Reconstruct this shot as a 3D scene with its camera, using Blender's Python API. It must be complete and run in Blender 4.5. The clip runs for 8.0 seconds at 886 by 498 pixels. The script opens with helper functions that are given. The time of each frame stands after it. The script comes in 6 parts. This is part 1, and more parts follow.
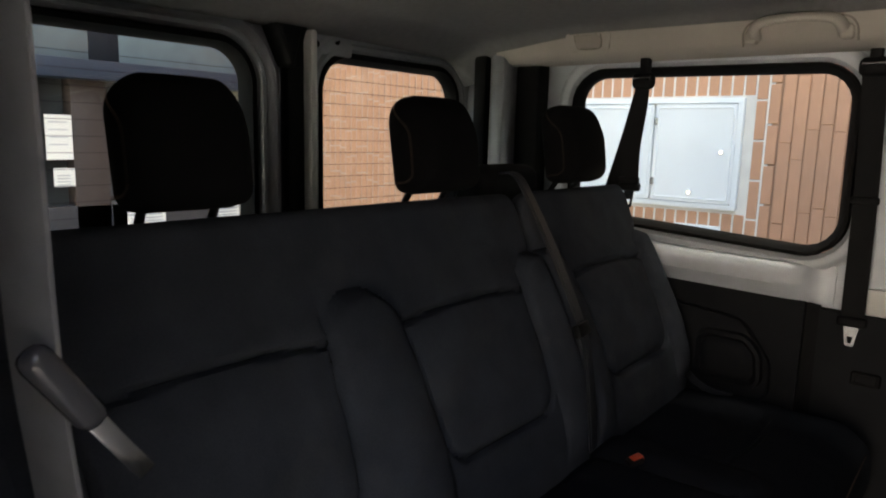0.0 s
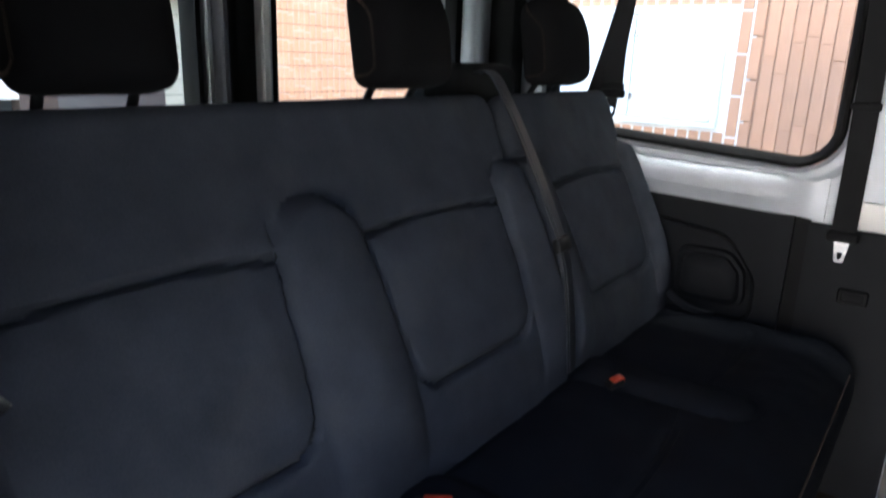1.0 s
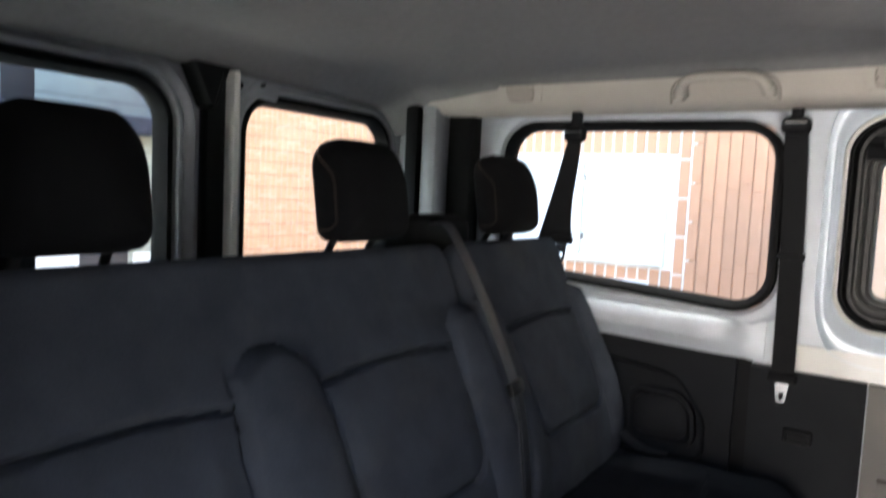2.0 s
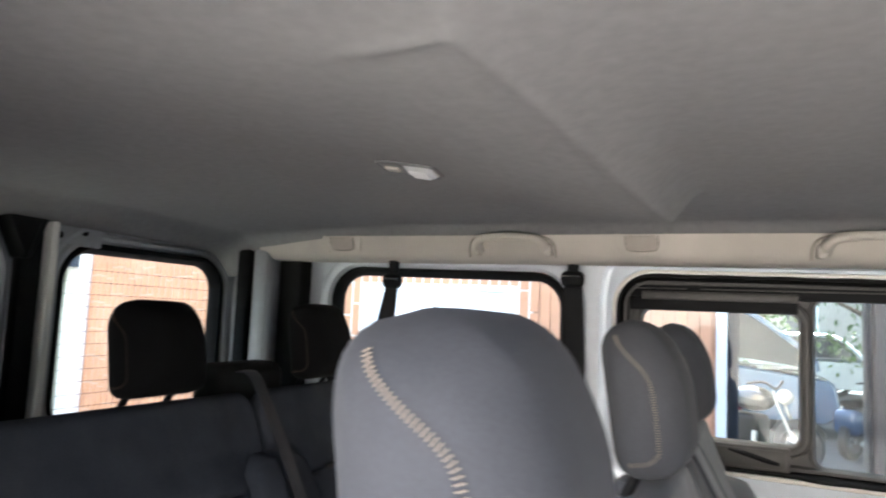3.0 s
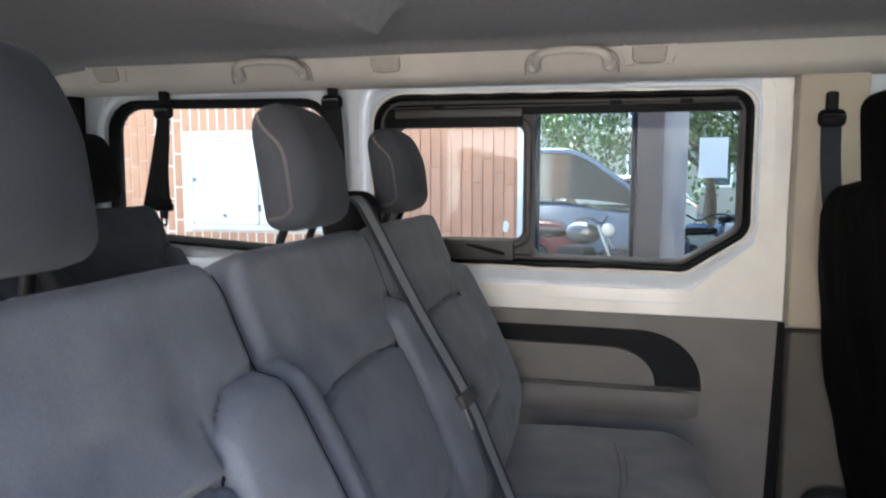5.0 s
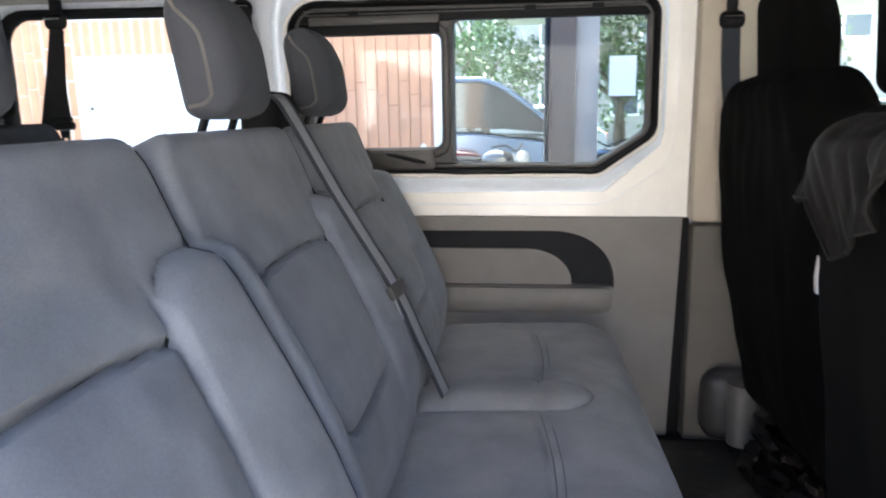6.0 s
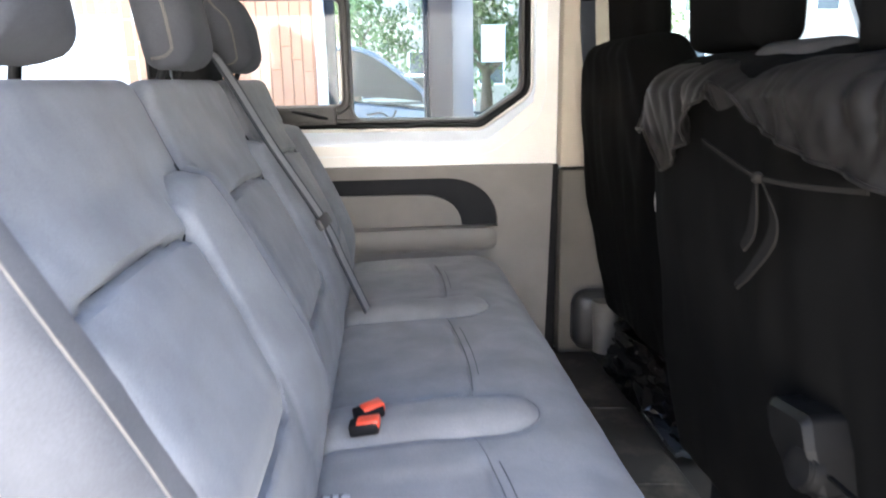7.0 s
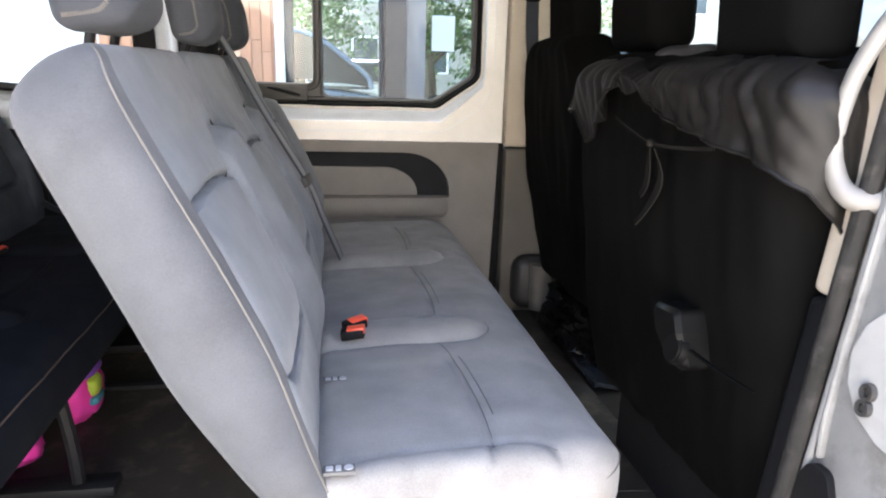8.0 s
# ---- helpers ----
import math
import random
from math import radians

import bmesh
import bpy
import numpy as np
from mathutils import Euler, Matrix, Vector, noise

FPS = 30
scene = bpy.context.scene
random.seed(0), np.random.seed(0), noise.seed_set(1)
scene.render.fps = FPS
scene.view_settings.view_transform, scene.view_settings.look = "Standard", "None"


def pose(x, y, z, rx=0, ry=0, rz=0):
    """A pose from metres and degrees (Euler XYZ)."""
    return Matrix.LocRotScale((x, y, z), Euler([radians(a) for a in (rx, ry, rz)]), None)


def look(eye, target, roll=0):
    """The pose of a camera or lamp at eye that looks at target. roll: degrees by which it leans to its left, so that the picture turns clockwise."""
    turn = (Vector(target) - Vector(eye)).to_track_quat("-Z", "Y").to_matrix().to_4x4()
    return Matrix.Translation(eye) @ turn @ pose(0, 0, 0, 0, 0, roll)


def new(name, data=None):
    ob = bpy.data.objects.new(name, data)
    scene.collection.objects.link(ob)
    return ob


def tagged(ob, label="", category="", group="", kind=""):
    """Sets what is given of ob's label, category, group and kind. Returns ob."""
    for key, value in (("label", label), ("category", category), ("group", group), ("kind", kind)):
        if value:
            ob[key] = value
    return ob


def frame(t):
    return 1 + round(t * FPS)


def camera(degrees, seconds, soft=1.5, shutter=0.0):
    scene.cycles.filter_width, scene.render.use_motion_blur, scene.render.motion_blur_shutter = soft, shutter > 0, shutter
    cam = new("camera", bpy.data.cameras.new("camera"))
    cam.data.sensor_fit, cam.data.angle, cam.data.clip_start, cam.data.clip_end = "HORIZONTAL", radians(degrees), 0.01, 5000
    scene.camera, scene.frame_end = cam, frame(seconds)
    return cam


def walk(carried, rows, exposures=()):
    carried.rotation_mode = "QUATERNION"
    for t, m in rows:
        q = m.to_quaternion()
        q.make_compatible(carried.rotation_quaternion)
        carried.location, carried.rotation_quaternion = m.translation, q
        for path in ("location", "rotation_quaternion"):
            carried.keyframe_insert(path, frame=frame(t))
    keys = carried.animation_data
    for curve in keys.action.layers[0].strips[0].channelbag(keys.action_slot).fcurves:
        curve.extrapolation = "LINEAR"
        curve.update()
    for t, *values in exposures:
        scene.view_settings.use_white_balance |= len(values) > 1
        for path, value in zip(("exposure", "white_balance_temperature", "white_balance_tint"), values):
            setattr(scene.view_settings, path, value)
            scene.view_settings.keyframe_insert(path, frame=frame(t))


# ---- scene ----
# seconds, place, turn, tilt and lean of the camera
cam = camera(65.95, 8.0, soft=1.9, shutter=0.4)
PATH = [
    (0, 1.5300, -0.9847, 0.9942, 39.317, -9.336, -1.489),
    (0.5, 1.4862, -0.9190, 0.9859, 38.767, -11.560, -2.393),
    (1, 1.4627, -0.8901, 0.9452, 36.986, -15.633, -2.016),
    (1.2, 1.4585, -0.8897, 0.9291, 36.937, -17.429, -1.720),
    (2.3, 1.5274, -0.9409, 1.0092, 31.991, 1.128, -2.692),
    (2.5, 1.5652, -0.9480, 1.0335, 30.259, 3.053, -2.788),
    (2.7, 1.6349, -0.9461, 1.0727, 28.089, 3.648, -2.451),
    (3, 1.6929, -0.9599, 1.0593, 23.872, 5.536, -2.618),
    (3.5, 1.8149, -0.9702, 1.0693, 19.867, 5.482, -0.887),
    (4, 1.9173, -1.0007, 1.0553, 17.609, 3.846, -1.195),
    (4.5, 1.9849, -1.0072, 0.9918, 15.477, -2.296, 0.477),
    (4.7, 1.9956, -1.0098, 0.9803, 14.327, -3.904, 0.277),
    (5.8, 2.0176, -1.0366, 0.9035, 8.420, -10.518, 0.646),
    (6, 1.9972, -1.0494, 0.8940, 5.921, -11.338, 1.058),
    (6.5, 1.9377, -1.1519, 0.8788, -1.024, -12.599, 1.124),
    (7, 1.9238, -1.2871, 0.8685, -4.868, -13.939, 1.014),
    (7.5, 1.9092, -1.4594, 0.8603, -6.070, -15.831, 0.356),
    (8, 1.8373, -1.5598, 0.8599, -9.545, -14.830, -1.562),
]
EXPOSURES = [(0.0, 3.2, 7250, 10), (0.5, 3.9, 6600, 10), (1.0, 4.4, 6000, 10), (2.5, 4.45, 6300, 10), (3.5, 4.11, 6280, 10), (4.5, 3.98, 6050, 10), (6.0, 4.5, 6100, 10), (6.5, 4.9, 6150, 10), (7.0, 5.0, 6200, 10), (7.5, 4.88, 6380, 10), (8.0, 4.48, 6450, 10)]

walk(cam, [(t, pose(x, y, z, 90 + pitch, lean, turn)) for t, x, y, z, turn, pitch, lean in PATH], EXPOSURES)

# ---- world, sun and exposure ----
world = bpy.data.worlds.new("sky")
scene.world = world
world.use_nodes = True
wn = world.node_tree
sky = wn.nodes.new("ShaderNodeTexSky")
sky.sky_type = "NISHITA"
sky.sun_disc = False
sky.sun_elevation, sky.sun_rotation = radians(56), radians(8)
sky.air_density, sky.dust_density, sky.ozone_density = 0.7, 6.0, 0.4
wn.links.new(sky.outputs[0], wn.nodes["Background"].inputs[0])
wn.nodes["Background"].inputs[1].default_value = 0.15
sun = new("sun", bpy.data.lights.new("sun", "SUN"))
sun.data.energy, sun.data.angle, sun.data.color = 5.0, radians(1.0), (1.0, 0.95, 0.88)
sun.matrix_world = look((1, 7, 10.5), (0, 0, 0))


# ---- materials ----
def mat(name, col, rough=0.6, metal=0.0, spots=0.12, size=8.0, grain=0.0, grain_size=300.0, coat=0.0, stain=None, stain_size=3.0, stain_amount=0.5, spec=0.5):
    """A surface of one base colour with cloudy variation, fine relief and, if given, stains of a second colour."""
    m = bpy.data.materials.new(name)
    m.use_nodes = True
    nt = m.node_tree
    b = nt.nodes["Principled BSDF"]
    b.inputs["Roughness"].default_value, b.inputs["Metallic"].default_value = rough, metal
    b.inputs["Coat Weight"].default_value, b.inputs["Specular IOR Level"].default_value = coat, spec
    tc = nt.nodes.new("ShaderNodeTexCoord")
    n1 = nt.nodes.new("ShaderNodeTexNoise")
    n1.inputs["Scale"].default_value, n1.inputs["Detail"].default_value = size, 5
    nt.links.new(tc.outputs["Object"], n1.inputs["Vector"])
    ramp = nt.nodes.new("ShaderNodeValToRGB")
    ramp.color_ramp.elements[0].position, ramp.color_ramp.elements[1].position = 0.3, 0.7
    ramp.color_ramp.elements[0].color = (*[c * (1 - spots) for c in col], 1)
    ramp.color_ramp.elements[1].color = (*[min(1, c * (1 + spots)) for c in col], 1)
    nt.links.new(n1.outputs["Fac"], ramp.inputs[0])
    out = ramp.outputs[0]
    if stain:
        n3 = nt.nodes.new("ShaderNodeTexNoise")
        n3.inputs["Scale"].default_value, n3.inputs["Detail"].default_value, n3.inputs["Roughness"].default_value = stain_size, 8, 0.65
        nt.links.new(tc.outputs["Object"], n3.inputs["Vector"])
        r3 = nt.nodes.new("ShaderNodeValToRGB")
        r3.color_ramp.elements[0].position, r3.color_ramp.elements[1].position = 0.52, 0.72
        mx = nt.nodes.new("ShaderNodeMixRGB")
        mul = nt.nodes.new("ShaderNodeMath")
        mul.operation = "MULTIPLY"
        mul.inputs[1].default_value = stain_amount
        nt.links.new(n3.outputs["Fac"], r3.inputs[0])
        nt.links.new(r3.outputs[0], mul.inputs[0])
        nt.links.new(mul.outputs[0], mx.inputs[0])
        nt.links.new(out, mx.inputs[1])
        mx.inputs[2].default_value = (*stain, 1)
        out = mx.outputs[0]
    nt.links.new(out, b.inputs["Base Color"])
    if grain:
        n2 = nt.nodes.new("ShaderNodeTexNoise")
        n2.inputs["Scale"].default_value, n2.inputs["Detail"].default_value = grain_size, 3
        nt.links.new(tc.outputs["Object"], n2.inputs["Vector"])
        bump = nt.nodes.new("ShaderNodeBump")
        bump.inputs["Strength"].default_value, bump.inputs["Distance"].default_value = grain, 0.002
        nt.links.new(n2.outputs["Fac"], bump.inputs["Height"])
        nt.links.new(bump.outputs[0], b.inputs["Normal"])
    return m


def cloth(name, col, weave=4200.0, sheen=0.25, stain=None, amount=0.35, spec=0.25):
    """Woven upholstery: a fine two-way weave, soft sheen and faint soiling."""
    m = mat(name, col, 0.92, 0.0, 0.17, 13.0, 0.0, stain=stain, stain_size=5.5, stain_amount=amount)
    nt = m.node_tree
    b = nt.nodes["Principled BSDF"]
    b.inputs["Sheen Weight"].default_value, b.inputs["Sheen Roughness"].default_value = sheen, 0.5
    b.inputs["Specular IOR Level"].default_value = spec
    tc = nt.nodes["Texture Coordinate"]
    fine, hsv, mul = nt.nodes.new("ShaderNodeTexNoise"), nt.nodes.new("ShaderNodeHueSaturation"), nt.nodes.new("ShaderNodeMath")
    fine.inputs["Scale"].default_value, fine.inputs["Detail"].default_value = 420, 4
    mul.operation = "MULTIPLY_ADD"
    mul.inputs[1].default_value, mul.inputs[2].default_value = 0.46, 0.77
    nt.links.new(tc.outputs["Object"], fine.inputs["Vector"])
    nt.links.new(fine.outputs["Fac"], mul.inputs[0])
    nt.links.new(mul.outputs[0], hsv.inputs["Value"])
    nt.links.new(b.inputs["Base Color"].links[0].from_socket, hsv.inputs["Color"])
    nt.links.new(hsv.outputs[0], b.inputs["Base Color"])
    hs = []
    for d in ("X", "Y", "Z"):
        w = nt.nodes.new("ShaderNodeTexWave")
        w.bands_direction = d
        w.inputs["Scale"].default_value, w.inputs["Distortion"].default_value = weave / 6.3, 1.5
        nt.links.new(tc.outputs["Object"], w.inputs["Vector"])
        hs.append(w.outputs["Fac"])
    add = hs[0]
    for h in hs[1:]:
        a = nt.nodes.new("ShaderNodeMath")
        nt.links.new(add, a.inputs[0])
        nt.links.new(h, a.inputs[1])
        add = a.outputs[0]
    bump = nt.nodes.new("ShaderNodeBump")
    bump.inputs["Strength"].default_value, bump.inputs["Distance"].default_value = 0.12, 0.0005
    nt.links.new(add, bump.inputs["Height"])
    nt.links.new(bump.outputs[0], b.inputs["Normal"])
    return m


def glass(name, col=(0.9, 0.95, 0.93), gloss=0.02):
    m = bpy.data.materials.new(name)
    m.use_nodes = True
    nt = m.node_tree
    nt.nodes.remove(nt.nodes["Principled BSDF"])
    tr, gl, mix, lw, pw, ma = (nt.nodes.new("ShaderNode" + k) for k in ("BsdfTransparent", "BsdfGlossy", "MixShader", "LayerWeight", "Math", "Math"))
    tr.inputs[0].default_value = (*col, 1)
    gl.inputs["Roughness"].default_value = 0.02
    pw.operation, ma.operation = "POWER", "MULTIPLY_ADD"
    pw.inputs[1].default_value, ma.inputs[1].default_value, ma.inputs[2].default_value = 4.0, 0.4, gloss
    nt.links.new(lw.outputs["Facing"], pw.inputs[0])
    nt.links.new(pw.outputs[0], ma.inputs[0])
    nt.links.new(ma.outputs[0], mix.inputs[0])
    nt.links.new(tr.outputs[0], mix.inputs[1])
    nt.links.new(gl.outputs[0], mix.inputs[2])
    nt.links.new(mix.outputs[0], nt.nodes["Material Output"].inputs[0])
    return m


M_SEAT = cloth("grey_seat_cloth", (0.124, 0.132, 0.143), sheen=0.12, stain=(0.2, 0.19, 0.18), amount=0.3)
# third-row copy of the seat cloth, the rear's shade put into its colour
M_SEAT_REAR = cloth("shaded_seat_cloth", (0.039, 0.0437, 0.053), sheen=0.0, stain=(0.07, 0.069, 0.067), amount=0.35, spec=0.06)
# same cloth on the third-row cushion, darkened further for the shade behind the bench
M_CUSHION_REAR = cloth("shaded_cushion_cloth", (0.0085, 0.0098, 0.013), sheen=0.0, stain=(0.018, 0.018, 0.019), amount=0.3, spec=0.04)
# base lightened for light falling from above; the stains are dust
M_CUSHION = cloth("toplit_dusty_cloth", (0.176, 0.169, 0.160), sheen=0.1, stain=(0.225, 0.216, 0.2), amount=0.6)
# seat cloth darkened on the open end to offset the door light there
M_SEAT_END = cloth("dimmed_end_cloth", (0.060, 0.062, 0.0665), sheen=0.1, stain=(0.088, 0.088, 0.088), amount=0.35)
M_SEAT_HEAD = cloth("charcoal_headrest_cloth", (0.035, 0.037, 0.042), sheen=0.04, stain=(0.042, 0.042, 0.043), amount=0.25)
# third-row headrest cloth, darkened the same way for shade
M_HEAD_REAR = cloth("shaded_headrest_cloth", (0.0045, 0.0045, 0.0047), sheen=0.0, spec=0.1)
M_COVER = cloth("black_cover_cloth", (0.0024, 0.0023, 0.0021), sheen=0.0, spec=0.06)
M_SATIN = mat("black_satin_cover", (0.0075, 0.0066, 0.0058), 0.46, 0.0, 0.2, 14, 0.12, 500, spec=0.19)
M_COLLAR = mat("grey_collar_plastic", (0.13, 0.135, 0.15), 0.3, 0, 0.05, 30, spec=0.5)
M_STITCH = mat("tan_thread", (0.19, 0.155, 0.12), 0.85)
M_STITCH_REAR = mat("brown_thread", (0.07, 0.05, 0.038), 0.9, spec=0.1)
M_SEAM = mat("dark_seam", (0.012, 0.0125, 0.0135), 0.9, spec=0.1)
M_CUSHION_SEAM = mat("grey_seam", (0.095, 0.092, 0.09), 0.9, spec=0.1)
M_PLATEPRINT = mat("tag_print", (0.3, 0.3, 0.295), 0.7)
M_PIPING = mat("pale_piping", (0.115, 0.106, 0.093), 0.8, 0, 0.1, 60)
M_LINER = mat("headliner_felt", (0.172, 0.168, 0.165), 0.95, 0, 0.07, 60, 0.4, 700, stain=(0.14, 0.125, 0.11), stain_size=2.2, stain_amount=0.25, spec=0.2)
M_GAP = mat("dark_joint", (0.225, 0.203, 0.178), 0.9, spec=0.1)
M_RAIL = mat("beige_felt_edge", (0.4, 0.365, 0.32), 0.9, 0, 0.07, 6, 0.3, 700, stain=(0.28, 0.24, 0.2), stain_amount=0.3, spec=0.2)
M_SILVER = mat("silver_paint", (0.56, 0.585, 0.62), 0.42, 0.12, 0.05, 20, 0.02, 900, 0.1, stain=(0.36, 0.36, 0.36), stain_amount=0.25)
# the silver paint darkened for rear doors and pillars that stand in shade
M_SILVERDIM = mat("shaded_silver_paint", (0.3, 0.305, 0.315), 0.45, 0.35, 0.06, 18, 0.02, 900, 0.1, stain=(0.2, 0.2, 0.2), stain_amount=0.3)
# silver paint made paler and bluer, its sky reflection put into the colour
M_BAND = mat("sky_tinted_silver", (0.74, 0.79, 0.85), 0.3, 0.2, 0.05, 14, 0.02, 900)
M_WHITEPAINT = mat("pale_silver_paint", (0.78, 0.755, 0.7), 0.4, 0.0, 0.04, 12, 0.02, 900, 0.3)
M_BEIGE = mat("beige_plastic", (0.4, 0.345, 0.27), 0.55, 0, 0.05, 10, 0.15, 600, stain=(0.3, 0.26, 0.21), stain_amount=0.3, spec=0.3)
M_GREYTRIM = mat("grey_plastic_trim", (0.178, 0.165, 0.146), 0.6, 0, 0.08, 9, 0.25, 700, stain=(0.24, 0.22, 0.19), stain_amount=0.35, spec=0.3)
M_DARKTRIM = mat("charcoal_plastic_trim", (0.0118, 0.0125, 0.014), 0.6, 0, 0.12, 9, 0.2, 700, spec=0.12)
M_BLACK = mat("black_plastic", (0.0065, 0.0065, 0.0068), 0.6, 0, 0.1, 12, 0.1, 500, spec=0.12)
M_RUBBER = mat("black_rubber", (0.006, 0.006, 0.006), 0.7, 0, 0.1, 30, 0.1, 300, spec=0.12)
M_FLOOR = mat("rubber_floor_mat", (0.03, 0.0255, 0.02), 0.6, 0, 0.25, 7, 0.4, 180, stain=(0.13, 0.108, 0.08), stain_size=9, stain_amount=0.8, spec=0.3)
M_BELT = mat("belt_webbing", (0.18, 0.184, 0.192), 0.5, 0, 0.08, 40, 0.3, 900)
M_BELTMID = mat("charcoal_belt_webbing", (0.022, 0.0245, 0.03), 0.45, 0, 0.08, 40, 0.3, 900, spec=0.25)
M_BELTDARK = mat("dark_belt_webbing", (0.009, 0.009, 0.0095), 0.75, 0, 0.08, 40, 0.3, 900, spec=0.2)
M_LEVER = mat("dark_grey_plastic", (0.0045, 0.0043, 0.0041), 0.45, 0, 0.1, 20, 0.2, 500, spec=0.15)
M_CHROME = mat("polished_steel", (0.75, 0.75, 0.76), 0.22, 1.0, 0.04, 20)
M_STEEL = mat("black_steel", (0.012, 0.012, 0.013), 0.6, 0.1, 0.15, 25, spec=0.2)
M_RED = mat("red_plastic", (0.72, 0.07, 0.03), 0.4)
M_LENS = mat("lamp_lens", (0.42, 0.42, 0.41), 0.25, 0, 0.03, 60)
M_WHITE = mat("white_paint", (0.84, 0.84, 0.82), 0.5, 0, 0.03, 5, 0.02, 300, stain=(0.66, 0.65, 0.62), stain_amount=0.2)
M_PAPER = mat("white_paper", (0.86, 0.83, 0.77), 0.8, 0, 0.02, 5)
M_GLASS = glass("window_glass")
M_TINT = glass("tinted_glass", (0.70, 0.77, 0.79), 0.008)


# ---- shaping helpers ----
def part(name, bm, material, parent=None, label="", smooth=True):
    """Links bm as one mesh object under a thing or a part."""
    me = bpy.data.meshes.new(name)
    bmesh.ops.recalc_face_normals(bm, faces=bm.faces)
    bm.to_mesh(me)
    bm.free()
    me.materials.append(material)
    if smooth:
        me.shade_smooth()
        me.set_sharp_from_angle(angle=radians(38))
    ob = new(name, me)
    if parent:
        ob.parent = parent
        ob.matrix_parent_inverse = parent.matrix_world.inverted()
    if label:
        ob["label"] = label
    return ob


def thing(name, label, category, at=(0, 0, 0), group="", kind=""):
    """An Empty at the base of a thing, which parents its parts."""
    ob = new(name)
    ob.empty_display_size = 0.05
    ob.matrix_world = Matrix.Translation(at)
    return tagged(ob, label, category, group, kind)


def whole(name, bm, material, label, category, group="", kind="", smooth=True):
    return tagged(part(name, bm, material, smooth=smooth), label, category, group, kind)


def box(bm, a, b, bevel=0.0, m=None, seg=2):
    """A box from corner a to corner b, bevelled, turned by m."""
    a, b = Vector(a), Vector(b)
    made = bmesh.ops.create_cube(bm, size=1.0, matrix=Matrix.Translation((a + b) / 2) @ Matrix.Diagonal((*(b - a), 1)))
    vs = made["verts"]
    if bevel:
        es = list({e for v in vs for e in v.link_edges})
        r = bmesh.ops.bevel(bm, geom=es, offset=bevel, segments=seg, affect="EDGES", profile=0.5)
        vs = list({v for f in r["faces"] for v in f.verts} | {v for v in vs if v.is_valid})
    if m:
        bmesh.ops.transform(bm, matrix=m, verts=vs)
    return bm


def rpoly(pts, r, n=6):
    """The outline of a convex polygon with rounded corners, n + 1 points a corner."""
    out, k = [], len(pts)
    rs = r if isinstance(r, (list, tuple)) else [r] * k
    for i in range(k):
        p, a, b = Vector(pts[i]), Vector(pts[i - 1]), Vector(pts[(i + 1) % k])
        u, w = (a - p).normalized(), (b - p).normalized()
        half = math.acos(max(-1, min(1, u.dot(w)))) / 2
        rr = max(rs[i], 1e-4)
        d = rr / math.tan(half)
        c = p + (u + w).normalized() * rr / math.sin(half)
        s, e = p + u * d - c, p + w * d - c
        for j in range(n + 1):
            t = j / n
            q = s.lerp(e, t)
            q = q.normalized() * rr if q.length > 1e-9 else s
            out.append(c + q)
    return out


def inset(pts, d):
    """A convex polygon (counter-clockwise) moved inwards by d."""
    out, k = [], len(pts)
    for i in range(k):
        p, a, b = Vector(pts[i]), Vector(pts[i - 1]), Vector(pts[(i + 1) % k])
        e1, e2 = (p - a).normalized(), (b - p).normalized()
        n1, n2 = Vector((-e1.y, e1.x)), Vector((-e2.y, e2.x))
        s = n1 + n2
        out.append(p + s * (d / max(0.2, s.dot(n1))))
    return out


def ring(bm, pts, r, prof, place, closed=True, n=6):
    """A frame: the rounded outline of pts swept with the cross-section prof, rows of (inset, depth). place(a, b, depth) is a point."""
    loops = []
    for d, depth in prof:
        rr = [max(0.004, q - d) for q in r] if isinstance(r, (list, tuple)) else max(0.004, r - d)
        loops.append([bm.verts.new(place(p.x, p.y, depth)) for p in rpoly(inset(pts, d), rr, n)])
    k = len(loops[0])
    for i in range(len(loops) if closed else len(loops) - 1):
        A, B = loops[i], loops[(i + 1) % len(loops)]
        for j in range(k):
            bm.faces.new((A[j], A[(j + 1) % k], B[(j + 1) % k], B[j]))
    return bm


def plate(bm, outline, place, d0, d1, holes=()):
    """A flat plate of outline with holes through it, between depths d0 and d1."""
    sides = []
    for depth in (d0, d1):
        loops, edges = [], []
        for lp in (outline, *holes):
            vs = [bm.verts.new(place(p[0], p[1], depth)) for p in lp]
            loops.append(vs)
            edges += [bm.edges.new((vs[i], vs[(i + 1) % len(vs)])) for i in range(len(vs))]
        bmesh.ops.triangle_fill(bm, use_beauty=True, use_dissolve=False, edges=edges)
        sides.append(loops)
    for A, B in zip(*sides):
        for i in range(len(A)):
            j = (i + 1) % len(A)
            bm.faces.new((A[i], A[j], B[j], B[i]))
    return bm


def smooth_path(pts, n=6):
    """A Catmull-Rom line through pts."""
    P = [Vector(p) for p in pts]
    P = [P[0] * 2 - P[1]] + P + [P[-1] * 2 - P[-2]]
    out = []
    for i in range(1, len(P) - 2):
        for j in range(n):
            t = j / n
            a, b, c, d = P[i - 1:i + 3]
            out.append(0.5 * (2 * b + (c - a) * t + (2 * a - 5 * b + 4 * c - d) * t * t + (3 * b - a - 3 * c + d) * t ** 3))
    return out + [P[-2]]


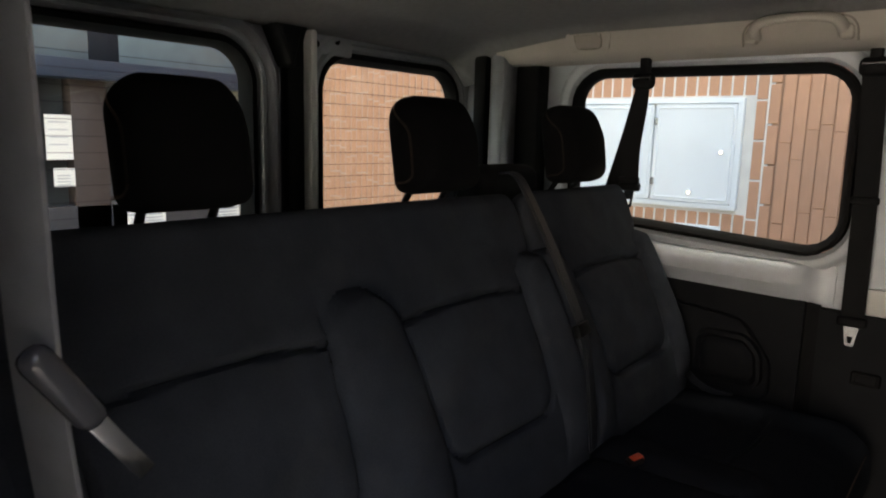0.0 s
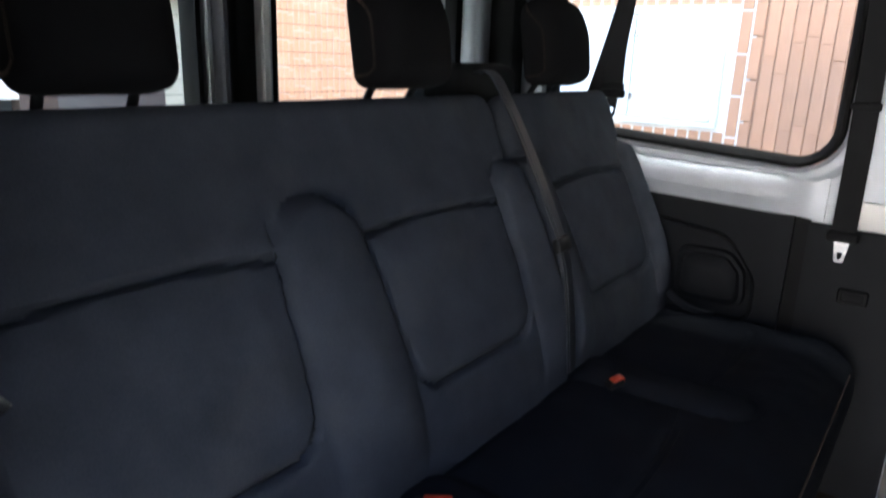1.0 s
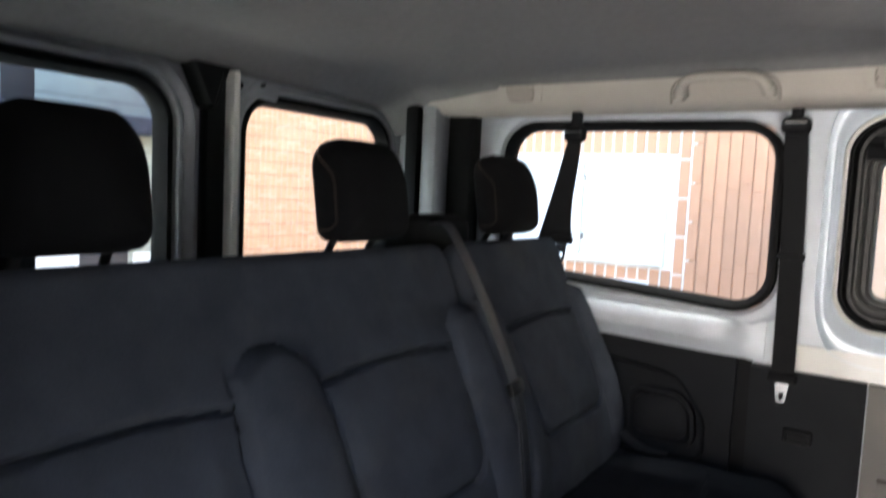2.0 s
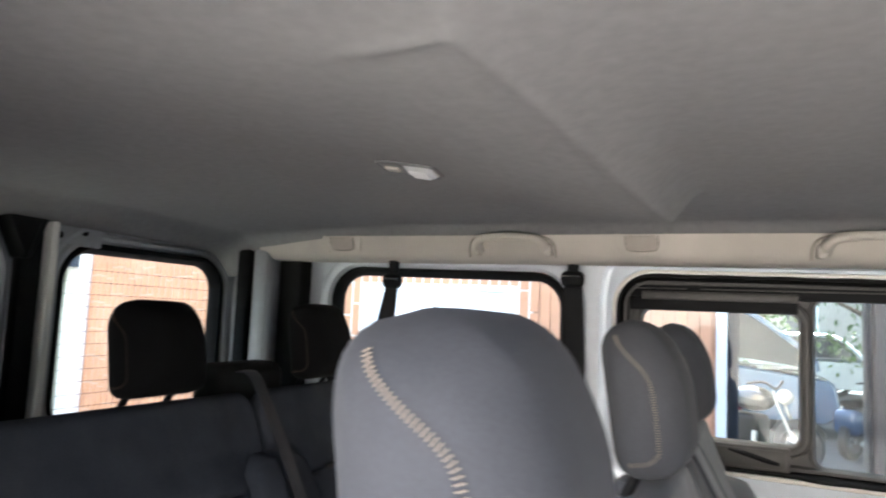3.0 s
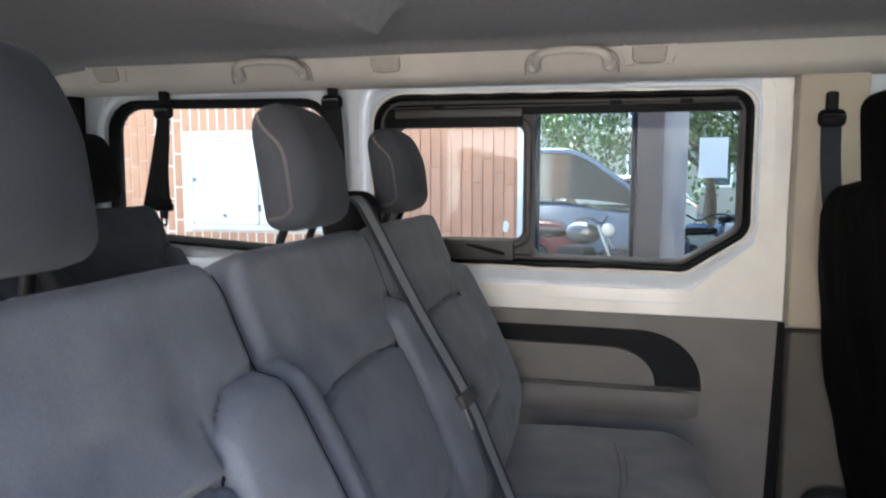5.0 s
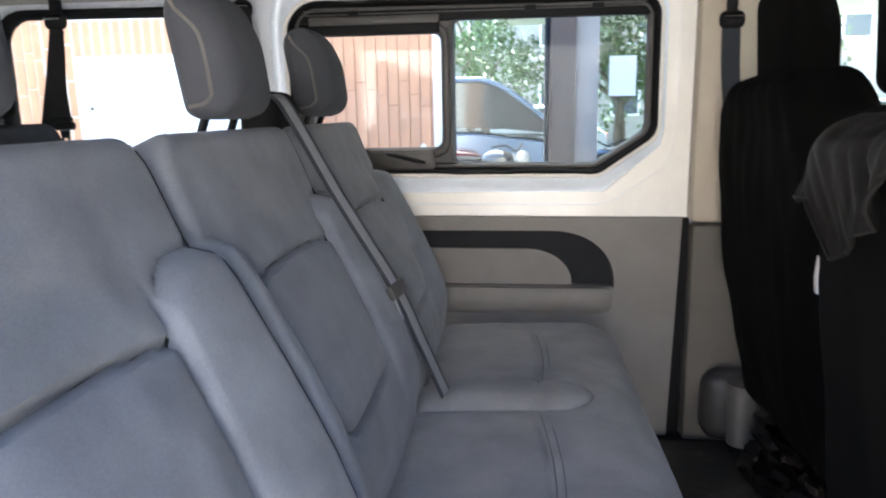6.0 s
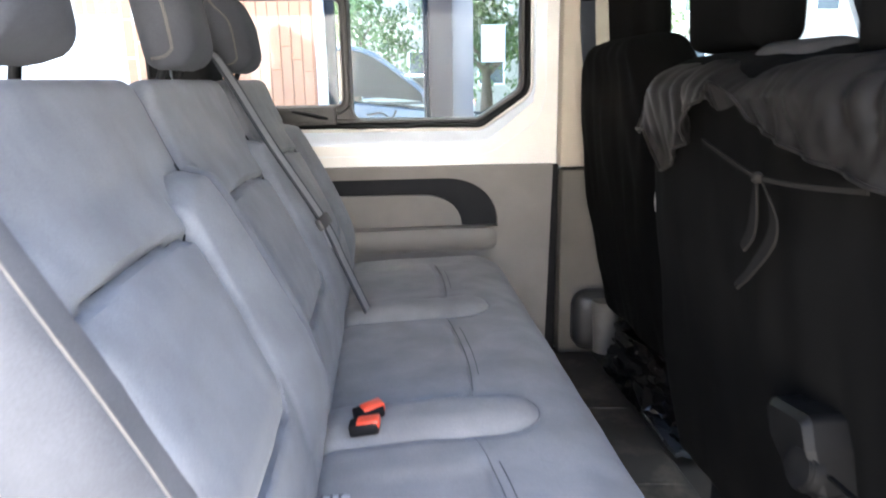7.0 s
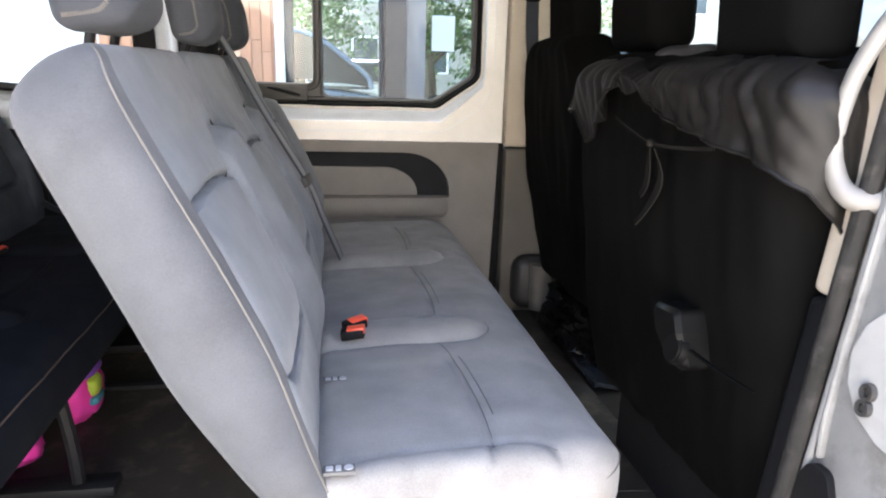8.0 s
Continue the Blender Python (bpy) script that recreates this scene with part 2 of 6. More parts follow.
def tube(bm, pts, r, k=10, n=6, flat=1.0):
    """A round rod along a smooth line; r is one radius or one a point of pts."""
    line = smooth_path(pts, n) if n > 1 else [Vector(p) for p in pts]
    rs = [r] * len(line) if not isinstance(r, (list, tuple)) else [float(np.interp(i / (len(line) - 1), np.linspace(0, 1, len(r)), r)) for i in range(len(line))]
    up, loops = Vector((0, 0, 1)), []
    for i, p in enumerate(line):
        d = (line[min(i + 1, len(line) - 1)] - line[max(i - 1, 0)]).normalized()
        if abs(d.dot(up)) > 0.95:
            up = Vector((0, 1, 0)) if abs(d.y) < 0.9 else Vector((1, 0, 0))
        s = d.cross(up).normalized()
        w = s.cross(d).normalized()
        up = w
        loops.append([bm.verts.new(p + (s * math.cos(a) + w * math.sin(a) * flat) * rs[i]) for a in [2 * math.pi * q / k for q in range(k)]])
    for A, B in zip(loops, loops[1:]):
        for q in range(k):
            bm.faces.new((A[q], A[(q + 1) % k], B[(q + 1) % k], B[q]))
    bm.faces.new(loops[0])
    bm.faces.new(loops[-1][::-1])
    return bm


def strap(bm, pts, width, side, thick=0.0016, n=8):
    """A flat band along a smooth line. side: the way of its width, one vector or one a point."""
    line = smooth_path(pts, n)
    sides = [Vector(s) for s in side] if isinstance(side[0], (list, tuple)) else [Vector(side)] * len(pts)
    ws = width if isinstance(width, (list, tuple)) else [width] * len(pts)
    loops = []
    for i, p in enumerate(line):
        f = i / (len(line) - 1) * (len(pts) - 1)
        k = min(int(f), len(pts) - 2)
        s = sides[k].lerp(sides[k + 1], f - k).normalized()
        w = ws[k] + (ws[k + 1] - ws[k]) * (f - k)
        d = (line[min(i + 1, len(line) - 1)] - line[max(i - 1, 0)]).normalized()
        nrm = d.cross(s).normalized() * thick
        s = s * w / 2
        loops.append([bm.verts.new(p + q) for q in (-s - nrm, -s + nrm, s + nrm, s - nrm)])
    for A, B in zip(loops, loops[1:]):
        for q in range(4):
            bm.faces.new((A[q], A[(q + 1) % 4], B[(q + 1) % 4], B[q]))
    bm.faces.new(loops[0])
    bm.faces.new(loops[-1][::-1])
    return bm


def sstep(a, b, x):
    t = min(1.0, max(0.0, (x - a) / (b - a)))
    return t * t * (3 - 2 * t)


def pad(bm, m, w, h, t, front, r, corner, nu=60, nv=60, back=None, lows=0.0):
    """An upholstered slab: across y (w), up z (h), thick t along -x, placed by m. front(y, z) shapes its face, r rounds its rim,
    corner rounds its upper outline, lows its lower."""
    def half(z):
        hw = w / 2
        if h - z < corner:
            q = corner - (h - z)
            hw -= corner - math.sqrt(max(0, corner ** 2 - q * q))
        if z < lows:
            q = lows - z
            hw -= lows - math.sqrt(max(0, lows ** 2 - q * q))
        return hw
    def spread(k, n):
        u = k / n
        return 0.5 - 0.5 * math.cos(math.pi * u) if k in (0, n) else u * 0.75 + 0.25 * (0.5 - 0.5 * math.cos(math.pi * u))
    F, B = [], []
    for j in range(nv + 1):
        z = h * spread(j, nv)
        hw = half(z)
        fr, br = [], []
        for i in range(nu + 1):
            y = (2 * spread(i, nu) - 1) * hw
            d = min(hw - abs(y), z if lows or r > 0.02 else 1, h - z)
            drop = r - math.sqrt(max(0, r * r - (r - d) ** 2)) if d < r else 0.0
            xf = front(y, z) - drop
            xb = -t + drop + (back(y, z) if back else 0.0)
            if xf < xb:
                xf = xb = (xf + xb) / 2
            fr.append(bm.verts.new(m @ Vector((xf, y, z))))
            br.append(bm.verts.new(m @ Vector((xb, y, z))))
        F.append(fr)
        B.append(br)
    for j in range(nv):
        for i in range(nu):
            bm.faces.new((F[j][i], F[j][i + 1], F[j + 1][i + 1], F[j + 1][i]))
            bm.faces.new((B[j][i], B[j + 1][i], B[j + 1][i + 1], B[j][i + 1]))
    rimF = F[0][:-1] + [F[j][-1] for j in range(nv)] + F[-1][:0:-1] + [F[j][0] for j in range(nv, 0, -1)]
    rimB = B[0][:-1] + [B[j][-1] for j in range(nv)] + B[-1][:0:-1] + [B[j][0] for j in range(nv, 0, -1)]
    for i in range(len(rimF)):
        j = (i + 1) % len(rimF)
        bm.faces.new((rimF[j], rimF[i], rimB[i], rimB[j]))
    bmesh.ops.remove_doubles(bm, verts=bm.verts, dist=1e-5)
    return bm


def stitches(bm, pts, step=0.009, length=0.006, r=0.0011):
    """A row of single stitches along a line of close points."""
    P = [Vector(p) for p in pts]
    acc = [0.0]
    for a, b in zip(P, P[1:]):
        acc.append(acc[-1] + (b - a).length)
    def at(s):
        i = max(0, min(len(P) - 2, int(np.searchsorted(acc, s)) - 1))
        f = (s - acc[i]) / max(1e-6, acc[i + 1] - acc[i])
        return P[i].lerp(P[i + 1], f)
    s = 0.0
    while s + length < acc[-1]:
        tube(bm, [at(s), at(s + length)], r, 5, 1)
        s += step
    return bm


XZ = lambda y: (lambda a, b, d: Vector((a, y + d, b)))      # a wall along x; depth grows with y
YZ = lambda x: (lambda a, b, d: Vector((x + d, a, b)))      # a wall across; depth grows with x


# ---- the van's shell ----
LEFT, RIGHT, REAR = 0.80, -0.90, 0.20
W3 = [(0.57, 0.799), (1.248, 0.756), (1.246, 1.16), (0.573, 1.168)]
W2 = [(1.385, 0.725), (2.215, 0.718), (2.372, 0.82), (2.37, 1.185), (1.385, 1.195)]
R2 = [0.09, 0.07, 0.07, 0.06, 0.09]
WF = [(2.75, 0.72), (3.55, 0.72), (3.35, 1.14), (2.75, 1.17)]


def rect(a0, b0, a1, b1):
    return [(a0, b0), (a1, b0), (a1, b1), (a0, b1)]


bm = bmesh.new()
plate(bm, rect(0.15, -0.02, 4.1, 1.30), XZ(LEFT), 0.0, 0.05,
      [rpoly(inset(W3, -0.036), 0.1), rpoly(inset(W2, -0.004), R2), rpoly(WF, 0.05)])
whole("wall_left", bm, M_SILVER, "silver painted steel side of the van around its windows", "van side", kind="structure")

bm = bmesh.new()
plate(bm, rect(0.15, -0.02, 1.20, 1.30), XZ(RIGHT - 0.05), 0.0, 0.05)
plate(bm, rect(2.56, -0.02, 4.1, 1.30), XZ(RIGHT - 0.05), 0.0, 0.05, [rpoly(WF, 0.05)])
plate(bm, rect(1.20, 1.235, 2.56, 1.30), XZ(RIGHT - 0.05), 0.0, 0.05)
whole("wall_right", bm, M_SILVER, "silver painted steel side of the van with an open sliding door", "van side", kind="structure")

bm = bmesh.new()
box(bm, (0.1, -0.96, 1.318), (3.35, 0.86, 1.37), 0.02)
whole("roof", bm, M_SILVER, "silver painted steel roof of the van", "van roof", kind="structure")

bm = bmesh.new()
box(bm, (0.12, -0.95, -0.06), (4.1, 0.85, 0.0), 0.0)
whole("floor", bm, M_FLOOR, "worn black rubber mat on the van floor", "floor", kind="structure")


# headliner: one sheet with a crosswise fold between the seat rows
def liner_z(x, y):
    z = 1.300 - 0.02 * sstep(0.9, 0.3, x) - 0.012 * ((y + 0.05) / 0.75) ** 2
    for s, e in ((1, 0.70), (-1, 0.80)):
        q = s * (y + 0.0)
        z -= 0.07 * sstep(e - 0.10, e + 0.03, q) ** 1.5
    z -= 0.05 * sstep(0.36, 0.22, x)
    span = sstep(-0.59, -0.452, y) * (1 - sstep(0.285, 0.325, y))
    edge = 1.475 + 0.125 * (y + 0.476)
    wid = 0.125 - 0.065 * sstep(-0.45, 0.28, y)
    deep = 0.009 + 0.045 * sstep(-0.58, 0.28, y)
    z -= 0.0035 * math.exp(-((y + 0.456 + 0.15 * max(0.0, x - 1.343)) / 0.012) ** 2) * sstep(1.33, 1.40, x) * (1 - sstep(1.47, 1.49, x))
    z -= deep * span * (1 - sstep(0.0, 1.0, (x - edge) / wid) ** 0.8) * sstep(edge - 0.46, edge - 0.03, x) + 0.004 * span * math.exp(-((x - edge) / 0.012) ** 2)
    edge2 = min(2.38, 2.08 + 1.1 * max(0.0, 0.2 - y))
    z -= 0.024 * span * min(1.0, max(0.0, (x - edge2) / 0.09)) * (1 - sstep(2.6, 3.0, x))
    z += 0.0015 * noise.noise(Vector((x * 3, y * 3, 0)))
    return z


bm = bmesh.new()
xs = sorted(list(np.linspace(0.2, 3.35, 150)) + list(np.linspace(1.46, 1.7, 60)) + list(np.linspace(2.06, 2.5, 60)))
ys = sorted(list(np.linspace(-0.86, 0.722, 110)) + list(np.linspace(-0.51, -0.45, 14)) + list(np.linspace(0.28, 0.33, 12)))
grid = [[bm.verts.new((x, y, liner_z(x, y))) for y in ys] for x in xs]
for a, b in zip(grid, grid[1:]):
    for j in range(len(ys) - 1):
        bm.faces.new((a[j], a[j + 1], b[j + 1], b[j]))
ext = bmesh.ops.extrude_face_region(bm, geom=bm.faces[:])
for v in ext["geom"]:
    if isinstance(v, bmesh.types.BMVert):
        v.co.z = 1.314
whole("ceiling", bm, M_LINER, "grey felt headliner with a crosswise fold", "headliner", kind="structure")

# felt edge rail below the headliner, over the side windows
bm = bmesh.new()
prof = [(0.655, 1.266), (0.664, 1.248), (0.676, 1.224), (0.694, 1.207), (0.735, 1.201), (0.79, 1.203), (0.79, 1.27)]
prev = None
for x in np.linspace(0.36, 3.3, 60):
    wob = 0.003 * math.sin(x * 7) + 0.003 * math.sin(x * 3.1)
    row = [bm.verts.new((x, y + (wob if k < 4 else 0), z)) for k, (y, z) in enumerate(prof)]
    if prev:
        for k in range(len(prof)):
            bm.faces.new((prev[k], prev[(k + 1) % len(prof)], row[(k + 1) % len(prof)], row[k]))
    else:
        bm.faces.new(row)
    prev = row
bm.faces.new(prev[::-1])
whole("trim_side_rail", bm, M_RAIL, "beige felt covered rail above the side windows", "trim", kind="structure")

bm = bmesh.new()
box(bm, (0.3, -0.90, 1.205), (3.3, -0.80, 1.27), 0.02)
whole("trim_door_rail", bm, M_RAIL, "beige felt covered rail above the sliding door", "trim", kind="structure")


# ---- side windows ----
def side_window(name, pts, r, y, s, label):
    """A bonded pane with a black rubber frame. s: 1 on the left side of the van, -1 on the right."""
    w = thing(name, label, "window", (pts[0][0], y, pts[0][1]), kind="structure")
    P = XZ(y)
    bm = bmesh.new()
    ring(bm, pts, r, [(-0.024, -0.003 * s), (-0.021, -0.011 * s), (-0.014, -0.012 * s), (-0.007, -0.003 * s), (0.0, 0.006 * s), (0.0, 0.03 * s), (-0.024, 0.03 * s)], P)
    part("window_frame", bm, M_RUBBER, w, "black rubber window frame")
    bm = bmesh.new()
    plate(bm, rpoly(inset(pts, -0.006), r), P, 0.012 * s, 0.016 * s)
    g = part("pane", bm, M_GLASS, w, "clear side window glass", smooth=False)
    g.visible_shadow = False
    # pressed steel rim round the opening
    bm = bmesh.new()
    ring(bm, pts, r, [(-0.070, 0.001 * s), (-0.060, -0.010 * s), (-0.047, -0.014 * s), (-0.034, -0.012 * s), (-0.025, -0.001 * s), (-0.025, 0.02 * s), (-0.070, 0.02 * s)], P, n=8)
    part("rim", bm, M_SILVER, w, "silver pressed steel window rim")
    return w


side_window("window_1", W3, 0.07, LEFT, 1, "rear side window with a black rubber frame")
bm = bmesh.new()
plate(bm, rpoly(rect(0.25, 0.0, 1.04, 1.21), 0.03), XZ(RIGHT), 0.002, 0.03)
whole("trim_panel_door_side", bm, M_RUBBER, "black trim panel behind the door opening", "trim panel", kind="structure")

# sliding window beside the second row: dark frame, a narrow opening pane, a fixed pane with a cut corner
w2 = thing("window_3", "side window with a sliding pane and dark frame", "window", (1.39, LEFT, 0.72), kind="structure")
P = XZ(LEFT)
M_SLIDE = mat("worn_dark_grey_plastic", (0.05, 0.047, 0.043), 0.5, 0, 0.15, 25, 0.15, 500, stain=(0.075, 0.07, 0.062), stain_size=14, stain_amount=0.5, spec=0.35)
bm = bmesh.new()
ring(bm, W2, R2, [(-0.001, -0.004), (0.0, -0.0155), (0.004, -0.0175), (0.008, -0.0155), (0.011, -0.004), (0.011, 0.03), (-0.001, 0.03)], P, n=12)
part("outer_rim", bm, M_WHITEPAINT, w2, "bright painted edge round the window")
# pushed-on rubber seal, a little wavy where it was pressed in by hand
bm = bmesh.new()
ring(bm, W2, R2, [(0.0085, -0.003), (0.0095, -0.014), (0.013, -0.0185), (0.018, -0.0185), (0.022, -0.012), (0.024, -0.004), (0.027, 0.000), (0.027, 0.03), (0.0085, 0.03)], P, n=14)
bmesh.ops.subdivide_edges(bm, edges=[q for q in bm.edges if q.calc_length() > 0.15], cuts=40, use_grid_fill=True)
for v in bm.verts:
    if v.co.y < LEFT - 0.006:
        v.co.z += 0.0035 * math.sin(v.co.x * 19) * sstep(0.80, 0.74, v.co.z) + 0.0012 * math.sin(v.co.x * 47)
        v.co.y += 0.0015 * math.sin(v.co.x * 31 + v.co.z * 23)
part("seal", bm, M_RUBBER, w2, "black pushed-on rubber seal")
bm = bmesh.new()
ring(bm, inset(W2, 0.025), [0.065, 0.05, 0.05, 0.04, 0.065], [(0.0, 0.0), (0.002, -0.005), (0.008, -0.005), (0.012, 0.002), (0.012, 0.03), (0.0, 0.03)], P, n=8)
part("window_frame", bm, M_SLIDE, w2, "dark grey window frame")
bm = bmesh.new()
box(bm, (1.42, 0.796, 1.128), (2.345, 0.822, 1.176), 0.004)
box(bm, (1.425, 0.788, 1.096), (1.80, 0.812, 1.130), 0.005)
part("top_rail", bm, M_BLACK, w2, "black sliding rail")
bm = bmesh.new()
box(bm, (1.455, 0.784, 1.122), (1.80, 0.790, 1.143), 0.003)
for z in (1.148, 1.158):
    box(bm, (1.44, 0.792, z), (2.33, 0.797, z + 0.003), 0.001)
part("rail_lip", bm, M_SLIDE, w2, "dark grey rail lips and blind edge")
bm = bmesh.new()
for x in (1.56, 2.02, 2.19):
    box(bm, (x, 0.789, 1.146), (x + 0.03, 0.797, 1.158), 0.002)
part("rail_clip", bm, M_BLACK, w2, "black rail clips")
SL = rect(1.455, 0.800, 1.803, 1.098)
bm = bmesh.new()
ring(bm, inset(SL, -0.027), 0.05, [(0.0, -0.002), (0.002, -0.012), (0.006, -0.014), (0.009, -0.010), (0.018, -0.010), (0.021, -0.013), (0.025, -0.012), (0.028, -0.002), (0.028, 0.02), (0.0, 0.02)], XZ(LEFT + 0.006), n=8)
part("sliding_frame", bm, M_SLIDE, w2, "dark grey frame of the sliding pane")
bm = bmesh.new()
plate(bm, rpoly(inset(SL, -0.004), 0.02), P, 0.014, 0.018)
part("pane", bm, M_GLASS, w2, "clear sliding pane", smooth=False).visible_shadow = False
FX = [(1.834, 0.760), (2.215, 0.755), (2.338, 0.845), (2.336, 1.130), (1.834, 1.130)]
bm = bmesh.new()
ring(bm, inset(FX, -0.012), 0.035, [(0.0, -0.001), (0.002, -0.006), (0.008, -0.006), (0.012, 0.0), (0.012, 0.02), (0.0, 0.02)], XZ(LEFT + 0.008), n=6)
part("fixed_frame", bm, M_SLIDE, w2, "dark grey frame of the fixed pane")
bm = bmesh.new()
plate(bm, rpoly(inset(W2, 0.02), [0.07, 0.055, 0.055, 0.045, 0.07]), P, 0.0125, 0.022, [rpoly(inset(SL, -0.003), 0.03), rpoly(inset(FX, -0.002), 0.032)])
part("divider", bm, M_SLIDE, w2, "dark grey plate between the panes", smooth=False)
bm = bmesh.new()
plate(bm, rpoly(inset(FX, -0.004), 0.03), P, 0.014, 0.018)
part("pane", bm, M_TINT, w2, "tinted fixed pane", smooth=False).visible_shadow = False
bm = bmesh.new()
for z in (0.748, 0.739):
    box(bm, (1.44, 0.793, z), (2.20, 0.798, z + 0.003), 0.001)
part("bottom_rail", bm, M_SLIDE, w2, "grey lower sliding rail")
bm = bmesh.new()
box(bm, (1.60, 0.782, 0.742), (1.782, 0.808, 0.797), 0.006, seg=3)
box(bm, (1.607, 0.7795, 0.749), (1.775, 0.786, 0.790), 0.003)
latch = part("latch", bm, M_SLIDE, w2, "dark latch box of the sliding pane")
bm = bmesh.new()
tube(bm, [(1.655, 0.778, 0.785), (1.69, 0.770, 0.779), (1.735, 0.767, 0.768), (1.758, 0.773, 0.762)], [0.003, 0.006, 0.006, 0.004], 8, 5)
part("lever", bm, M_BLACK, latch, "black latch lever")

# silver pressing that runs round the second-row window
bm = bmesh.new()
ring(bm, W2, R2, [(-0.076, -0.010), (-0.074, -0.0150), (-0.066, -0.0095), (-0.056, -0.0055), (-0.046, -0.004), (-0.036, -0.0052), (-0.022, -0.0090), (-0.010, -0.0155), (-0.0015, -0.0165), (-0.0015, 0.01), (-0.076, 0.01)], P, n=14)
for v in bm.verts:
    if v.co.z > 1.2:
        v.co.z = 1.2 + (v.co.z - 1.2) * 0.12
    if v.co.x < 1.385:
        v.co.x = 1.385 + (v.co.x - 1.385) * 0.45
    if v.co.x > 2.375:
        v.co.x = 2.375 + (v.co.x - 2.375) * 0.5
whole("trim_sill", bm, M_BAND, "silver painted pressing round the side window", "trim", kind="structure")
bm = bmesh.new()
sill3 = [(0.79, 0.735), (0.765, 0.72), (0.752, 0.70), (0.752, 0.68), (0.768, 0.66), (0.772, 0.645), (0.79, 0.64), (0.81, 0.64), (0.81, 0.735)]
prev = None
for x in np.linspace(0.5, 1.26, 40):
    k = sstep(0.5, 0.56, x) * (1 - sstep(1.14, 1.25, x))
    row = [bm.verts.new((x, 0.792 + (y - 0.792) * k if y < 0.8 else y, z - 0.03 * (x - 0.8))) for y, z in sill3]
    if prev:
        for i in range(len(sill3)):
            bm.faces.new((prev[i], prev[(i + 1) % len(sill3)], row[(i + 1) % len(sill3)], row[i]))
    else:
        bm.faces.new(row)
    prev = row
bm.faces.new(prev[::-1])
whole("trim_sill_rear", bm, M_SILVER, "silver painted sill pressing below the rear side window", "trim", kind="structure")

# ---- lower side trim ----
# second row: grey panel with a long armrest pocket
bm = bmesh.new()
pocket = [(1.55, 0.428), (2.262, 0.425)] + [(2.09 + 0.172 * math.cos(a) ** 0.9, 0.44 + 0.138 * math.sin(a)) for a in np.linspace(0.05, 1.55, 12)] + [(1.55, 0.580)]
plate(bm, [(1.47, 0.0), (2.415, 0.0), (2.432, 0.612), (1.47, 0.6195)], XZ(0.768), 0.0, 0.03, [pocket])
tp = tagged(part("trim_panel_second_row", bm, M_GREYTRIM), "grey plastic side trim with an armrest pocket", "trim panel", kind="structure")
bm = bmesh.new()
plate(bm, inset(pocket, -0.004), XZ(0.793), 0.0, 0.005)
part("pocket_back", bm, M_DARKTRIM, tp, "dark recessed back of the pocket")
bm = bmesh.new()
pts = [(1.55, 0.43), (2.15, 0.428)] + [(2.03 + 0.12 * math.cos(a), 0.434 + 0.092 * math.sin(a)) for a in np.linspace(0.05, 1.55, 9)] + [(1.55, 0.53)]
plate(bm, pts, XZ(0.778), 0.0, 0.014)
part("pocket_insert", bm, M_GREYTRIM, tp, "lighter grey pocket insert")
bm = bmesh.new()
arm = [(0.772, 0.425), (0.752, 0.423), (0.744, 0.41), (0.746, 0.375), (0.760, 0.352), (0.772, 0.348)]
prev = None
for x in np.linspace(1.50, 2.262, 40):
    k = math.sqrt(max(0.0, 1 - max(0, (x - 2.21) / 0.052) ** 2)) * 0.98 + 0.02
    row = [bm.verts.new((x, 0.772 - (0.772 - y) * k, 0.39 + (z - 0.39) * (0.6 + 0.4 * k))) for y, z in arm]
    if prev:
        for i in range(len(arm)):
            bm.faces.new((prev[i], prev[(i + 1) % len(arm)], row[(i + 1) % len(arm)], row[i]))
    else:
        bm.faces.new(row)
    prev = row
bm.faces.new(prev[::-1])
part("armrest", bm, M_GREYTRIM, tp, "grey plastic armrest ledge")

# rear stretch of the side trim, given the charcoal material to stand for shade
bm = bmesh.new()
plate(bm, [(1.243, 0.0), (1.467, 0.0), (1.467, 0.6195), (1.237, 0.622)], XZ(0.768), 0.0, 0.03)
whole("trim_panel_pillar", bm, M_DARKTRIM, "plastic side trim below the pillar between the rows, darkened for shade", "trim panel", kind="structure")

# third row: charcoal panel with a raised loudspeaker panel
bm = bmesh.new()
plate(bm, [(0.22, 0.0), (1.203, 0.0), (1.206, 0.632), (0.22, 0.668)], XZ(0.772), 0.0, 0.026)
tp = tagged(part("trim_panel_third_row", bm, M_DARKTRIM), "charcoal plastic side trim with a loudspeaker cover", "trim panel", kind="structure")
bm = bmesh.new()
o = [(0.80, 0.35), (1.152, 0.358), (1.150, 0.47), (1.075, 0.572), (0.80, 0.603)]
ring(bm, o, [0.02, 0.04, 0.08, 0.08, 0.02], [(0.0, 0.004), (0.006, -0.006), (0.012, 0.0), (0.012, 0.01), (0.0, 0.01)], XZ(0.772), n=8)
part("raised_edge", bm, M_DARKTRIM, tp)
bm = bmesh.new()
o = [(0.955, 0.385), (1.135, 0.39), (1.125, 0.49), (1.085, 0.532), (0.955, 0.53)]
ring(bm, o, [0.04, 0.04, 0.05, 0.05, 0.04], [(0.0, 0.006), (0.004, -0.016), (0.012, -0.018), (0.022, -0.006), (0.022, 0.01), (0.0, 0.01)], XZ(0.772), n=8)
sp = part("speaker_rim", bm, M_DARKTRIM, tp, "raised loudspeaker surround")
bm = bmesh.new()
place = XZ(0.768)
rows_l = [[bm.verts.new(place(q.x, q.y, d)) for q in rpoly(inset(o, k), r, 6)] for k, r, d in ((0.020, 0.03, 0.006), (0.022, 0.03, -0.004), (0.032, 0.026, -0.011), (0.048, 0.018, -0.014))]
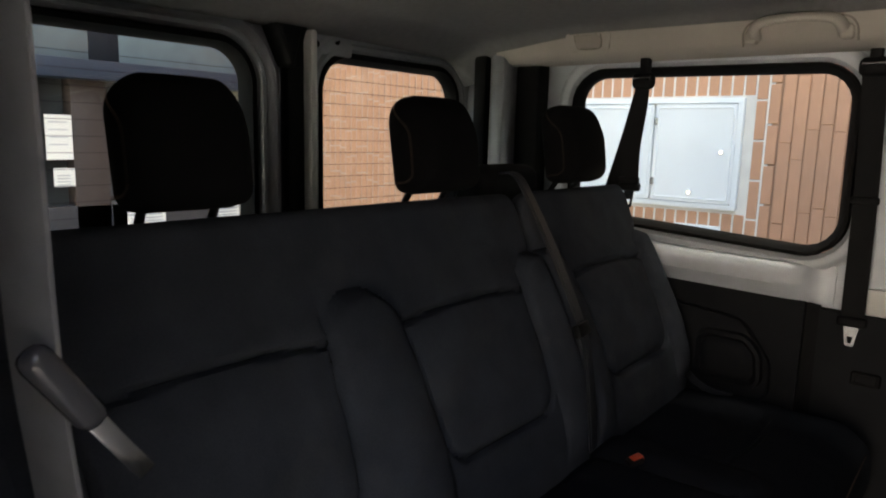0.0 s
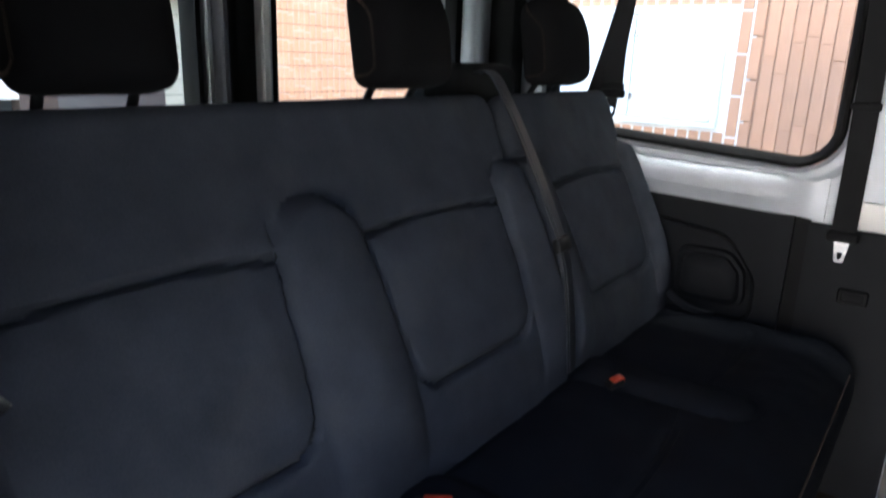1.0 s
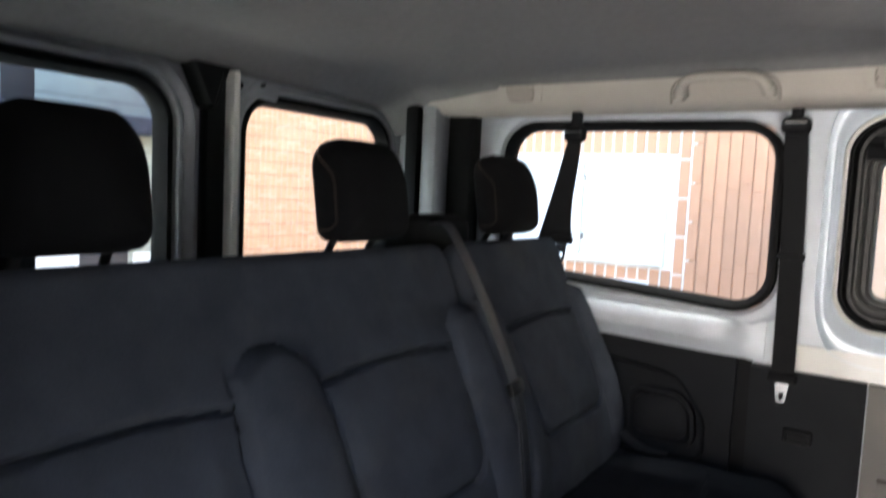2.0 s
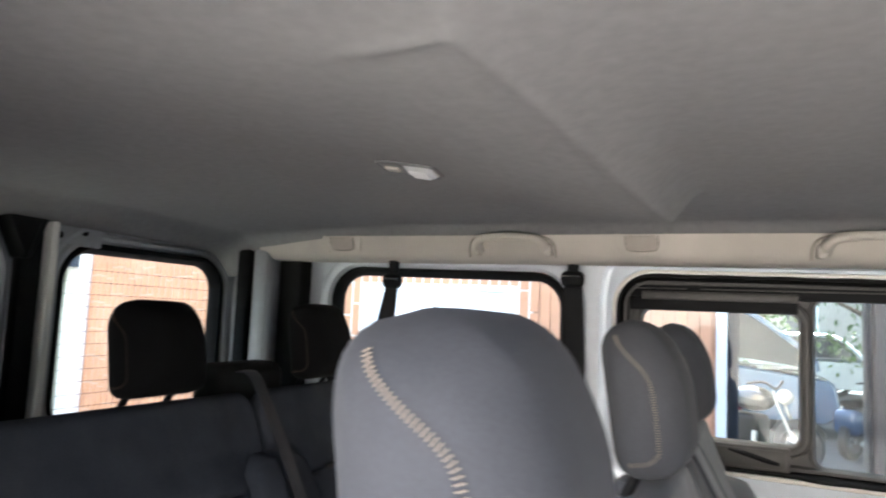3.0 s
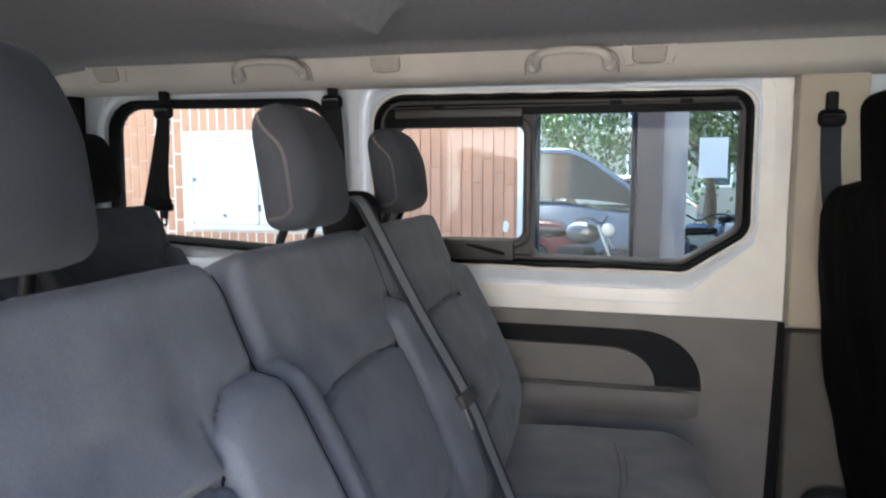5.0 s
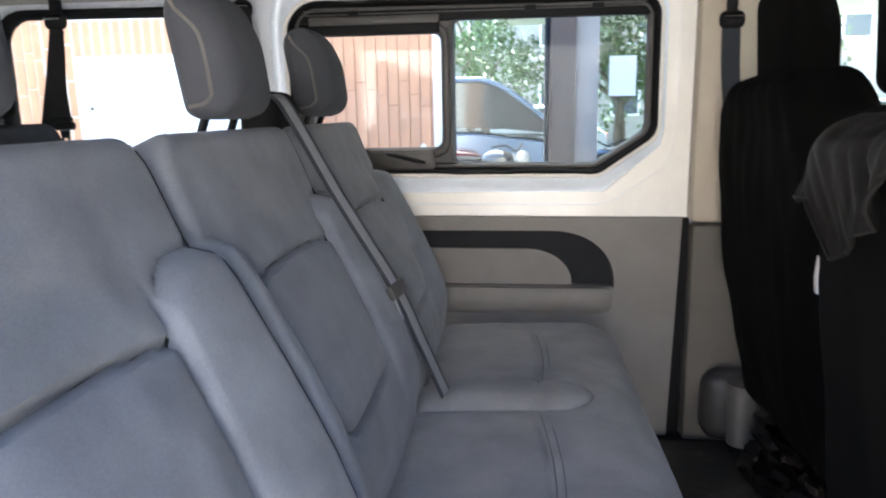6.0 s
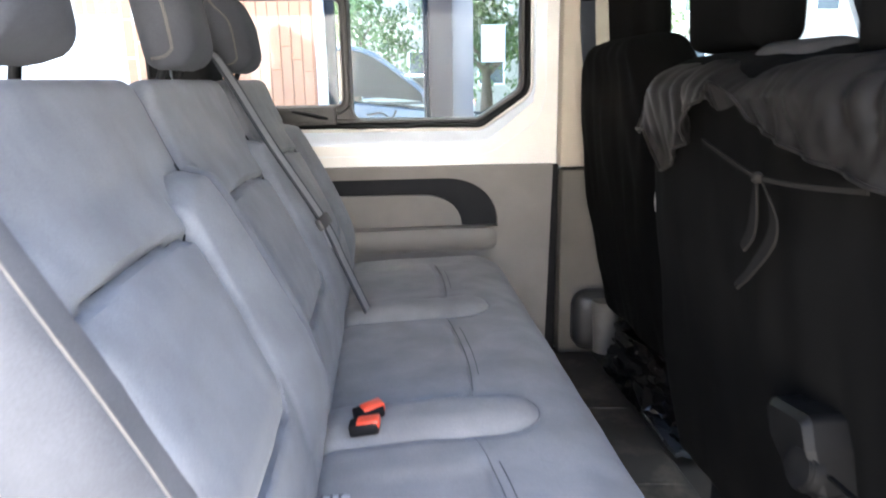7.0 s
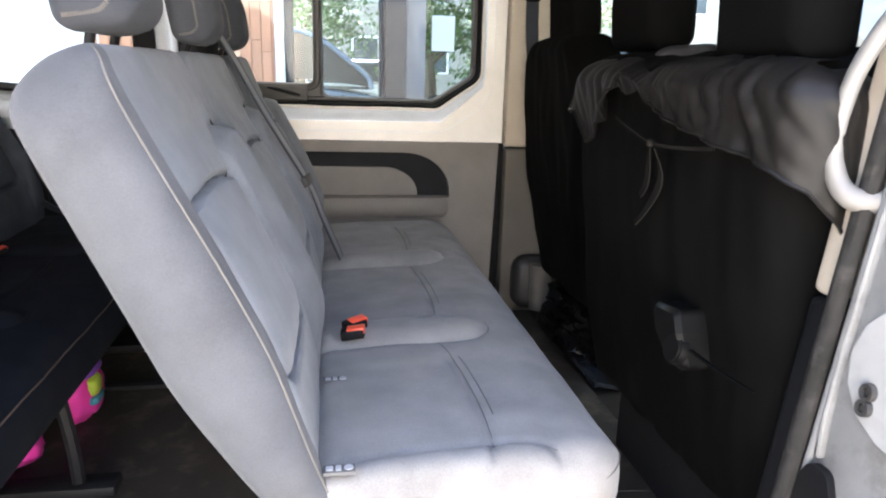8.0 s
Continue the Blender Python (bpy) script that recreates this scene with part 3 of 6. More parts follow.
for A, B in zip(rows_l, rows_l[1:]):
    for k in range(len(A)):
        bm.faces.new((A[k], A[(k + 1) % len(A)], B[(k + 1) % len(A)], B[k]))
bm.faces.new(rows_l[-1])
part("speaker_grille", bm, M_DARKTRIM, sp, "domed charcoal loudspeaker cover")
# pillar trim between the rows, with a small catch
bm = bmesh.new()
plate(bm, [(1.204, 0.0), (1.242, 0.0), (1.236, 0.628), (1.207, 0.632)], XZ(0.787), 0.0, 0.012)
whole("trim_gap", bm, M_BLACK, "black joint between two trim panels", "trim", kind="structure")
bm = bmesh.new()
ring(bm, rect(1.315, 0.460, 1.375, 0.494), 0.008, [(0.0, 0.0), (0.003, -0.005), (0.008, -0.004), (0.009, 0.004), (0.0, 0.004)], XZ(0.768))
box(bm, (1.325, 0.764, 0.468), (1.365, 0.769, 0.486), 0.001)
whole("catch_plate", bm, M_BLACK, "small black catch in the side trim", "catch", kind="structure")

# door pillar ahead of the second row: beige above, grey below, black joint
bm = bmesh.new()
box(bm, (2.447, 0.742, 0.602), (2.60, 0.798, 1.22), 0.014)
whole("trim_pillar_upper", bm, M_BEIGE, "beige plastic pillar trim", "pillar trim", kind="structure")
# grey trim in a darker copy, with the shade at the pillar foot in its colour
bm = bmesh.new()
box(bm, (2.452, 0.736, 0.0), (2.95, 0.798, 0.598), 0.012)
whole("trim_pillar_lower", bm, mat("shaded_grey_trim", (0.10, 0.089, 0.073), 0.65, 0, 0.08, 9, 0.25, 700, spec=0.25), "grey plastic lower pillar trim", "pillar trim", kind="structure")
bm = bmesh.new()
plate(bm, [(2.417, 0.0), (2.45, 0.0), (2.452, 0.61), (2.434, 0.612)], XZ(0.778), 0.0, 0.02)
whole("trim_pillar_joint", bm, M_BLACK, "black joint along the pillar trim", "trim", kind="structure")
bm = bmesh.new()
plate(bm, [(2.374, 0.6125), (2.446, 0.611), (2.446, 1.20), (2.374, 1.20)], XZ(0.786), 0.0, 0.012)
plate(bm, [(1.31, 0.617), (2.374, 0.6125), (2.374, 0.80), (2.23, 0.68), (1.31, 0.68)], XZ(0.786), 0.0, 0.012)
whole("trim_painted_panel", bm, M_WHITEPAINT, "pale painted steel beside the sliding window", "van side", kind="structure")

# ---- rear doors ----
def rear_door(name, y0, y1, glass_y0, glass_y1, label):
    d = thing(name, label, "rear door", (REAR, (y0 + y1) / 2, 0), kind="structure")
    P = YZ(REAR)
    G = rect(glass_y0, 0.74, glass_y1, 1.178)
    bm = bmesh.new()
    plate(bm, rect(y0, 0.0, y1, 1.275), P, -0.05, 0.0, [rpoly(inset(G, -0.03), 0.1)])
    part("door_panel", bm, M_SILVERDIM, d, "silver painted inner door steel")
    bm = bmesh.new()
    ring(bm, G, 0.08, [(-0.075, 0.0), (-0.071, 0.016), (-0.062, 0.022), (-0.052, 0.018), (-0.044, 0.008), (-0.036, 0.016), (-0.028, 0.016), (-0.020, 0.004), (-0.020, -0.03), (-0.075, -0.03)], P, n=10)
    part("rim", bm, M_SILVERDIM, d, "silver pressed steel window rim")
    bm = bmesh.new()
    ring(bm, G, 0.08, [(-0.020, 0.004), (-0.016, 0.010), (-0.006, 0.008), (0.0, -0.004), (0.006, -0.02), (0.006, -0.03), (-0.020, -0.03)], P, n=10)
    part("window_frame", bm, M_RUBBER, d, "black rubber window frame")
    bm = bmesh.new()
    plate(bm, rpoly(inset(G, -0.005), 0.08), P, -0.03, -0.026)
    part("pane", bm, M_GLASS, d, "heated rear window glass", smooth=False).visible_shadow = False
    bm = bmesh.new()
    for k in range(13):
        z = 0.76 + k * 0.031
        box(bm, (REAR - 0.0258, glass_y0 + 0.012, z), (REAR - 0.0252, glass_y1 - 0.012, z + 0.0011))
    part("heating_wires", bm, M_STEEL, d, "thin heating wires on the glass", smooth=False)
    bm = bmesh.new()
    box(bm, (REAR + 0.001, y0 + 0.04, 0.02), (REAR + 0.03, y1 - 0.04, 0.66), 0.012)
    part("door_trim", bm, M_DARKTRIM, d, "charcoal plastic door trim")
    return d


dl = rear_door("door_1", 0.09, 0.735, 0.165, 0.685, "closed rear door with a heated window")
dr = rear_door("door_2", -0.80, 0.035, -0.665, -0.052, "closed rear door with a heated window and black latch")
bm = bmesh.new()
box(bm, (REAR + 0.0, 0.092, 0.6), (REAR + 0.045, 0.113, 1.235), 0.008)
part("edge_strip", bm, M_WHITEPAINT, dl, "bright folded door edge")
bm = bmesh.new()
for k in range(3):
    bmesh.ops.create_cone(bm, cap_ends=True, segments=14, radius1=0.0085, radius2=0.0085, depth=0.006,
                          matrix=Matrix.Translation((REAR + 0.0145, 0.132 + k * 0.033, 1.207 + 0.006 * k)) @ Matrix.Rotation(radians(90), 4, "Y"))
part("hole", bm, M_RUBBER, dl, "three round openings in the door steel")
bm = bmesh.new()
box(bm, (REAR - 0.02, 0.112, 1.185), (REAR + 0.016, 0.25, 1.25), 0.006)
part("hinge_plate", bm, M_SILVERDIM, dl, "silver stiffening plate")
bm = bmesh.new()
box(bm, (REAR - 0.01, 0.036, 0.0), (REAR + 0.028, 0.089, 1.26), 0.012)
part("door_seal", bm, M_RUBBER, dr, "black rubber door seal")
bm = bmesh.new()
cover = [(0.03, 1.142), (0.052, 1.142), (0.098, 1.262), (-0.03, 1.262)]
loops = [[bm.verts.new((REAR + x, q.x, q.y)) for q in rpoly(inset(cover, d), 0.012)] for d, x in ((0.0, 0.0), (0.0, 0.035), (0.007, 0.045))]
for A, B in zip(loops, loops[1:]):
    for k in range(len(A)):
        bm.faces.new((A[k], A[(k + 1) % len(A)], B[(k + 1) % len(A)], B[k]))
bm.faces.new(loops[-1])
part("latch", bm, M_BLACK, dr, "black plastic latch cover")
bm = bmesh.new()
box(bm, (REAR - 0.05, -0.95, 1.235), (REAR + 0.05, 0.85, 1.305), 0.015)
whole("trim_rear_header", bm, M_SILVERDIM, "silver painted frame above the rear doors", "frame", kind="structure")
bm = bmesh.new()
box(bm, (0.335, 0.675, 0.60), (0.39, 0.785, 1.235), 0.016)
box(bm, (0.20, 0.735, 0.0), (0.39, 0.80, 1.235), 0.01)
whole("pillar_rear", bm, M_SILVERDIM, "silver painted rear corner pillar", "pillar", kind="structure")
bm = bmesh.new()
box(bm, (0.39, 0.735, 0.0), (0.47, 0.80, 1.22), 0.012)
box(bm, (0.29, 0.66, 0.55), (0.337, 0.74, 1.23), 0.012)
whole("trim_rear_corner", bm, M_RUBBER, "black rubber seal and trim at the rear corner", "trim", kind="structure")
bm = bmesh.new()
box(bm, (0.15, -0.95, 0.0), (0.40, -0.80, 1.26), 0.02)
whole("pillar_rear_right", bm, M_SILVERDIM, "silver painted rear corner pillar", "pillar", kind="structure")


# ---- seats ----
LUMBAR = ([0.0, 0.035, 0.08, 0.14, 0.20, 0.30, 0.40, 0.47, 0.54, 0.60], [-0.012, 0.002, 0.017, 0.027, 0.031, 0.028, 0.020, 0.009, 0.010, 0.015])


def back_face(y, s, panels, e0, e1):
    """The padded face of a backrest: centre panels under arched seams, between side bolsters that end in rounded horns."""
    lo, hi, r = 0.158, 0.389, 0.05
    x, inside = float(np.interp(s, *LUMBAR)), False
    for pc, pw in panels:
        v = y - pc
        w = pw + 0.012 * sstep(0.3, 0.42, s) - 0.012 * sstep(0.3, 0.15, s)
        a, b = abs(v) - w, lo - s
        sd = math.hypot(max(a + r, 0), max(b + r, 0)) - r + min(max(a + r, b + r), 0)
        g = math.exp(-(sd / 0.0046) ** 2) * (1 - sstep(0.40, 0.455, s))
        st = hi + 0.012 * (1 - min(1, abs(v) / pw) ** 2)
        if a < 0.004:
            g = max(g, math.exp(-((s - st) / 0.0046) ** 2) * sstep(0.006, 0.0, a))
        x -= 0.016 * g * sstep(e0 - 0.005, e0 + 0.06, y)
        if a < 0:
            inside = True
            x += 0.006 * sstep(0.0, -0.05, max(sd, s - st)) + 0.004 * sstep(st, st + 0.03, s) * (1 - sstep(0.5, 0.58, s)) * sstep(0.0, -0.05, a)
    if not inside:
        lows = [pc + pw for pc, pw in panels if pc < y]
        highs = [pc - pw for pc, pw in panels if pc > y]
        if lows and highs:
            t = (y - lows[-1]) / (highs[0] - lows[-1])
            d, tip = math.sin(math.pi * min(1, max(0, t))) ** 0.55, 1 - abs(2 * t - 1)
            wide = 1.0
        else:
            t = (y - lows[-1]) / (e1 - lows[-1]) if lows else (highs[0] - y) / (highs[0] - e0)
            d, tip = math.sin(math.pi * 0.62 * min(1, max(0, t))) ** 0.6, min(1, t / 0.62)
            wide = min(1.0, ((e1 - lows[-1]) if lows else (highs[0] - e0)) / 0.08)
        st = 0.458 - 0.055 * (1 - tip) ** 2
        x += 0.023 * wide * d * sstep(0.02, 0.13, s) * sstep(st + 0.006, st - 0.022, s)
        x -= 0.006 * wide * math.exp(-((s - st - 0.006) / 0.005) ** 2) * sstep(0.0, 0.3, t)
    return x + 0.0022 * noise.noise(Vector((y * 9, s * 9, 3))) + 0.001 * noise.noise(Vector((y * 28, s * 22, 5)))


def seam_lines(panel):
    """The seams of one panel as lines of (y, s): the sides with the rounded foot, and the arched head."""
    pc, pw = panel
    width = lambda s: pw + 0.012 * sstep(0.3, 0.42, s) - 0.012 * sstep(0.3, 0.15, s)
    lo, r, w = 0.158, 0.05, width(0.16)
    side = [(-width(s), s) for s in np.linspace(0.405, lo + r, 16)]
    foot = [(-w + r - r * math.cos(a), lo + r - r * math.sin(a)) for a in np.linspace(0.1, math.pi / 2, 8)]
    left = side + foot
    u = left + [(-v, s) for v, s in left[::-1]]
    head = [(v * (pw - 0.002), 0.389 + 0.012 * (1 - min(1, abs(v)) ** 2)) for v in np.linspace(-1, 1, 20)]
    return [[(pc + v, s) for v, s in line] for line in (u, head)]


def headrest(b, cloth_m, x, y, z, W, Hh, T, tilt, post_foot, label="cloth headrest with tan side stitching", thread=None):
    """A headrest on two steel posts, whose feet stand at post_foot(side)."""
    hm = Matrix.Translation((x, y, z)) @ Matrix.Rotation(radians(tilt), 4, "Y")
    cr, rr = 0.05, 0.04
    hf = lambda v, q: 0.012 * math.cos(min(1, abs(v) / (W / 2)) * 1.5) - 0.016 * sstep(Hh * 0.5, Hh, q) + 0.004 * math.sin(q * 18)
    bm = bmesh.new()
    pad(bm, hm @ Matrix.Translation((T / 2, 0, 0)), W, Hh, T, hf, rr, cr, 40, 34, lows=0.028)
    hr = part("headrest", bm, cloth_m, b, label)
    if thread is not None:
        # the seam follows the front edge of the side panel and turns back along its foot
        for s in (-1, 1):
            pts, out = [], []
            for q in np.linspace(Hh * 0.90, 0.03, 44):
                hw = W / 2
                if Hh - q < cr:
                    hw -= cr - math.sqrt(max(0, cr ** 2 - (cr - Hh + q) ** 2))
                xf = T / 2 + hf(s * (hw - 0.003), q)
                f = sstep(Hh * 0.60, Hh * 0.92, q)
                drop = 0.026 + (T * 0.58 - 0.026) * f
                d = rr - math.sqrt(max(0, rr ** 2 - (rr - drop) ** 2)) if drop < rr else 0.0
                pts.append(Vector((xf - drop + 0.0004, s * (hw - d + 0.0006), q)))
                k = max(0.0, (rr - drop) / rr)
                out.append(Vector((k, s * math.sqrt(1 - k * k), 0)))
            e = pts[-1]
            back = [Vector((T / 2 - 0.034, s * (W / 2 - 0.0008), 0.0215)), Vector((T / 2 - 0.052, s * (W / 2 - 0.0012), 0.0205)), Vector((-T / 2 + 0.02, s * (W / 2 - 0.0012), 0.0205))]
            pts += smooth_path([e] + back, 10)[1:]
            bm = bmesh.new()
            turn = hm.to_3x3()
            out += [Vector((0, s, 0))] * (len(pts) - len(out))
            gone = 0.0
            for p, r, n in zip(pts, pts[1:], out):
                run = r - p
                while gone < run.length:
                    c, a = p + run * (gone / run.length), run.cross(n).normalized() * 0.0024
                    tube(bm, [hm @ (c - a), hm @ (c + turn.inverted() @ (turn @ n) * 0.0004), hm @ (c + a)], 0.00045, 5, 1)
                    gone += 0.0027
                gone -= run.length
            tagged(part("stitching", bm, thread, hr, "row of side stitching"), kind="stuff")
    for s in (-1, 1):
        bm = bmesh.new()
        tube(bm, [post_foot(s), hm @ Vector((0, s * 0.05, 0.03))], 0.0062, 10, 1)
        part("post", bm, M_STEEL, hr, "dark steel headrest post")
    return hr


def bench(name, xc, pads, hx, cloth_m, head_m, label, dz=0.0):
    """A three-seat bench. xc: where cushion and backrests meet; pads: each backrest's two sides, the middles and half widths of its panels, its headrests."""
    y0, y1 = pads[0][0], pads[-1][1]
    b = thing(name, label, "bench seat", (xc + 0.2, (y0 + y1) / 2, 0.0))
    lean = Matrix.Translation((xc + 0.012, 0, 0.335 + dz)) @ Matrix.Rotation(radians(-23.4), 4, "Y")
    mids = [p[0] for row in pads for p in row[2]]
    for e0, e1, panels, heads in pads:
        yc, w = (e0 + e1) / 2, e1 - e0 - 0.008
        bm = bmesh.new()
        pad(bm, lean @ Matrix.Translation((0, yc, 0)), w, 0.592, 0.093, lambda y, z: back_face(y + yc, z, panels, e0, e1), 0.026, 0.058, 110 * len(panels), 110, lows=0.02,
            back=lambda y, z: 0.03 * sstep(0.25, 0.0, z) + 0.03 * sstep(0.53, 0.6, z) ** 2)
        br = part("backrest", bm, cloth_m, b, "padded cloth backrest with stitched centre panel")
        if e0 == y0:
            # rounded end panel of the open end
            def cap(q, a):
                drop = 0.026 - math.sqrt(max(0, 0.026 ** 2 - (0.026 - min(0.026, 0.592 - q)) ** 2))
                near = [min(0.57, max(0.03, q + k * 0.022)) for k in range(-6, 7)]
                xf = sum(back_face(e0 + 0.02, k, panels, e0, e1) for k in near) / 13 + 0.001 - drop
                xb = -0.094 + drop + 0.03 * sstep(0.25, 0.0, q) + 0.03 * sstep(0.53, 0.6, q) ** 2
                top_in = 0.0 if q < 0.534 else 0.058 - math.sqrt(max(0, 0.058 ** 2 - (q - 0.534) ** 2))
                swell = 0.034 * (0.35 + 0.65 * sstep(0.0, 0.10, q)) * (1 - 0.55 * sstep(0.50, 0.59, q))
                c = math.cos(a)
                x = (xf + xb) / 2 + (xf - xb) / 2 * (abs(c) ** 0.8) * (1 if c > 0 else -1)
                return lean @ Vector((x, e0 + 0.022 + top_in - (swell + 0.018) * math.sin(a) ** 0.75, q))
            bm = bmesh.new()
            grid = [[bm.verts.new(cap(q, a)) for a in np.linspace(0.0, math.pi, 30)] for q in list(np.linspace(0.012, 0.52, 46)) + list(np.linspace(0.53, 0.5905, 22))]
            for A, B in zip(grid, grid[1:]):
                for k in range(29):
                    bm.faces.new((A[k], A[k + 1], B[k + 1], B[k]))
            bm.faces.new(grid[0])
            bm.faces.new(grid[-1][::-1])
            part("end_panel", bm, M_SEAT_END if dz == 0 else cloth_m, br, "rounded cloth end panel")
        for panel in panels:
            bm = bmesh.new()
            for line in seam_lines(panel):
                line = [(y, s) for y, s in line if e0 + 0.05 < y < e1 - 0.02]
                tube(bm, [lean @ Vector((back_face(y, s, panels, e0, e1) - 0.0010, y, s)) for y, s in line], 0.0022, 5, 1)
            part("seam", bm, M_SEAM, br, "dark sunken seam")
        bm = bmesh.new()
        stitches(bm, [lean @ Vector((-0.012, yc + u * (w / 2 - 0.045), 0.5895)) for u in np.linspace(-1, 1, 60)], 0.007, 0.0055, 0.0007)
        tagged(part("stitching", bm, M_STITCH if dz == 0 else M_STITCH_REAR, br, "row of edge stitching"), kind="stuff")
        if e0 == y0:
            # piping along the open end
            pts = [cap(q, 0.42) + Vector((0.0006, -0.0006, 0)) for q in np.linspace(0.02, 0.585, 60)]
            bm = bmesh.new()
            tube(bm, pts, 0.0012, 6, 1)
            part("piping", bm, M_PIPING, br, "pale piping along the open end")
        if e1 < y1 and dz == 0:
            # dark edge seam along the joint to the next backrest
            pts = []
            for q in np.linspace(0.03, 0.57, 40):
                d = 0.011
                hw = w / 2 if q < 0.534 else w / 2 - 0.058 + math.sqrt(max(0, 0.058 ** 2 - (q - 0.534) ** 2))
                v = hw - d
                drop = 0.026 - math.sqrt(max(0, 0.026 ** 2 - (0.026 - min(d, 0.592 - q, q)) ** 2))
                pts.append(lean @ Vector((back_face(v + yc, q, panels, e0, e1) - drop + 0.0004, yc + v, q)))
            bm = bmesh.new()
            tube(bm, pts, 0.0016, 6, 1)
            part("edge_seam", bm, M_SEAM, br, "dark edge seam")
        for hy, hw, hh, hx2, ht in heads:
            foot = lambda s: lean @ Vector((-0.05, hy + s * 0.05, 0.578))
            headrest(b, head_m, xc + hx - 0.004 + hx2, hy - 0.01, 0.889 + dz, hw, hh, ht, -9, foot, thread=M_STITCH if dz == 0 else M_STITCH_REAR)
            for s in (-1, 1):
                bm = bmesh.new()
                bmesh.ops.create_cone(bm, cap_ends=True, segments=20, radius1=0.024, radius2=0.017, depth=0.026, matrix=Matrix.Translation(foot(s) + Vector((0.0, 0, 0.007))))
                bmesh.ops.bevel(bm, geom=[q for q in bm.edges if q.calc_face_angle(0) > 0.8], offset=0.005, segments=3, affect="EDGES")
                part("post_collar", bm, M_COLLAR if dz == 0 else M_LEVER, br, "grey plastic post collar")
    # one cushion over the whole width, with panels, cross seams and tongues between the seats
    L, T = 0.445, 0.125
    splits = [y0 - 0.012] + [(a + b) / 2 + 0.045 for a, b in zip([m + 0.155 for m in mids], [m - 0.155 for m in mids[1:]])]
    def top(y, d):
        x = 0.010 * math.sin(math.pi * min(1, max(0, d / L)))
        u = y - min(mids, key=lambda c: abs(c - y))
        for m0 in splits:
            v = y - m0
            if abs(v) < 0.16:
                ey = d - 0.275
                sd = math.hypot(v, ey) - 0.062 if ey > 0 else abs(v) - 0.062
                x += 0.014 * sstep(0.012, -0.045, sd) - 0.006 * math.exp(-(sd / 0.007) ** 2)
        if abs(u) < 0.18:
            x -= 0.006 * math.exp(-((d - 0.235 - 0.015 * (1 - (u / 0.18) ** 2)) / 0.0055) ** 2) * sstep(0.18, 0.16, abs(u))
            x -= 0.004 * sstep(0.235, 0.2, d) * sstep(0.18, 0.14, abs(u))
        x += 0.006 * sstep(0.25, 0.36, d) - 0.018 * sstep(0.36, L, d)
        return x + 0.0035 * noise.noise(Vector((y * 7, d * 8, 7))) + 0.0016 * noise.noise(Vector((y * 22, d * 18, 2)))
    yc0 = (y0 + y1) / 2
    cm = Matrix.Translation((xc - 0.02, yc0, 0.372 + dz)) @ Matrix(((0, 0, 1, 0), (0, 1, 0, 0), (1, 0, 0, 0), (0, 0, 0, 1)))
    bm = bmesh.new()
    pad(bm, cm, y1 - y0, L, T, lambda y, d: top(y + yc0, d), 0.045, 0.10, 200, 84, lows=0.0)
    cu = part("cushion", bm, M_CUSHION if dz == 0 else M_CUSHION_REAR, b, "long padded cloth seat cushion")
    # seams round the tongues and across the seats
    on = lambda y, d: (xc - 0.02 + d, y, 0.372 + dz + top(y, d) + 0.0004)
    lines = []
    for m0 in splits:
        rim = [(m0 - 0.062, d) for d in np.linspace(0.07, 0.27, 12)] + [(m0 - 0.062 * math.cos(a), 0.275 + 0.062 * math.sin(a)) for a in np.linspace(0.1, math.pi - 0.1, 14)] + [(m0 + 0.062, d) for d in np.linspace(0.27, 0.07, 12)]
        lines.append([on(y, d) for y, d in rim if y > y0 + 0.015])
    for k, (c0, m0) in enumerate(zip(splits, mids)):
        c1 = splits[k + 1] if k + 1 < len(splits) else y1 - 0.05
        for off in (0.0, 0.012):
            u0, u1 = c0 + 0.064 + off * 6, c1 - 0.064 - off * 6
            lines.append([on(y, 0.238 + off + 0.016 * (1 - ((y - m0) / 0.2) ** 2)) for y in np.linspace(u0, u1, 18)])
    bm = bmesh.new()
    for line in lines:
        tube(bm, line, 0.0010, 5, 1)
    part("seam", bm, M_CUSHION_SEAM if dz == 0 else M_SEAM, cu, "sunken seams of the cushion")
    bm = bmesh.new()
    line = []
    for d in np.linspace(0.05, 0.345, 14):
        z = float(np.interp(d, [0.05, 0.10, 0.18, 0.27, 0.345], [0.348, 0.336, 0.326, 0.328, 0.334]))
        line.append((xc - 0.02 + d, y0 + 0.0006 + max(0.0, z - 0.327) * 0.25, z + dz))
    for a in np.linspace(0.15, 1.25, 8):
        line.append((xc + 0.325 + 0.098 * math.sin(a), y0 + 0.10 - 0.098 * math.cos(a), 0.334 + 0.006 * a + dz))
    tube(bm, line, 0.0012, 6, 1)
    part("piping", bm, M_PIPING, cu, "pale piping along the open end")
    if dz:
        bm = bmesh.new()
        tube(bm, [(xc - 0.02 + L - 0.0115, y, 0.372 + dz + top(y, L - 0.012) - 0.0138) for y in np.linspace(y0 + 0.11, y1 - 0.11, 60)], 0.0016, 6, 1)
        part("front_piping", bm, M_STITCH_REAR, cu, "brown piping along the front edge")
    bm = bmesh.new()
    box(bm, (xc - 0.05, y0 + 0.04, 0.205 + dz), (xc + 0.36, y1 - 0.04, 0.262 + dz), 0.015)
    part("seat_pan", bm, M_STEEL, b, "black steel seat pan")
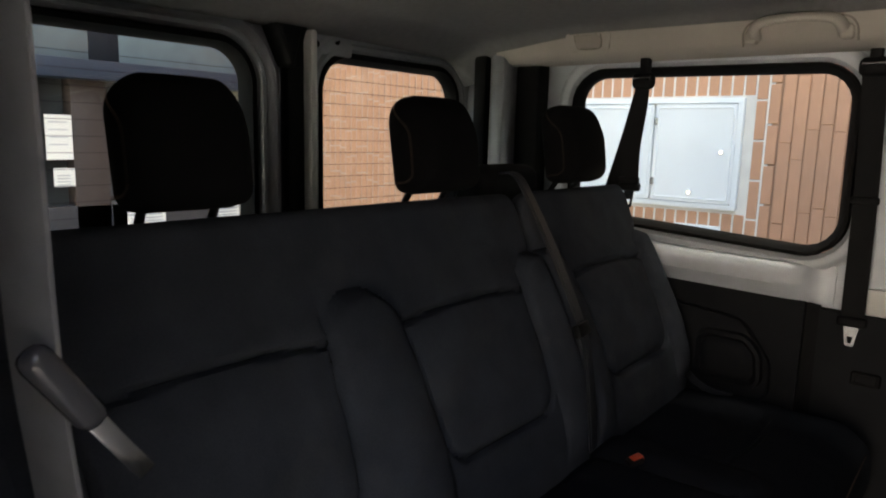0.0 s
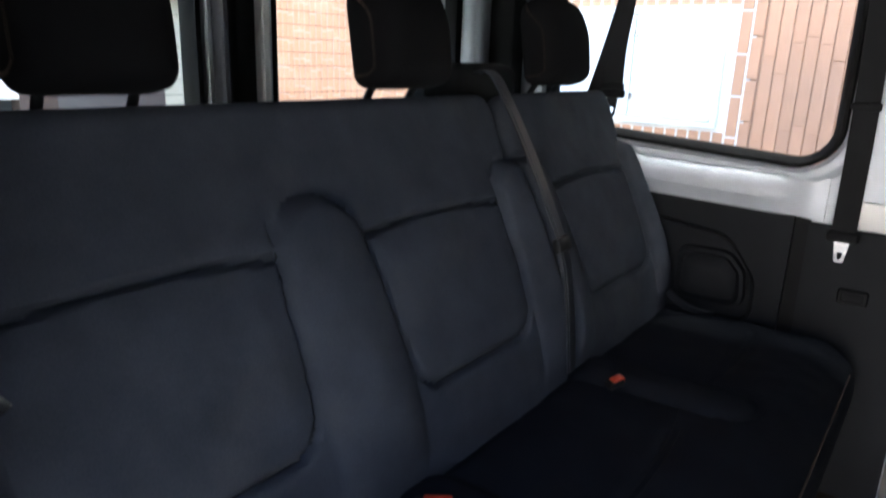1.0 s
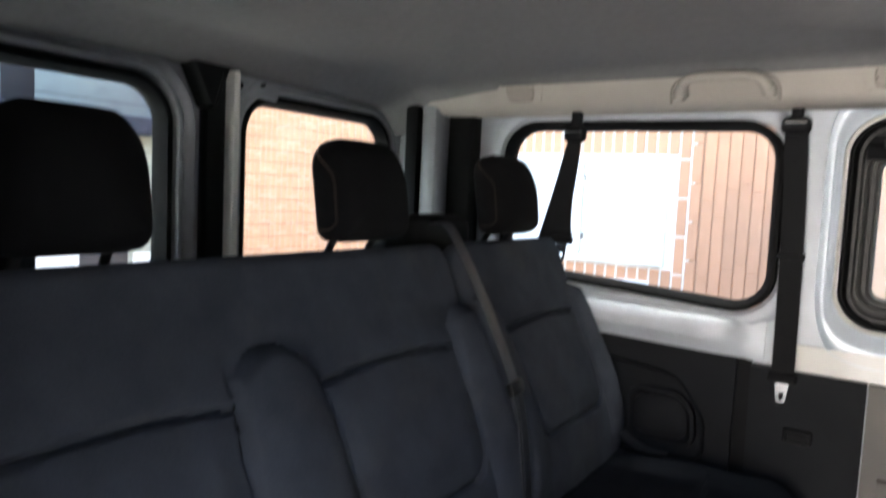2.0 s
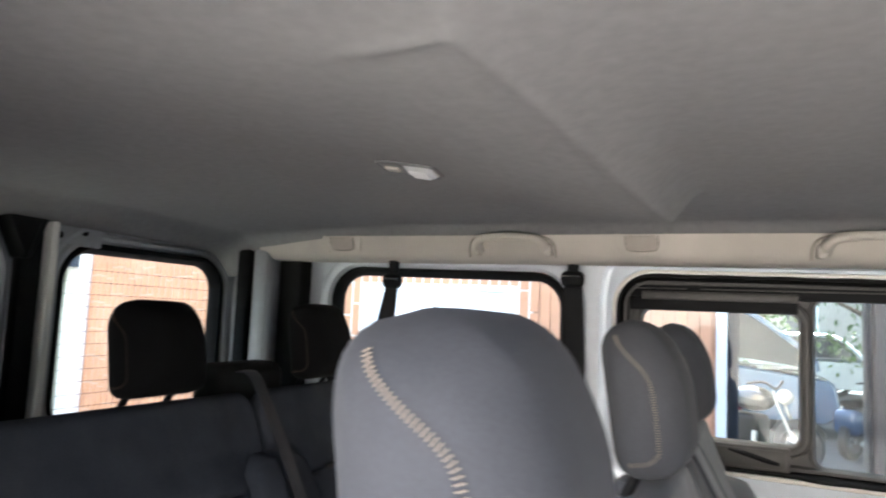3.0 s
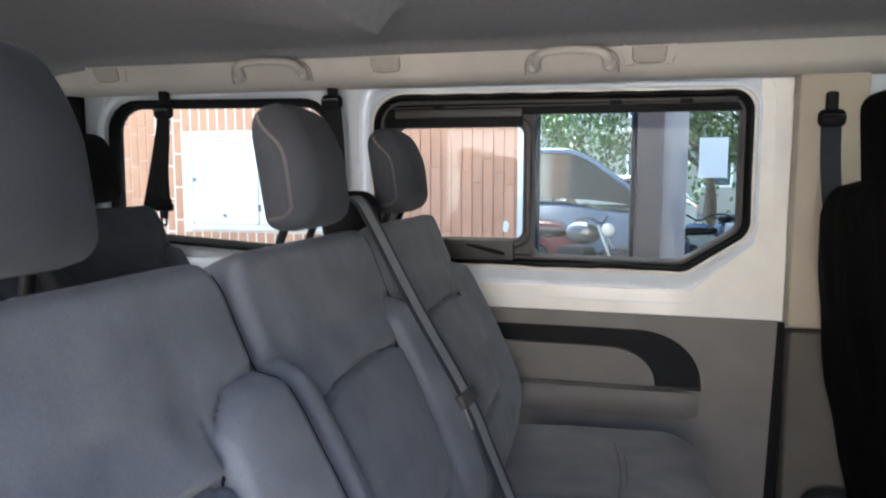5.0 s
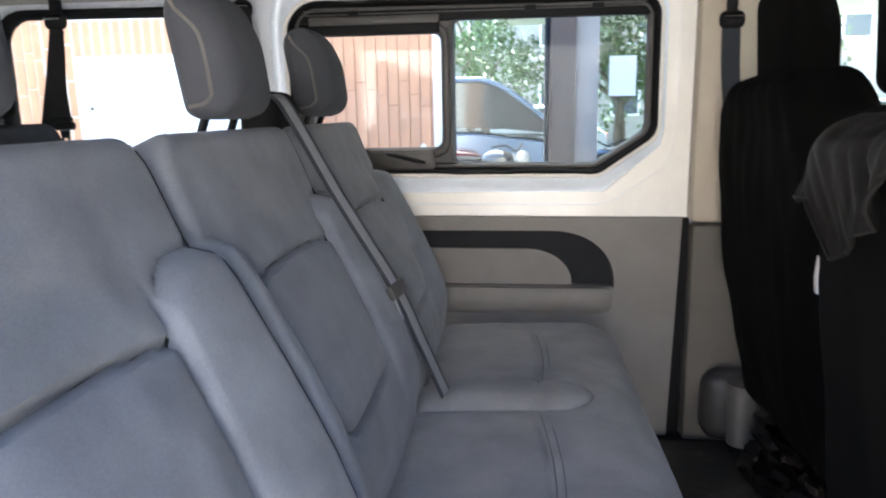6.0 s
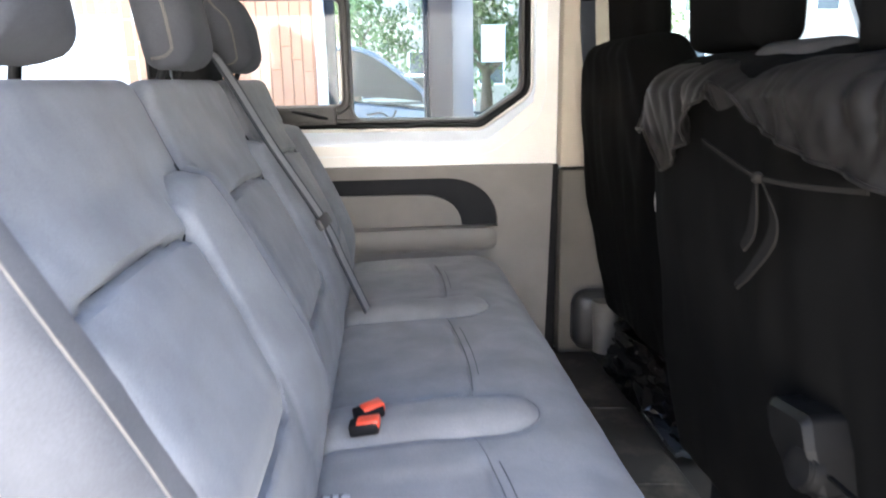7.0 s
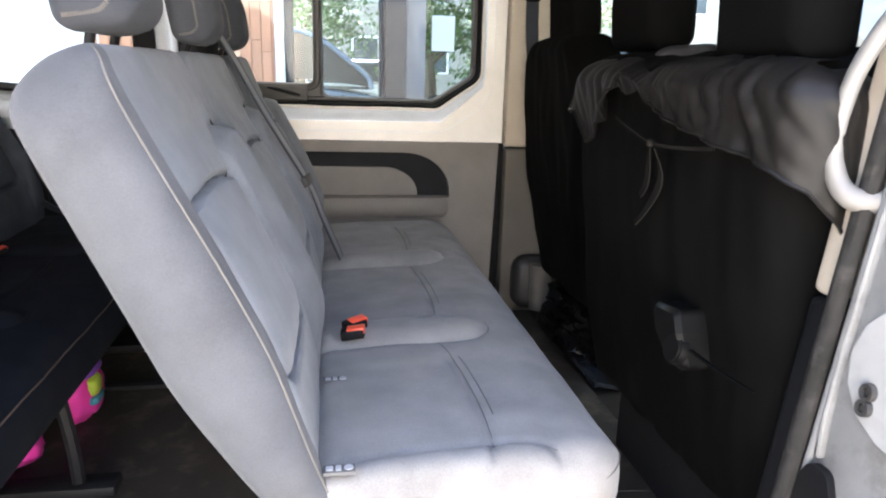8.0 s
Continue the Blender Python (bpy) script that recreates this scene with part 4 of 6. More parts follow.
    for yl in (y0 + 0.57, y1 - 0.22):
        bm = bmesh.new()
        tube(bm, [(xc + 0.345, yl, 0.22 + dz), (xc + 0.36, yl, 0.11), (xc + 0.365, yl, 0.012)], 0.014, 8, 4)
        tube(bm, [(xc - 0.02, yl, 0.22 + dz), (xc + 0.0, yl, 0.12), (xc - 0.01, yl, 0.012)], 0.014, 8, 4)
        box(bm, (xc - 0.05, yl - 0.03, 0.0), (xc + 0.44, yl + 0.03, 0.024), 0.006)
        part("leg", bm, M_STEEL, b, "black steel leg frame bolted to the floor")
    for ty in (-0.812, -0.540) if dz == 0 else ():
        bm = bmesh.new()
        ref = on(ty, 0.035)
        box(bm, (ref[0] - 0.009, ty - 0.009, ref[2] - 0.004), (ref[0] + 0.030, ty + 0.009, ref[2] + 0.0015), 0.001)
        tag = part("anchor_tag", bm, M_CUSHION_SEAM, cu, "grey cloth anchor tag")
        bm = bmesh.new()
        box(bm, (ref[0] - 0.006, ty - 0.005, ref[2] + 0.001), (ref[0] + 0.003, ty + 0.005, ref[2] + 0.0028), 0.001)
        box(bm, (ref[0] + 0.006, ty - 0.006, ref[2] + 0.001), (ref[0] + 0.013, ty + 0.006, ref[2] + 0.0028), 0.001)
        bmesh.ops.create_cone(bm, cap_ends=True, segments=12, radius1=0.006, radius2=0.0055, depth=0.002, matrix=Matrix.Translation((ref[0] + 0.022, ty, ref[2] + 0.002)))
        part("tag_print", bm, M_PLATEPRINT, tag, "white printed marks")
    return b


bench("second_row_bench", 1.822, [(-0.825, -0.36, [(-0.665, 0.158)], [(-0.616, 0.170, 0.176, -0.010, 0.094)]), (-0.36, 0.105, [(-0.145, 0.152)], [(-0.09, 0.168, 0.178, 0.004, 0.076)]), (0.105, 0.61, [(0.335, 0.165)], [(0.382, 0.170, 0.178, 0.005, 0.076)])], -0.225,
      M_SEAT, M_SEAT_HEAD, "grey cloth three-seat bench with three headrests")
# this row takes darker copies of the materials to carry its shade
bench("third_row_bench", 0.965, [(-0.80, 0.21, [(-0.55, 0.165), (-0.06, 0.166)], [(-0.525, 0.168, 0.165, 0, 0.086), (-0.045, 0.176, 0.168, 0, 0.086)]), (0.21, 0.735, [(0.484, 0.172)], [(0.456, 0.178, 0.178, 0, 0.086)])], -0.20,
      M_SEAT_REAR, M_HEAD_REAR, "grey cloth three-seat bench before the rear doors, darkened for shade", 0.008)


# ---- belts and buckles ----
def tongue(t, at):
    """The steel tongue of a belt in its black grip."""
    x, y, z = at
    bm = bmesh.new()
    box(bm, (x - 0.031, y - 0.009, z - 0.004), (x + 0.031, y + 0.009, z + 0.020), 0.008, seg=3)
    g = part("grip", bm, M_BLACK, t, "black plastic tongue grip")
    bm = bmesh.new()
    ring(bm, [(x - 0.009, z - 0.048), (x + 0.009, z - 0.048), (x + 0.015, z - 0.002), (x - 0.015, z - 0.002)], 0.003, [(0, -0.001), (0, 0.001), (0.0065, 0.001), (0.0065, -0.001)], XZ(y))
    box(bm, (x - 0.011, y - 0.0009, z - 0.026), (x + 0.011, y + 0.0009, z - 0.004))
    part("steel_tongue", bm, M_CHROME, g, "bright steel tongue")


def wall_belt(name, label, pts, widths, sides, material, anchor, tongue_at, clip=None, back=None):
    t = thing(name, label, "seat belt", (pts[-1][0], pts[-1][1], 0))
    bm = bmesh.new()
    strap(bm, pts, widths, sides)
    part("webbing", bm, material, t, "woven belt webbing")
    if back:
        bm = bmesh.new()
        strap(bm, back, 0.04, (0.9, 0.2, 0.2))
        part("webbing", bm, material, t, "returning run of the webbing")
    x, y, z = anchor
    bm = bmesh.new()
    box(bm, (x - 0.030, y - 0.018, z - 0.022), (x + 0.030, y + 0.012, z + 0.020), 0.016, seg=4)
    box(bm, (x - 0.012, y - 0.01, z + 0.01), (x + 0.012, y + 0.018, z + 0.06), 0.006)
    a = part("anchor", bm, M_BLACK, t, "black belt anchor")
    bm = bmesh.new()
    tube(bm, [(x - 0.022, y - 0.019, z + 0.004), (x + 0.022, y - 0.019, z + 0.004)], 0.0035, 8, 1)
    part("guide", bm, M_CHROME, a, "bright guide edge")
    tongue(t, tongue_at)
    if clip:
        bm = bmesh.new()
        box(bm, (clip[0] - 0.028, clip[1] - 0.006, clip[2] - 0.008), (clip[0] + 0.028, clip[1] + 0.006, clip[2] + 0.008), 0.003)
        part("belt_stop", bm, M_BLACK, t, "black belt stop")
    return t


wall_belt("seat_belt", "black seat belt hanging across the rear side window", [(0.788, 0.722, 1.15), (0.783, 0.724, 1.08), (0.765, 0.735, 0.98), (0.757, 0.748, 0.885)],
          [0.034, 0.038, 0.044, 0.050], [(0.9, 0.1, 0), (0.9, 0.2, 0), (0.95, 0.1, 0), (1, 0, 0)], M_BELTDARK, (0.791, 0.722, 1.148), (0.757, 0.752, 0.868), (0.758, 0.746, 0.893),
          [(0.783, 0.730, 1.12), (0.755, 0.738, 1.02), (0.715, 0.752, 0.90), (0.700, 0.757, 0.86)])
wall_belt("seat_belt", "black seat belt hanging along the pillar", [(1.292, 0.742, 1.165), (1.297, 0.752, 1.05), (1.303, 0.757, 0.85), (1.306, 0.757, 0.61)], 0.047, (1, 0, 0), M_BELTDARK,
          (1.292, 0.742, 1.165), (1.306, 0.752, 0.600), (1.302, 0.752, 0.88))
wall_belt("seat_belt", "dark seat belt on the front pillar", [(2.515, 0.735, 1.10), (2.52, 0.725, 0.95), (2.55, 0.715, 0.70), (2.58, 0.70, 0.45)], 0.046, (1, 0.2, 0), M_BELTMID,
          (2.515, 0.733, 1.10), (2.58, 0.69, 0.44))
t = thing("seat_belt", "grey seat belt hanging beside the open door", "seat belt", (1.07, -0.79, 0.3))
bm = bmesh.new()
strap(bm, [(1.085, -0.837, 1.17), (1.085, -0.833, 1.0), (1.085, -0.830, 0.85), (1.04, -0.803, 0.66), (0.94, -0.78, 0.36)], 0.046, (0.86, 0.22, 0))
part("webbing", bm, mat("pale_belt_webbing", (0.2, 0.2, 0.205), 0.5, 0, 0.1, 40, 0.3, 900), t, "woven pale grey belt webbing")
bm = bmesh.new()
box(bm, (1.05, -0.868, 1.15), (1.12, -0.815, 1.22), 0.015, seg=3)
part("anchor", bm, M_BLACK, t, "black belt anchor")
gm = Matrix.Translation((1.106, -0.823, 0.838)) @ Matrix.Rotation(radians(34), 4, "X")
bm = bmesh.new()
box(bm, (-0.010, -0.0105, -0.034), (0.010, 0.0105, 0.034), 0.009, gm, 3)
g = part("grip", bm, mat("grey_grip_plastic", (0.05, 0.05, 0.055), 0.22), t, "glossy grey tongue grip")
bm = bmesh.new()
box(bm, (-0.0015, -0.0065, -0.088), (0.0015, 0.0065, -0.03), 0.001, gm)
part("steel_tongue", bm, M_CHROME, g, "bright steel tongue")


def lap_belt(name, label, pts, side, house, material):
    t = thing(name, label, "seat belt", (pts[-1][0], pts[-1][1], pts[-1][2]))
    bm = bmesh.new()
    strap(bm, pts, 0.04, side, 0.0012)
    web = part("webbing", bm, M_BELTMID, t, "woven grey belt webbing")
    bm = bmesh.new()
    strap(bm, pts, 0.022, side, 0.0022)
    part("webbing_middle", bm, material, web, "paler middle of the webbing")
    (x0, ya, z0), (x1, yb, z1) = house
    bm = bmesh.new()
    box(bm, (x0, ya, z0), (x1, yb, z1), 0.03, seg=4)
    part("belt_housing", bm, M_RUBBER, t, "rounded black plastic belt outlet")
    x, y, z = pts[4]
    u = (Vector(pts[5]) - Vector(pts[3])).normalized()
    s = Vector(side).normalized()
    m = Matrix.Translation((x, y, z)) @ Matrix((u, s, u.cross(s).normalized())).transposed().to_4x4()
    bm = bmesh.new()
    box(bm, (-0.013, -0.028, -0.007), (0.013, 0.028, 0.007), 0.004, m)
    g = part("grip", bm, M_LEVER if material is M_BELTMID else M_SLIDE, t, "dark plastic tongue grip")
    bm = bmesh.new()
    box(bm, (0.012, -0.022, -0.002), (0.05, 0.004, 0.002), 0.001, m @ Matrix.Rotation(radians(8), 4, "Y"))
    part("steel_tongue", bm, material, g, "dull steel tongue")
    return t


lap_belt("seat_belt", "grey belt over the second-row backrest", [(1.555, 0.15, 0.925), (1.598, 0.10, 0.924), (1.63, 0.088, 0.882), (1.70, 0.088, 0.752), (1.793, 0.088, 0.593), (1.83, 0.104, 0.497), (1.872, 0.112, 0.392)], (0.22, 0.95, 0.1),
         ((1.505, 0.135, 0.84), (1.583, 0.275, 0.937)), M_BELT)
lap_belt("seat_belt", "dark belt over the third-row backrest", [(0.70, 0.215, 0.92), (0.765, 0.185, 0.922), (0.812, 0.17, 0.876), (0.872, 0.17, 0.775), (0.941, 0.17, 0.637), (0.968, 0.16, 0.55), (0.985, 0.16, 0.41)], (-0.12, 1.0, 0.0),
         ((0.63, 0.145, 0.84), (0.725, 0.355, 0.938)), M_BELTMID)
# end belt at the foot of the third-row backrest
bm = bmesh.new()
strap(bm, [(0.985, 0.655, 0.435), (1.01, 0.66, 0.415), (1.04, 0.675, 0.398), (1.08, 0.70, 0.388)], 0.022, (0.5, -0.3, 0.6))
whole("belt_end", bm, M_BELTMID, "grey belt end at the foot of the backrest", "seat belt")


def buckle(at, turn, tilt, size=1.0):
    t = thing("belt_buckle", "black belt buckle with a red button", "buckle", at, group="belt buckles on the benches")
    m = Matrix.Translation(at) @ Matrix.Rotation(radians(turn), 4, "Z") @ Matrix.Rotation(radians(tilt), 4, "Y") @ Matrix.Scale(size, 4)
    bm = bmesh.new()
    box(bm, (-0.026, -0.016, -0.014), (0.024, 0.016, 0.008), 0.005, m)
    c = part("case", bm, M_BLACK, t)
    bm = bmesh.new()
    box(bm, (-0.012, -0.0138, -0.004), (0.026, 0.0138, 0.0105), 0.003, m)
    part("button", bm, M_RED, t, "red release button")


buckle((1.885, -0.370, 0.402), 24, -8, 0.85)
buckle((1.880, -0.408, 0.400), -6, -8, 0.85)
buckle((1.03, -0.308, 0.410), 24, -10)
buckle((1.028, -0.349, 0.408), 4, -10)
buckle((1.062, 0.176, 0.408), 60, -14, 0.62)

# ---- fittings on the rail and the headliner ----
def grab_handle(x0, x1, z, label):
    t = thing("grab_handle", label, "grab handle", ((x0 + x1) / 2, 0.66, z), group="handles above the windows")
    bm = bmesh.new()
    tube(bm, [(x0 + 0.006, 0.676, z - 0.004), (x0 + 0.010, 0.648, z + 0.012), (x0 + 0.03, 0.634, z + 0.024), ((x0 + x1) / 2, 0.630, z + 0.028), (x1 - 0.03, 0.634, z + 0.024), (x1 - 0.010, 0.648, z + 0.012), (x1 - 0.006, 0.676, z - 0.004)],
         [0.013, 0.0125, 0.0105, 0.0095, 0.0105, 0.0125, 0.013], 12, 8)
    part("bar", bm, M_RAIL, t)
    for x in (x0, x1):
        bm = bmesh.new()
        box(bm, (x - 0.013, 0.655, z - 0.018), (x + 0.013, 0.69, z + 0.014), 0.009, seg=3)
        part("foot", bm, M_RAIL, t)
    bm = bmesh.new()
    k = lambda x, z: (x, 0.6625 + (1.248 - z) * 0.45 - 0.0012, z)
    tube(bm, [k(x0 - 0.02, z - 0.02), k(x0 - 0.016, z + 0.012), k(x0 + 0.01, z + 0.03), k((x0 + x1) / 2, z + 0.033), k(x1 - 0.01, z + 0.03), k(x1 + 0.016, z + 0.012), k(x1 + 0.02, z - 0.02)], 0.0022, 6, 6)
    part("recess_joint", bm, M_GAP, t, "dark joint round the handle")


grab_handle(1.058, 1.245, 1.232, "beige plastic grab handle above the rear side window")
grab_handle(1.838, 2.018, 1.230, "beige plastic grab handle above the sliding window")


M_HOOK = mat("dull_beige_plastic", (0.30, 0.268, 0.232), 0.6, 0, 0.06, 30, 0.2, 600, spec=0.3)


def hook_pocket(x):
    bm = bmesh.new()
    place = lambda a, b, d: Vector((a, 0.6615 + d + (1.248 - b) * 0.45, b))
    pts = [(x - 0.064, 1.266), (x - 0.052, 1.224), (x + 0.052, 1.224), (x + 0.064, 1.266)]
    plate(bm, rpoly(pts, 0.010, 4), place, -0.0045, 0.01)
    bmesh.ops.bevel(bm, geom=[q for q in bm.edges if len(q.link_faces) == 2 and q.calc_face_angle(0) > 1.0], offset=0.003, segments=3, affect="EDGES")
    ck = thing("coat_hook", "folded beige coat hook in the felt rail", "coat hook", (x, 0.66, 1.226), "coat hooks on the rail")
    part("base_plate", bm, M_RAIL, ck)
    bm = bmesh.new()
    pts = [(x - 0.034, 1.262), (x - 0.034, 1.230), (x + 0.034, 1.230), (x + 0.034, 1.262)]
    plate(bm, rpoly(pts, 0.014, 5), place, -0.009, 0.006)
    bmesh.ops.bevel(bm, geom=[q for q in bm.edges if len(q.link_faces) == 2 and q.calc_face_angle(0) > 1.0], offset=0.003, segments=3, affect="EDGES")
    part("flap", bm, M_HOOK, ck)
    bm = bmesh.new()
    tube(bm, [place(a, b, -0.0052) for a, b in ((x - 0.0365, 1.262), (x - 0.0365, 1.242), (x - 0.026, 1.2285), (x + 0.026, 1.2285), (x + 0.0365, 1.242), (x + 0.0365, 1.262))], 0.0018, 6, 5)
    part("joint", bm, M_GAP, ck, "dark joint round the flap")


for x in (0.66, 1.47, 2.105):
    hook_pocket(x)


M_LAMPRIM = mat("grey_lamp_plastic", (0.085, 0.085, 0.085), 0.5, 0, 0.06, 30, 0.15, 600)
M_LAMPLENS = mat("frosted_lamp_lens", (0.055, 0.06, 0.066), 0.3, 0, 0.05, 60, 0.1, 200)


def dome_lamp(x, y, label, long, wide, turn, drop, lens_m, share=0.1):
    """A lamp let into the headliner: a slim surround, a ribbed lens and a switch plate."""
    z = liner_z(x, y)
    t = thing("dome_lamp", label, "ceiling lamp", (x, y, z), group="lamps in the headliner")
    tip = math.atan2(liner_z(x + 0.03, y) - liner_z(x - 0.03, y), 0.06)
    m = Matrix.Translation((x, y, z)) @ Matrix.Rotation(radians(turn), 4, "Z") @ Matrix.Rotation(-tip, 4, "Y")
    P = lambda a, b, d: m @ Vector((a, b, d))
    bm = bmesh.new()
    ring(bm, rect(-long, -wide, long, wide), 0.016, [(0.0, 0.006), (0.001, -0.003), (0.004, -0.005), (0.006, -0.003), (0.006, 0.006)], P)
    part("surround", bm, M_LAMPRIM, t, "slim grey lamp surround")
    bm = bmesh.new()
    lp = rpoly(rect(-long * share, -wide + 0.007, long - 0.007, wide - 0.007), 0.012)
    low = rpoly(rect(-long * share + 0.007, -wide + 0.015, long - 0.015, wide - 0.015), 0.010)
    loops = [[bm.verts.new(P(q.x, q.y, d)) for q in o] for o, d in ((lp, 0.003), (lp, -0.004), (low, -drop))]
    for A, B in zip(loops, loops[1:]):
        for i in range(len(A)):
            bm.faces.new((A[i], A[(i + 1) % len(A)], B[(i + 1) % len(A)], B[i]))
    bm.faces.new(loops[-1])
    lens = part("lens", bm, lens_m, t, "clear ribbed lamp lens")
    bm = bmesh.new()
    k = int(wide * 2 / 0.009) - 3
    for i in range(k):
        b = -wide + 0.018 + i * (2 * wide - 0.036) / max(1, k - 1)
        tube(bm, [P(-long * share + 0.01, b, -drop - 0.0003), P(long - 0.018, b, -drop - 0.0003)], 0.0012, 6, 1)
    part("ribs", bm, lens_m, lens, "fine ribs of the lens")
    if share > 0.5:
        return
    bm = bmesh.new()
    plate(bm, rpoly(rect(-long + 0.007, -wide + 0.007, -long * 0.1 - 0.003, wide - 0.007), 0.012), P, -0.004, 0.004)
    part("switch_plate", bm, M_LAMPRIM, t, "grey switch plate")
    bm = bmesh.new()
    box(bm, (-long * 0.75, -0.012, -0.008), (-long * 0.3, 0.012, 0.0), 0.003, m)
    part("switch", bm, M_RAIL, t, "small beige rocker switch")


dome_lamp(1.198, 0.0, "grey ceiling lamp with a pale lens over the third row", 0.052, 0.042, 12, 0.010, M_LENS)
dome_lamp(1.985, -0.045, "grey ceiling lamp with a clear lens over the second row", 0.040, 0.052, 6, 0.022, M_LAMPLENS, 0.85)

# ---- front seats under black covers ----
def folds(y, z, seed, amp):
    return amp * (noise.noise(Vector((y * 9 + seed, z * 3, seed))) + 0.6 * noise.noise(Vector((y * 22, z * 7, seed + 4))))


def cover_seat(name, label, x, y, w, lean, heads, seed, round_top=0.09, high=0.725):
    t = thing(name, label, "front seat", (x + 0.2, y, 0.0))
    m = Matrix.Translation((x, y, 0.17)) @ Matrix.Rotation(radians(180), 4, "Z") @ Matrix.Rotation(radians(lean), 4, "Y")
    bm = bmesh.new()
    pad(bm, m, w, high, 0.15, lambda v, z: folds(v, z, seed, 0.010) + 0.02 * math.sin(math.pi * min(1, z / 0.7)), 0.05, round_top, 60, 70, lows=0.03)
    part("backrest", bm, M_COVER, t, "backrest under a loose black cloth cover")
    bm = bmesh.new()
    box(bm, (x + 0.02, y - w / 2 + 0.02, 0.26), (x + 0.50, y + w / 2 - 0.02, 0.42), 0.05, seg=4)
    part("cushion", bm, M_COVER, t, "black covered seat cushion")
    bm = bmesh.new()
    box(bm, (x + 0.04, y - w / 2 + 0.05, 0.0), (x + 0.48, y + w / 2 - 0.05, 0.27), 0.02)
    part("seat_base", bm, M_STEEL, t, "black steel seat base")
    for hx, hy, hz, hw, hh in heads:
        headrest(t, M_COVER, hx, hy, hz, hw, hh, 0.085, -4, lambda s: Vector((hx + 0.02, hy + s * 0.05, 0.86)), "headrest under a black cloth cover")
    return t


cover_seat("front_passenger_bench", "double front seat under loose black covers", 2.455, -0.508, 0.706, 8, [(2.46, -0.262, 0.90, 0.225, 0.22), (2.42, -0.722, 0.876, 0.21, 0.23)], 1.0)
cover_seat("driver_seat", "driver seat under a loose black cover", 2.58, 0.41, 0.53, 9, [(2.56, 0.44, 0.925, 0.24, 0.21)], 6.0, 0.17, 0.79)

# shiny loose cover drawn over the top of the double seat
def hem(s):
    """Height of the loose edge, s metres round from the far end of the cover."""
    return float(np.interp(s, [0.036, 0.10, 0.15, 0.213, 0.24, 0.30, 0.34, 0.37, 0.438, 0.48, 0.539, 0.614, 0.67, 0.71, 0.75, 0.80],
                           [0.785, 0.728, 0.752, 0.784, 0.83, 0.86, 0.845, 0.818, 0.800, 0.790, 0.781, 0.769, 0.757, 0.736, 0.68, 0.62]))


def cover_base(s):
    """The foot of the cover's line round the seat back, behind its rear plane, and the way outwards."""
    back, turn = 0.665, 0.045 * math.pi / 2
    if s < back:
        return 0.0, -0.18 - s, Vector((-1, 0, 0))
    if s < back + turn:
        a = (s - back) / 0.045
        return 0.045 - 0.045 * math.cos(a), -0.845 - 0.03 * math.sin(a), Vector((-math.cos(a), -math.sin(a), 0))
    return 0.045 + (s - back - turn), -0.875 + 0.25 * (s - back - turn), Vector((0, -1, 0))


sc = thing("seat_cover", "shiny black loose cover drawn over the seat top", "seat cover", (2.36, -0.5, 0.70))
bm = bmesh.new()
prev, edge_line = None, []
for s in np.linspace(0, 0.80, 196):
    dx, y, n = cover_base(s)
    loose = 1 - 0.6 * sstep(0.24, 0.10, s) - 0.45 * sstep(0.60, 0.68, s)
    top = 0.876 - 0.02 * math.exp(-((s - 0.305) / 0.045) ** 2) - 0.07 * sstep(0.07, 0.0, s) ** 2 + 0.008 * noise.noise(Vector((-s * 12, 1, 1))) - 0.012 * sstep(0.62, 0.72, s)
    row = []
    for k in range(30):
        u = k / 29
        if u < 0.7:
            z = hem(s) + (top - 0.03 - hem(s)) * u / 0.7
            slant = -s + 0.5 * (0.88 - z)
            out = 0.028 * (1 - u) * (0.45 + noise.noise(Vector((slant * 15, 2, 0.5)))) + 0.019 * abs(noise.noise(Vector((slant * 26, z * 6, 3)))) + 0.003 * noise.noise(Vector((s * 60, z * 30, 1))) + 0.030 * abs(noise.noise(Vector((slant * 8, z * 5, 6)))) + 0.008
            away = out * loose + 0.006
            p = Vector((2.343 + (0.88 - z) * 0.10 + dx, y, z)) + n * away
        else:
            a = (u - 0.7) / 0.3 * math.pi * 0.62
            p = Vector((2.343 + 0.003 + dx, y, top - 0.03 + 0.04 * math.sin(a) + 0.005 * noise.noise(Vector((s * 25, u * 9, 8))))) + n * (away * (1 - 0.7 * (u - 0.7) / 0.3) - 0.05 + 0.05 * math.cos(a) - 0.02 * (u - 0.7))
        row.append(bm.verts.new(p))
    edge_line.append(row[0].co + n * 0.001)
    if prev:
        for k in range(29):
            bm.faces.new((prev[k], row[k], row[k + 1], prev[k + 1]))
    prev = row
inner = {v: bm.verts.new(v.co + Vector((0.003, 0.0015, 0))) for v in bm.verts[:]}
for f in bm.faces[:]:
    bm.faces.new([inner[v] for v in reversed(f.verts)])
part("drape", bm, M_SATIN, sc, "wrinkled satin cloth")
bm = bmesh.new()
tube(bm, edge_line, 0.0026, 6, 1)
part("hem", bm, M_SATIN, sc, "rolled hem")
bm = bmesh.new()
box(bm, (2.388, -0.575, 0.83), (2.47, -0.395, 0.908), 0.036, seg=5)
whole("belt_guide", bm, M_SLIDE, "dark grey plastic belt guide on the seat top", "belt guide")

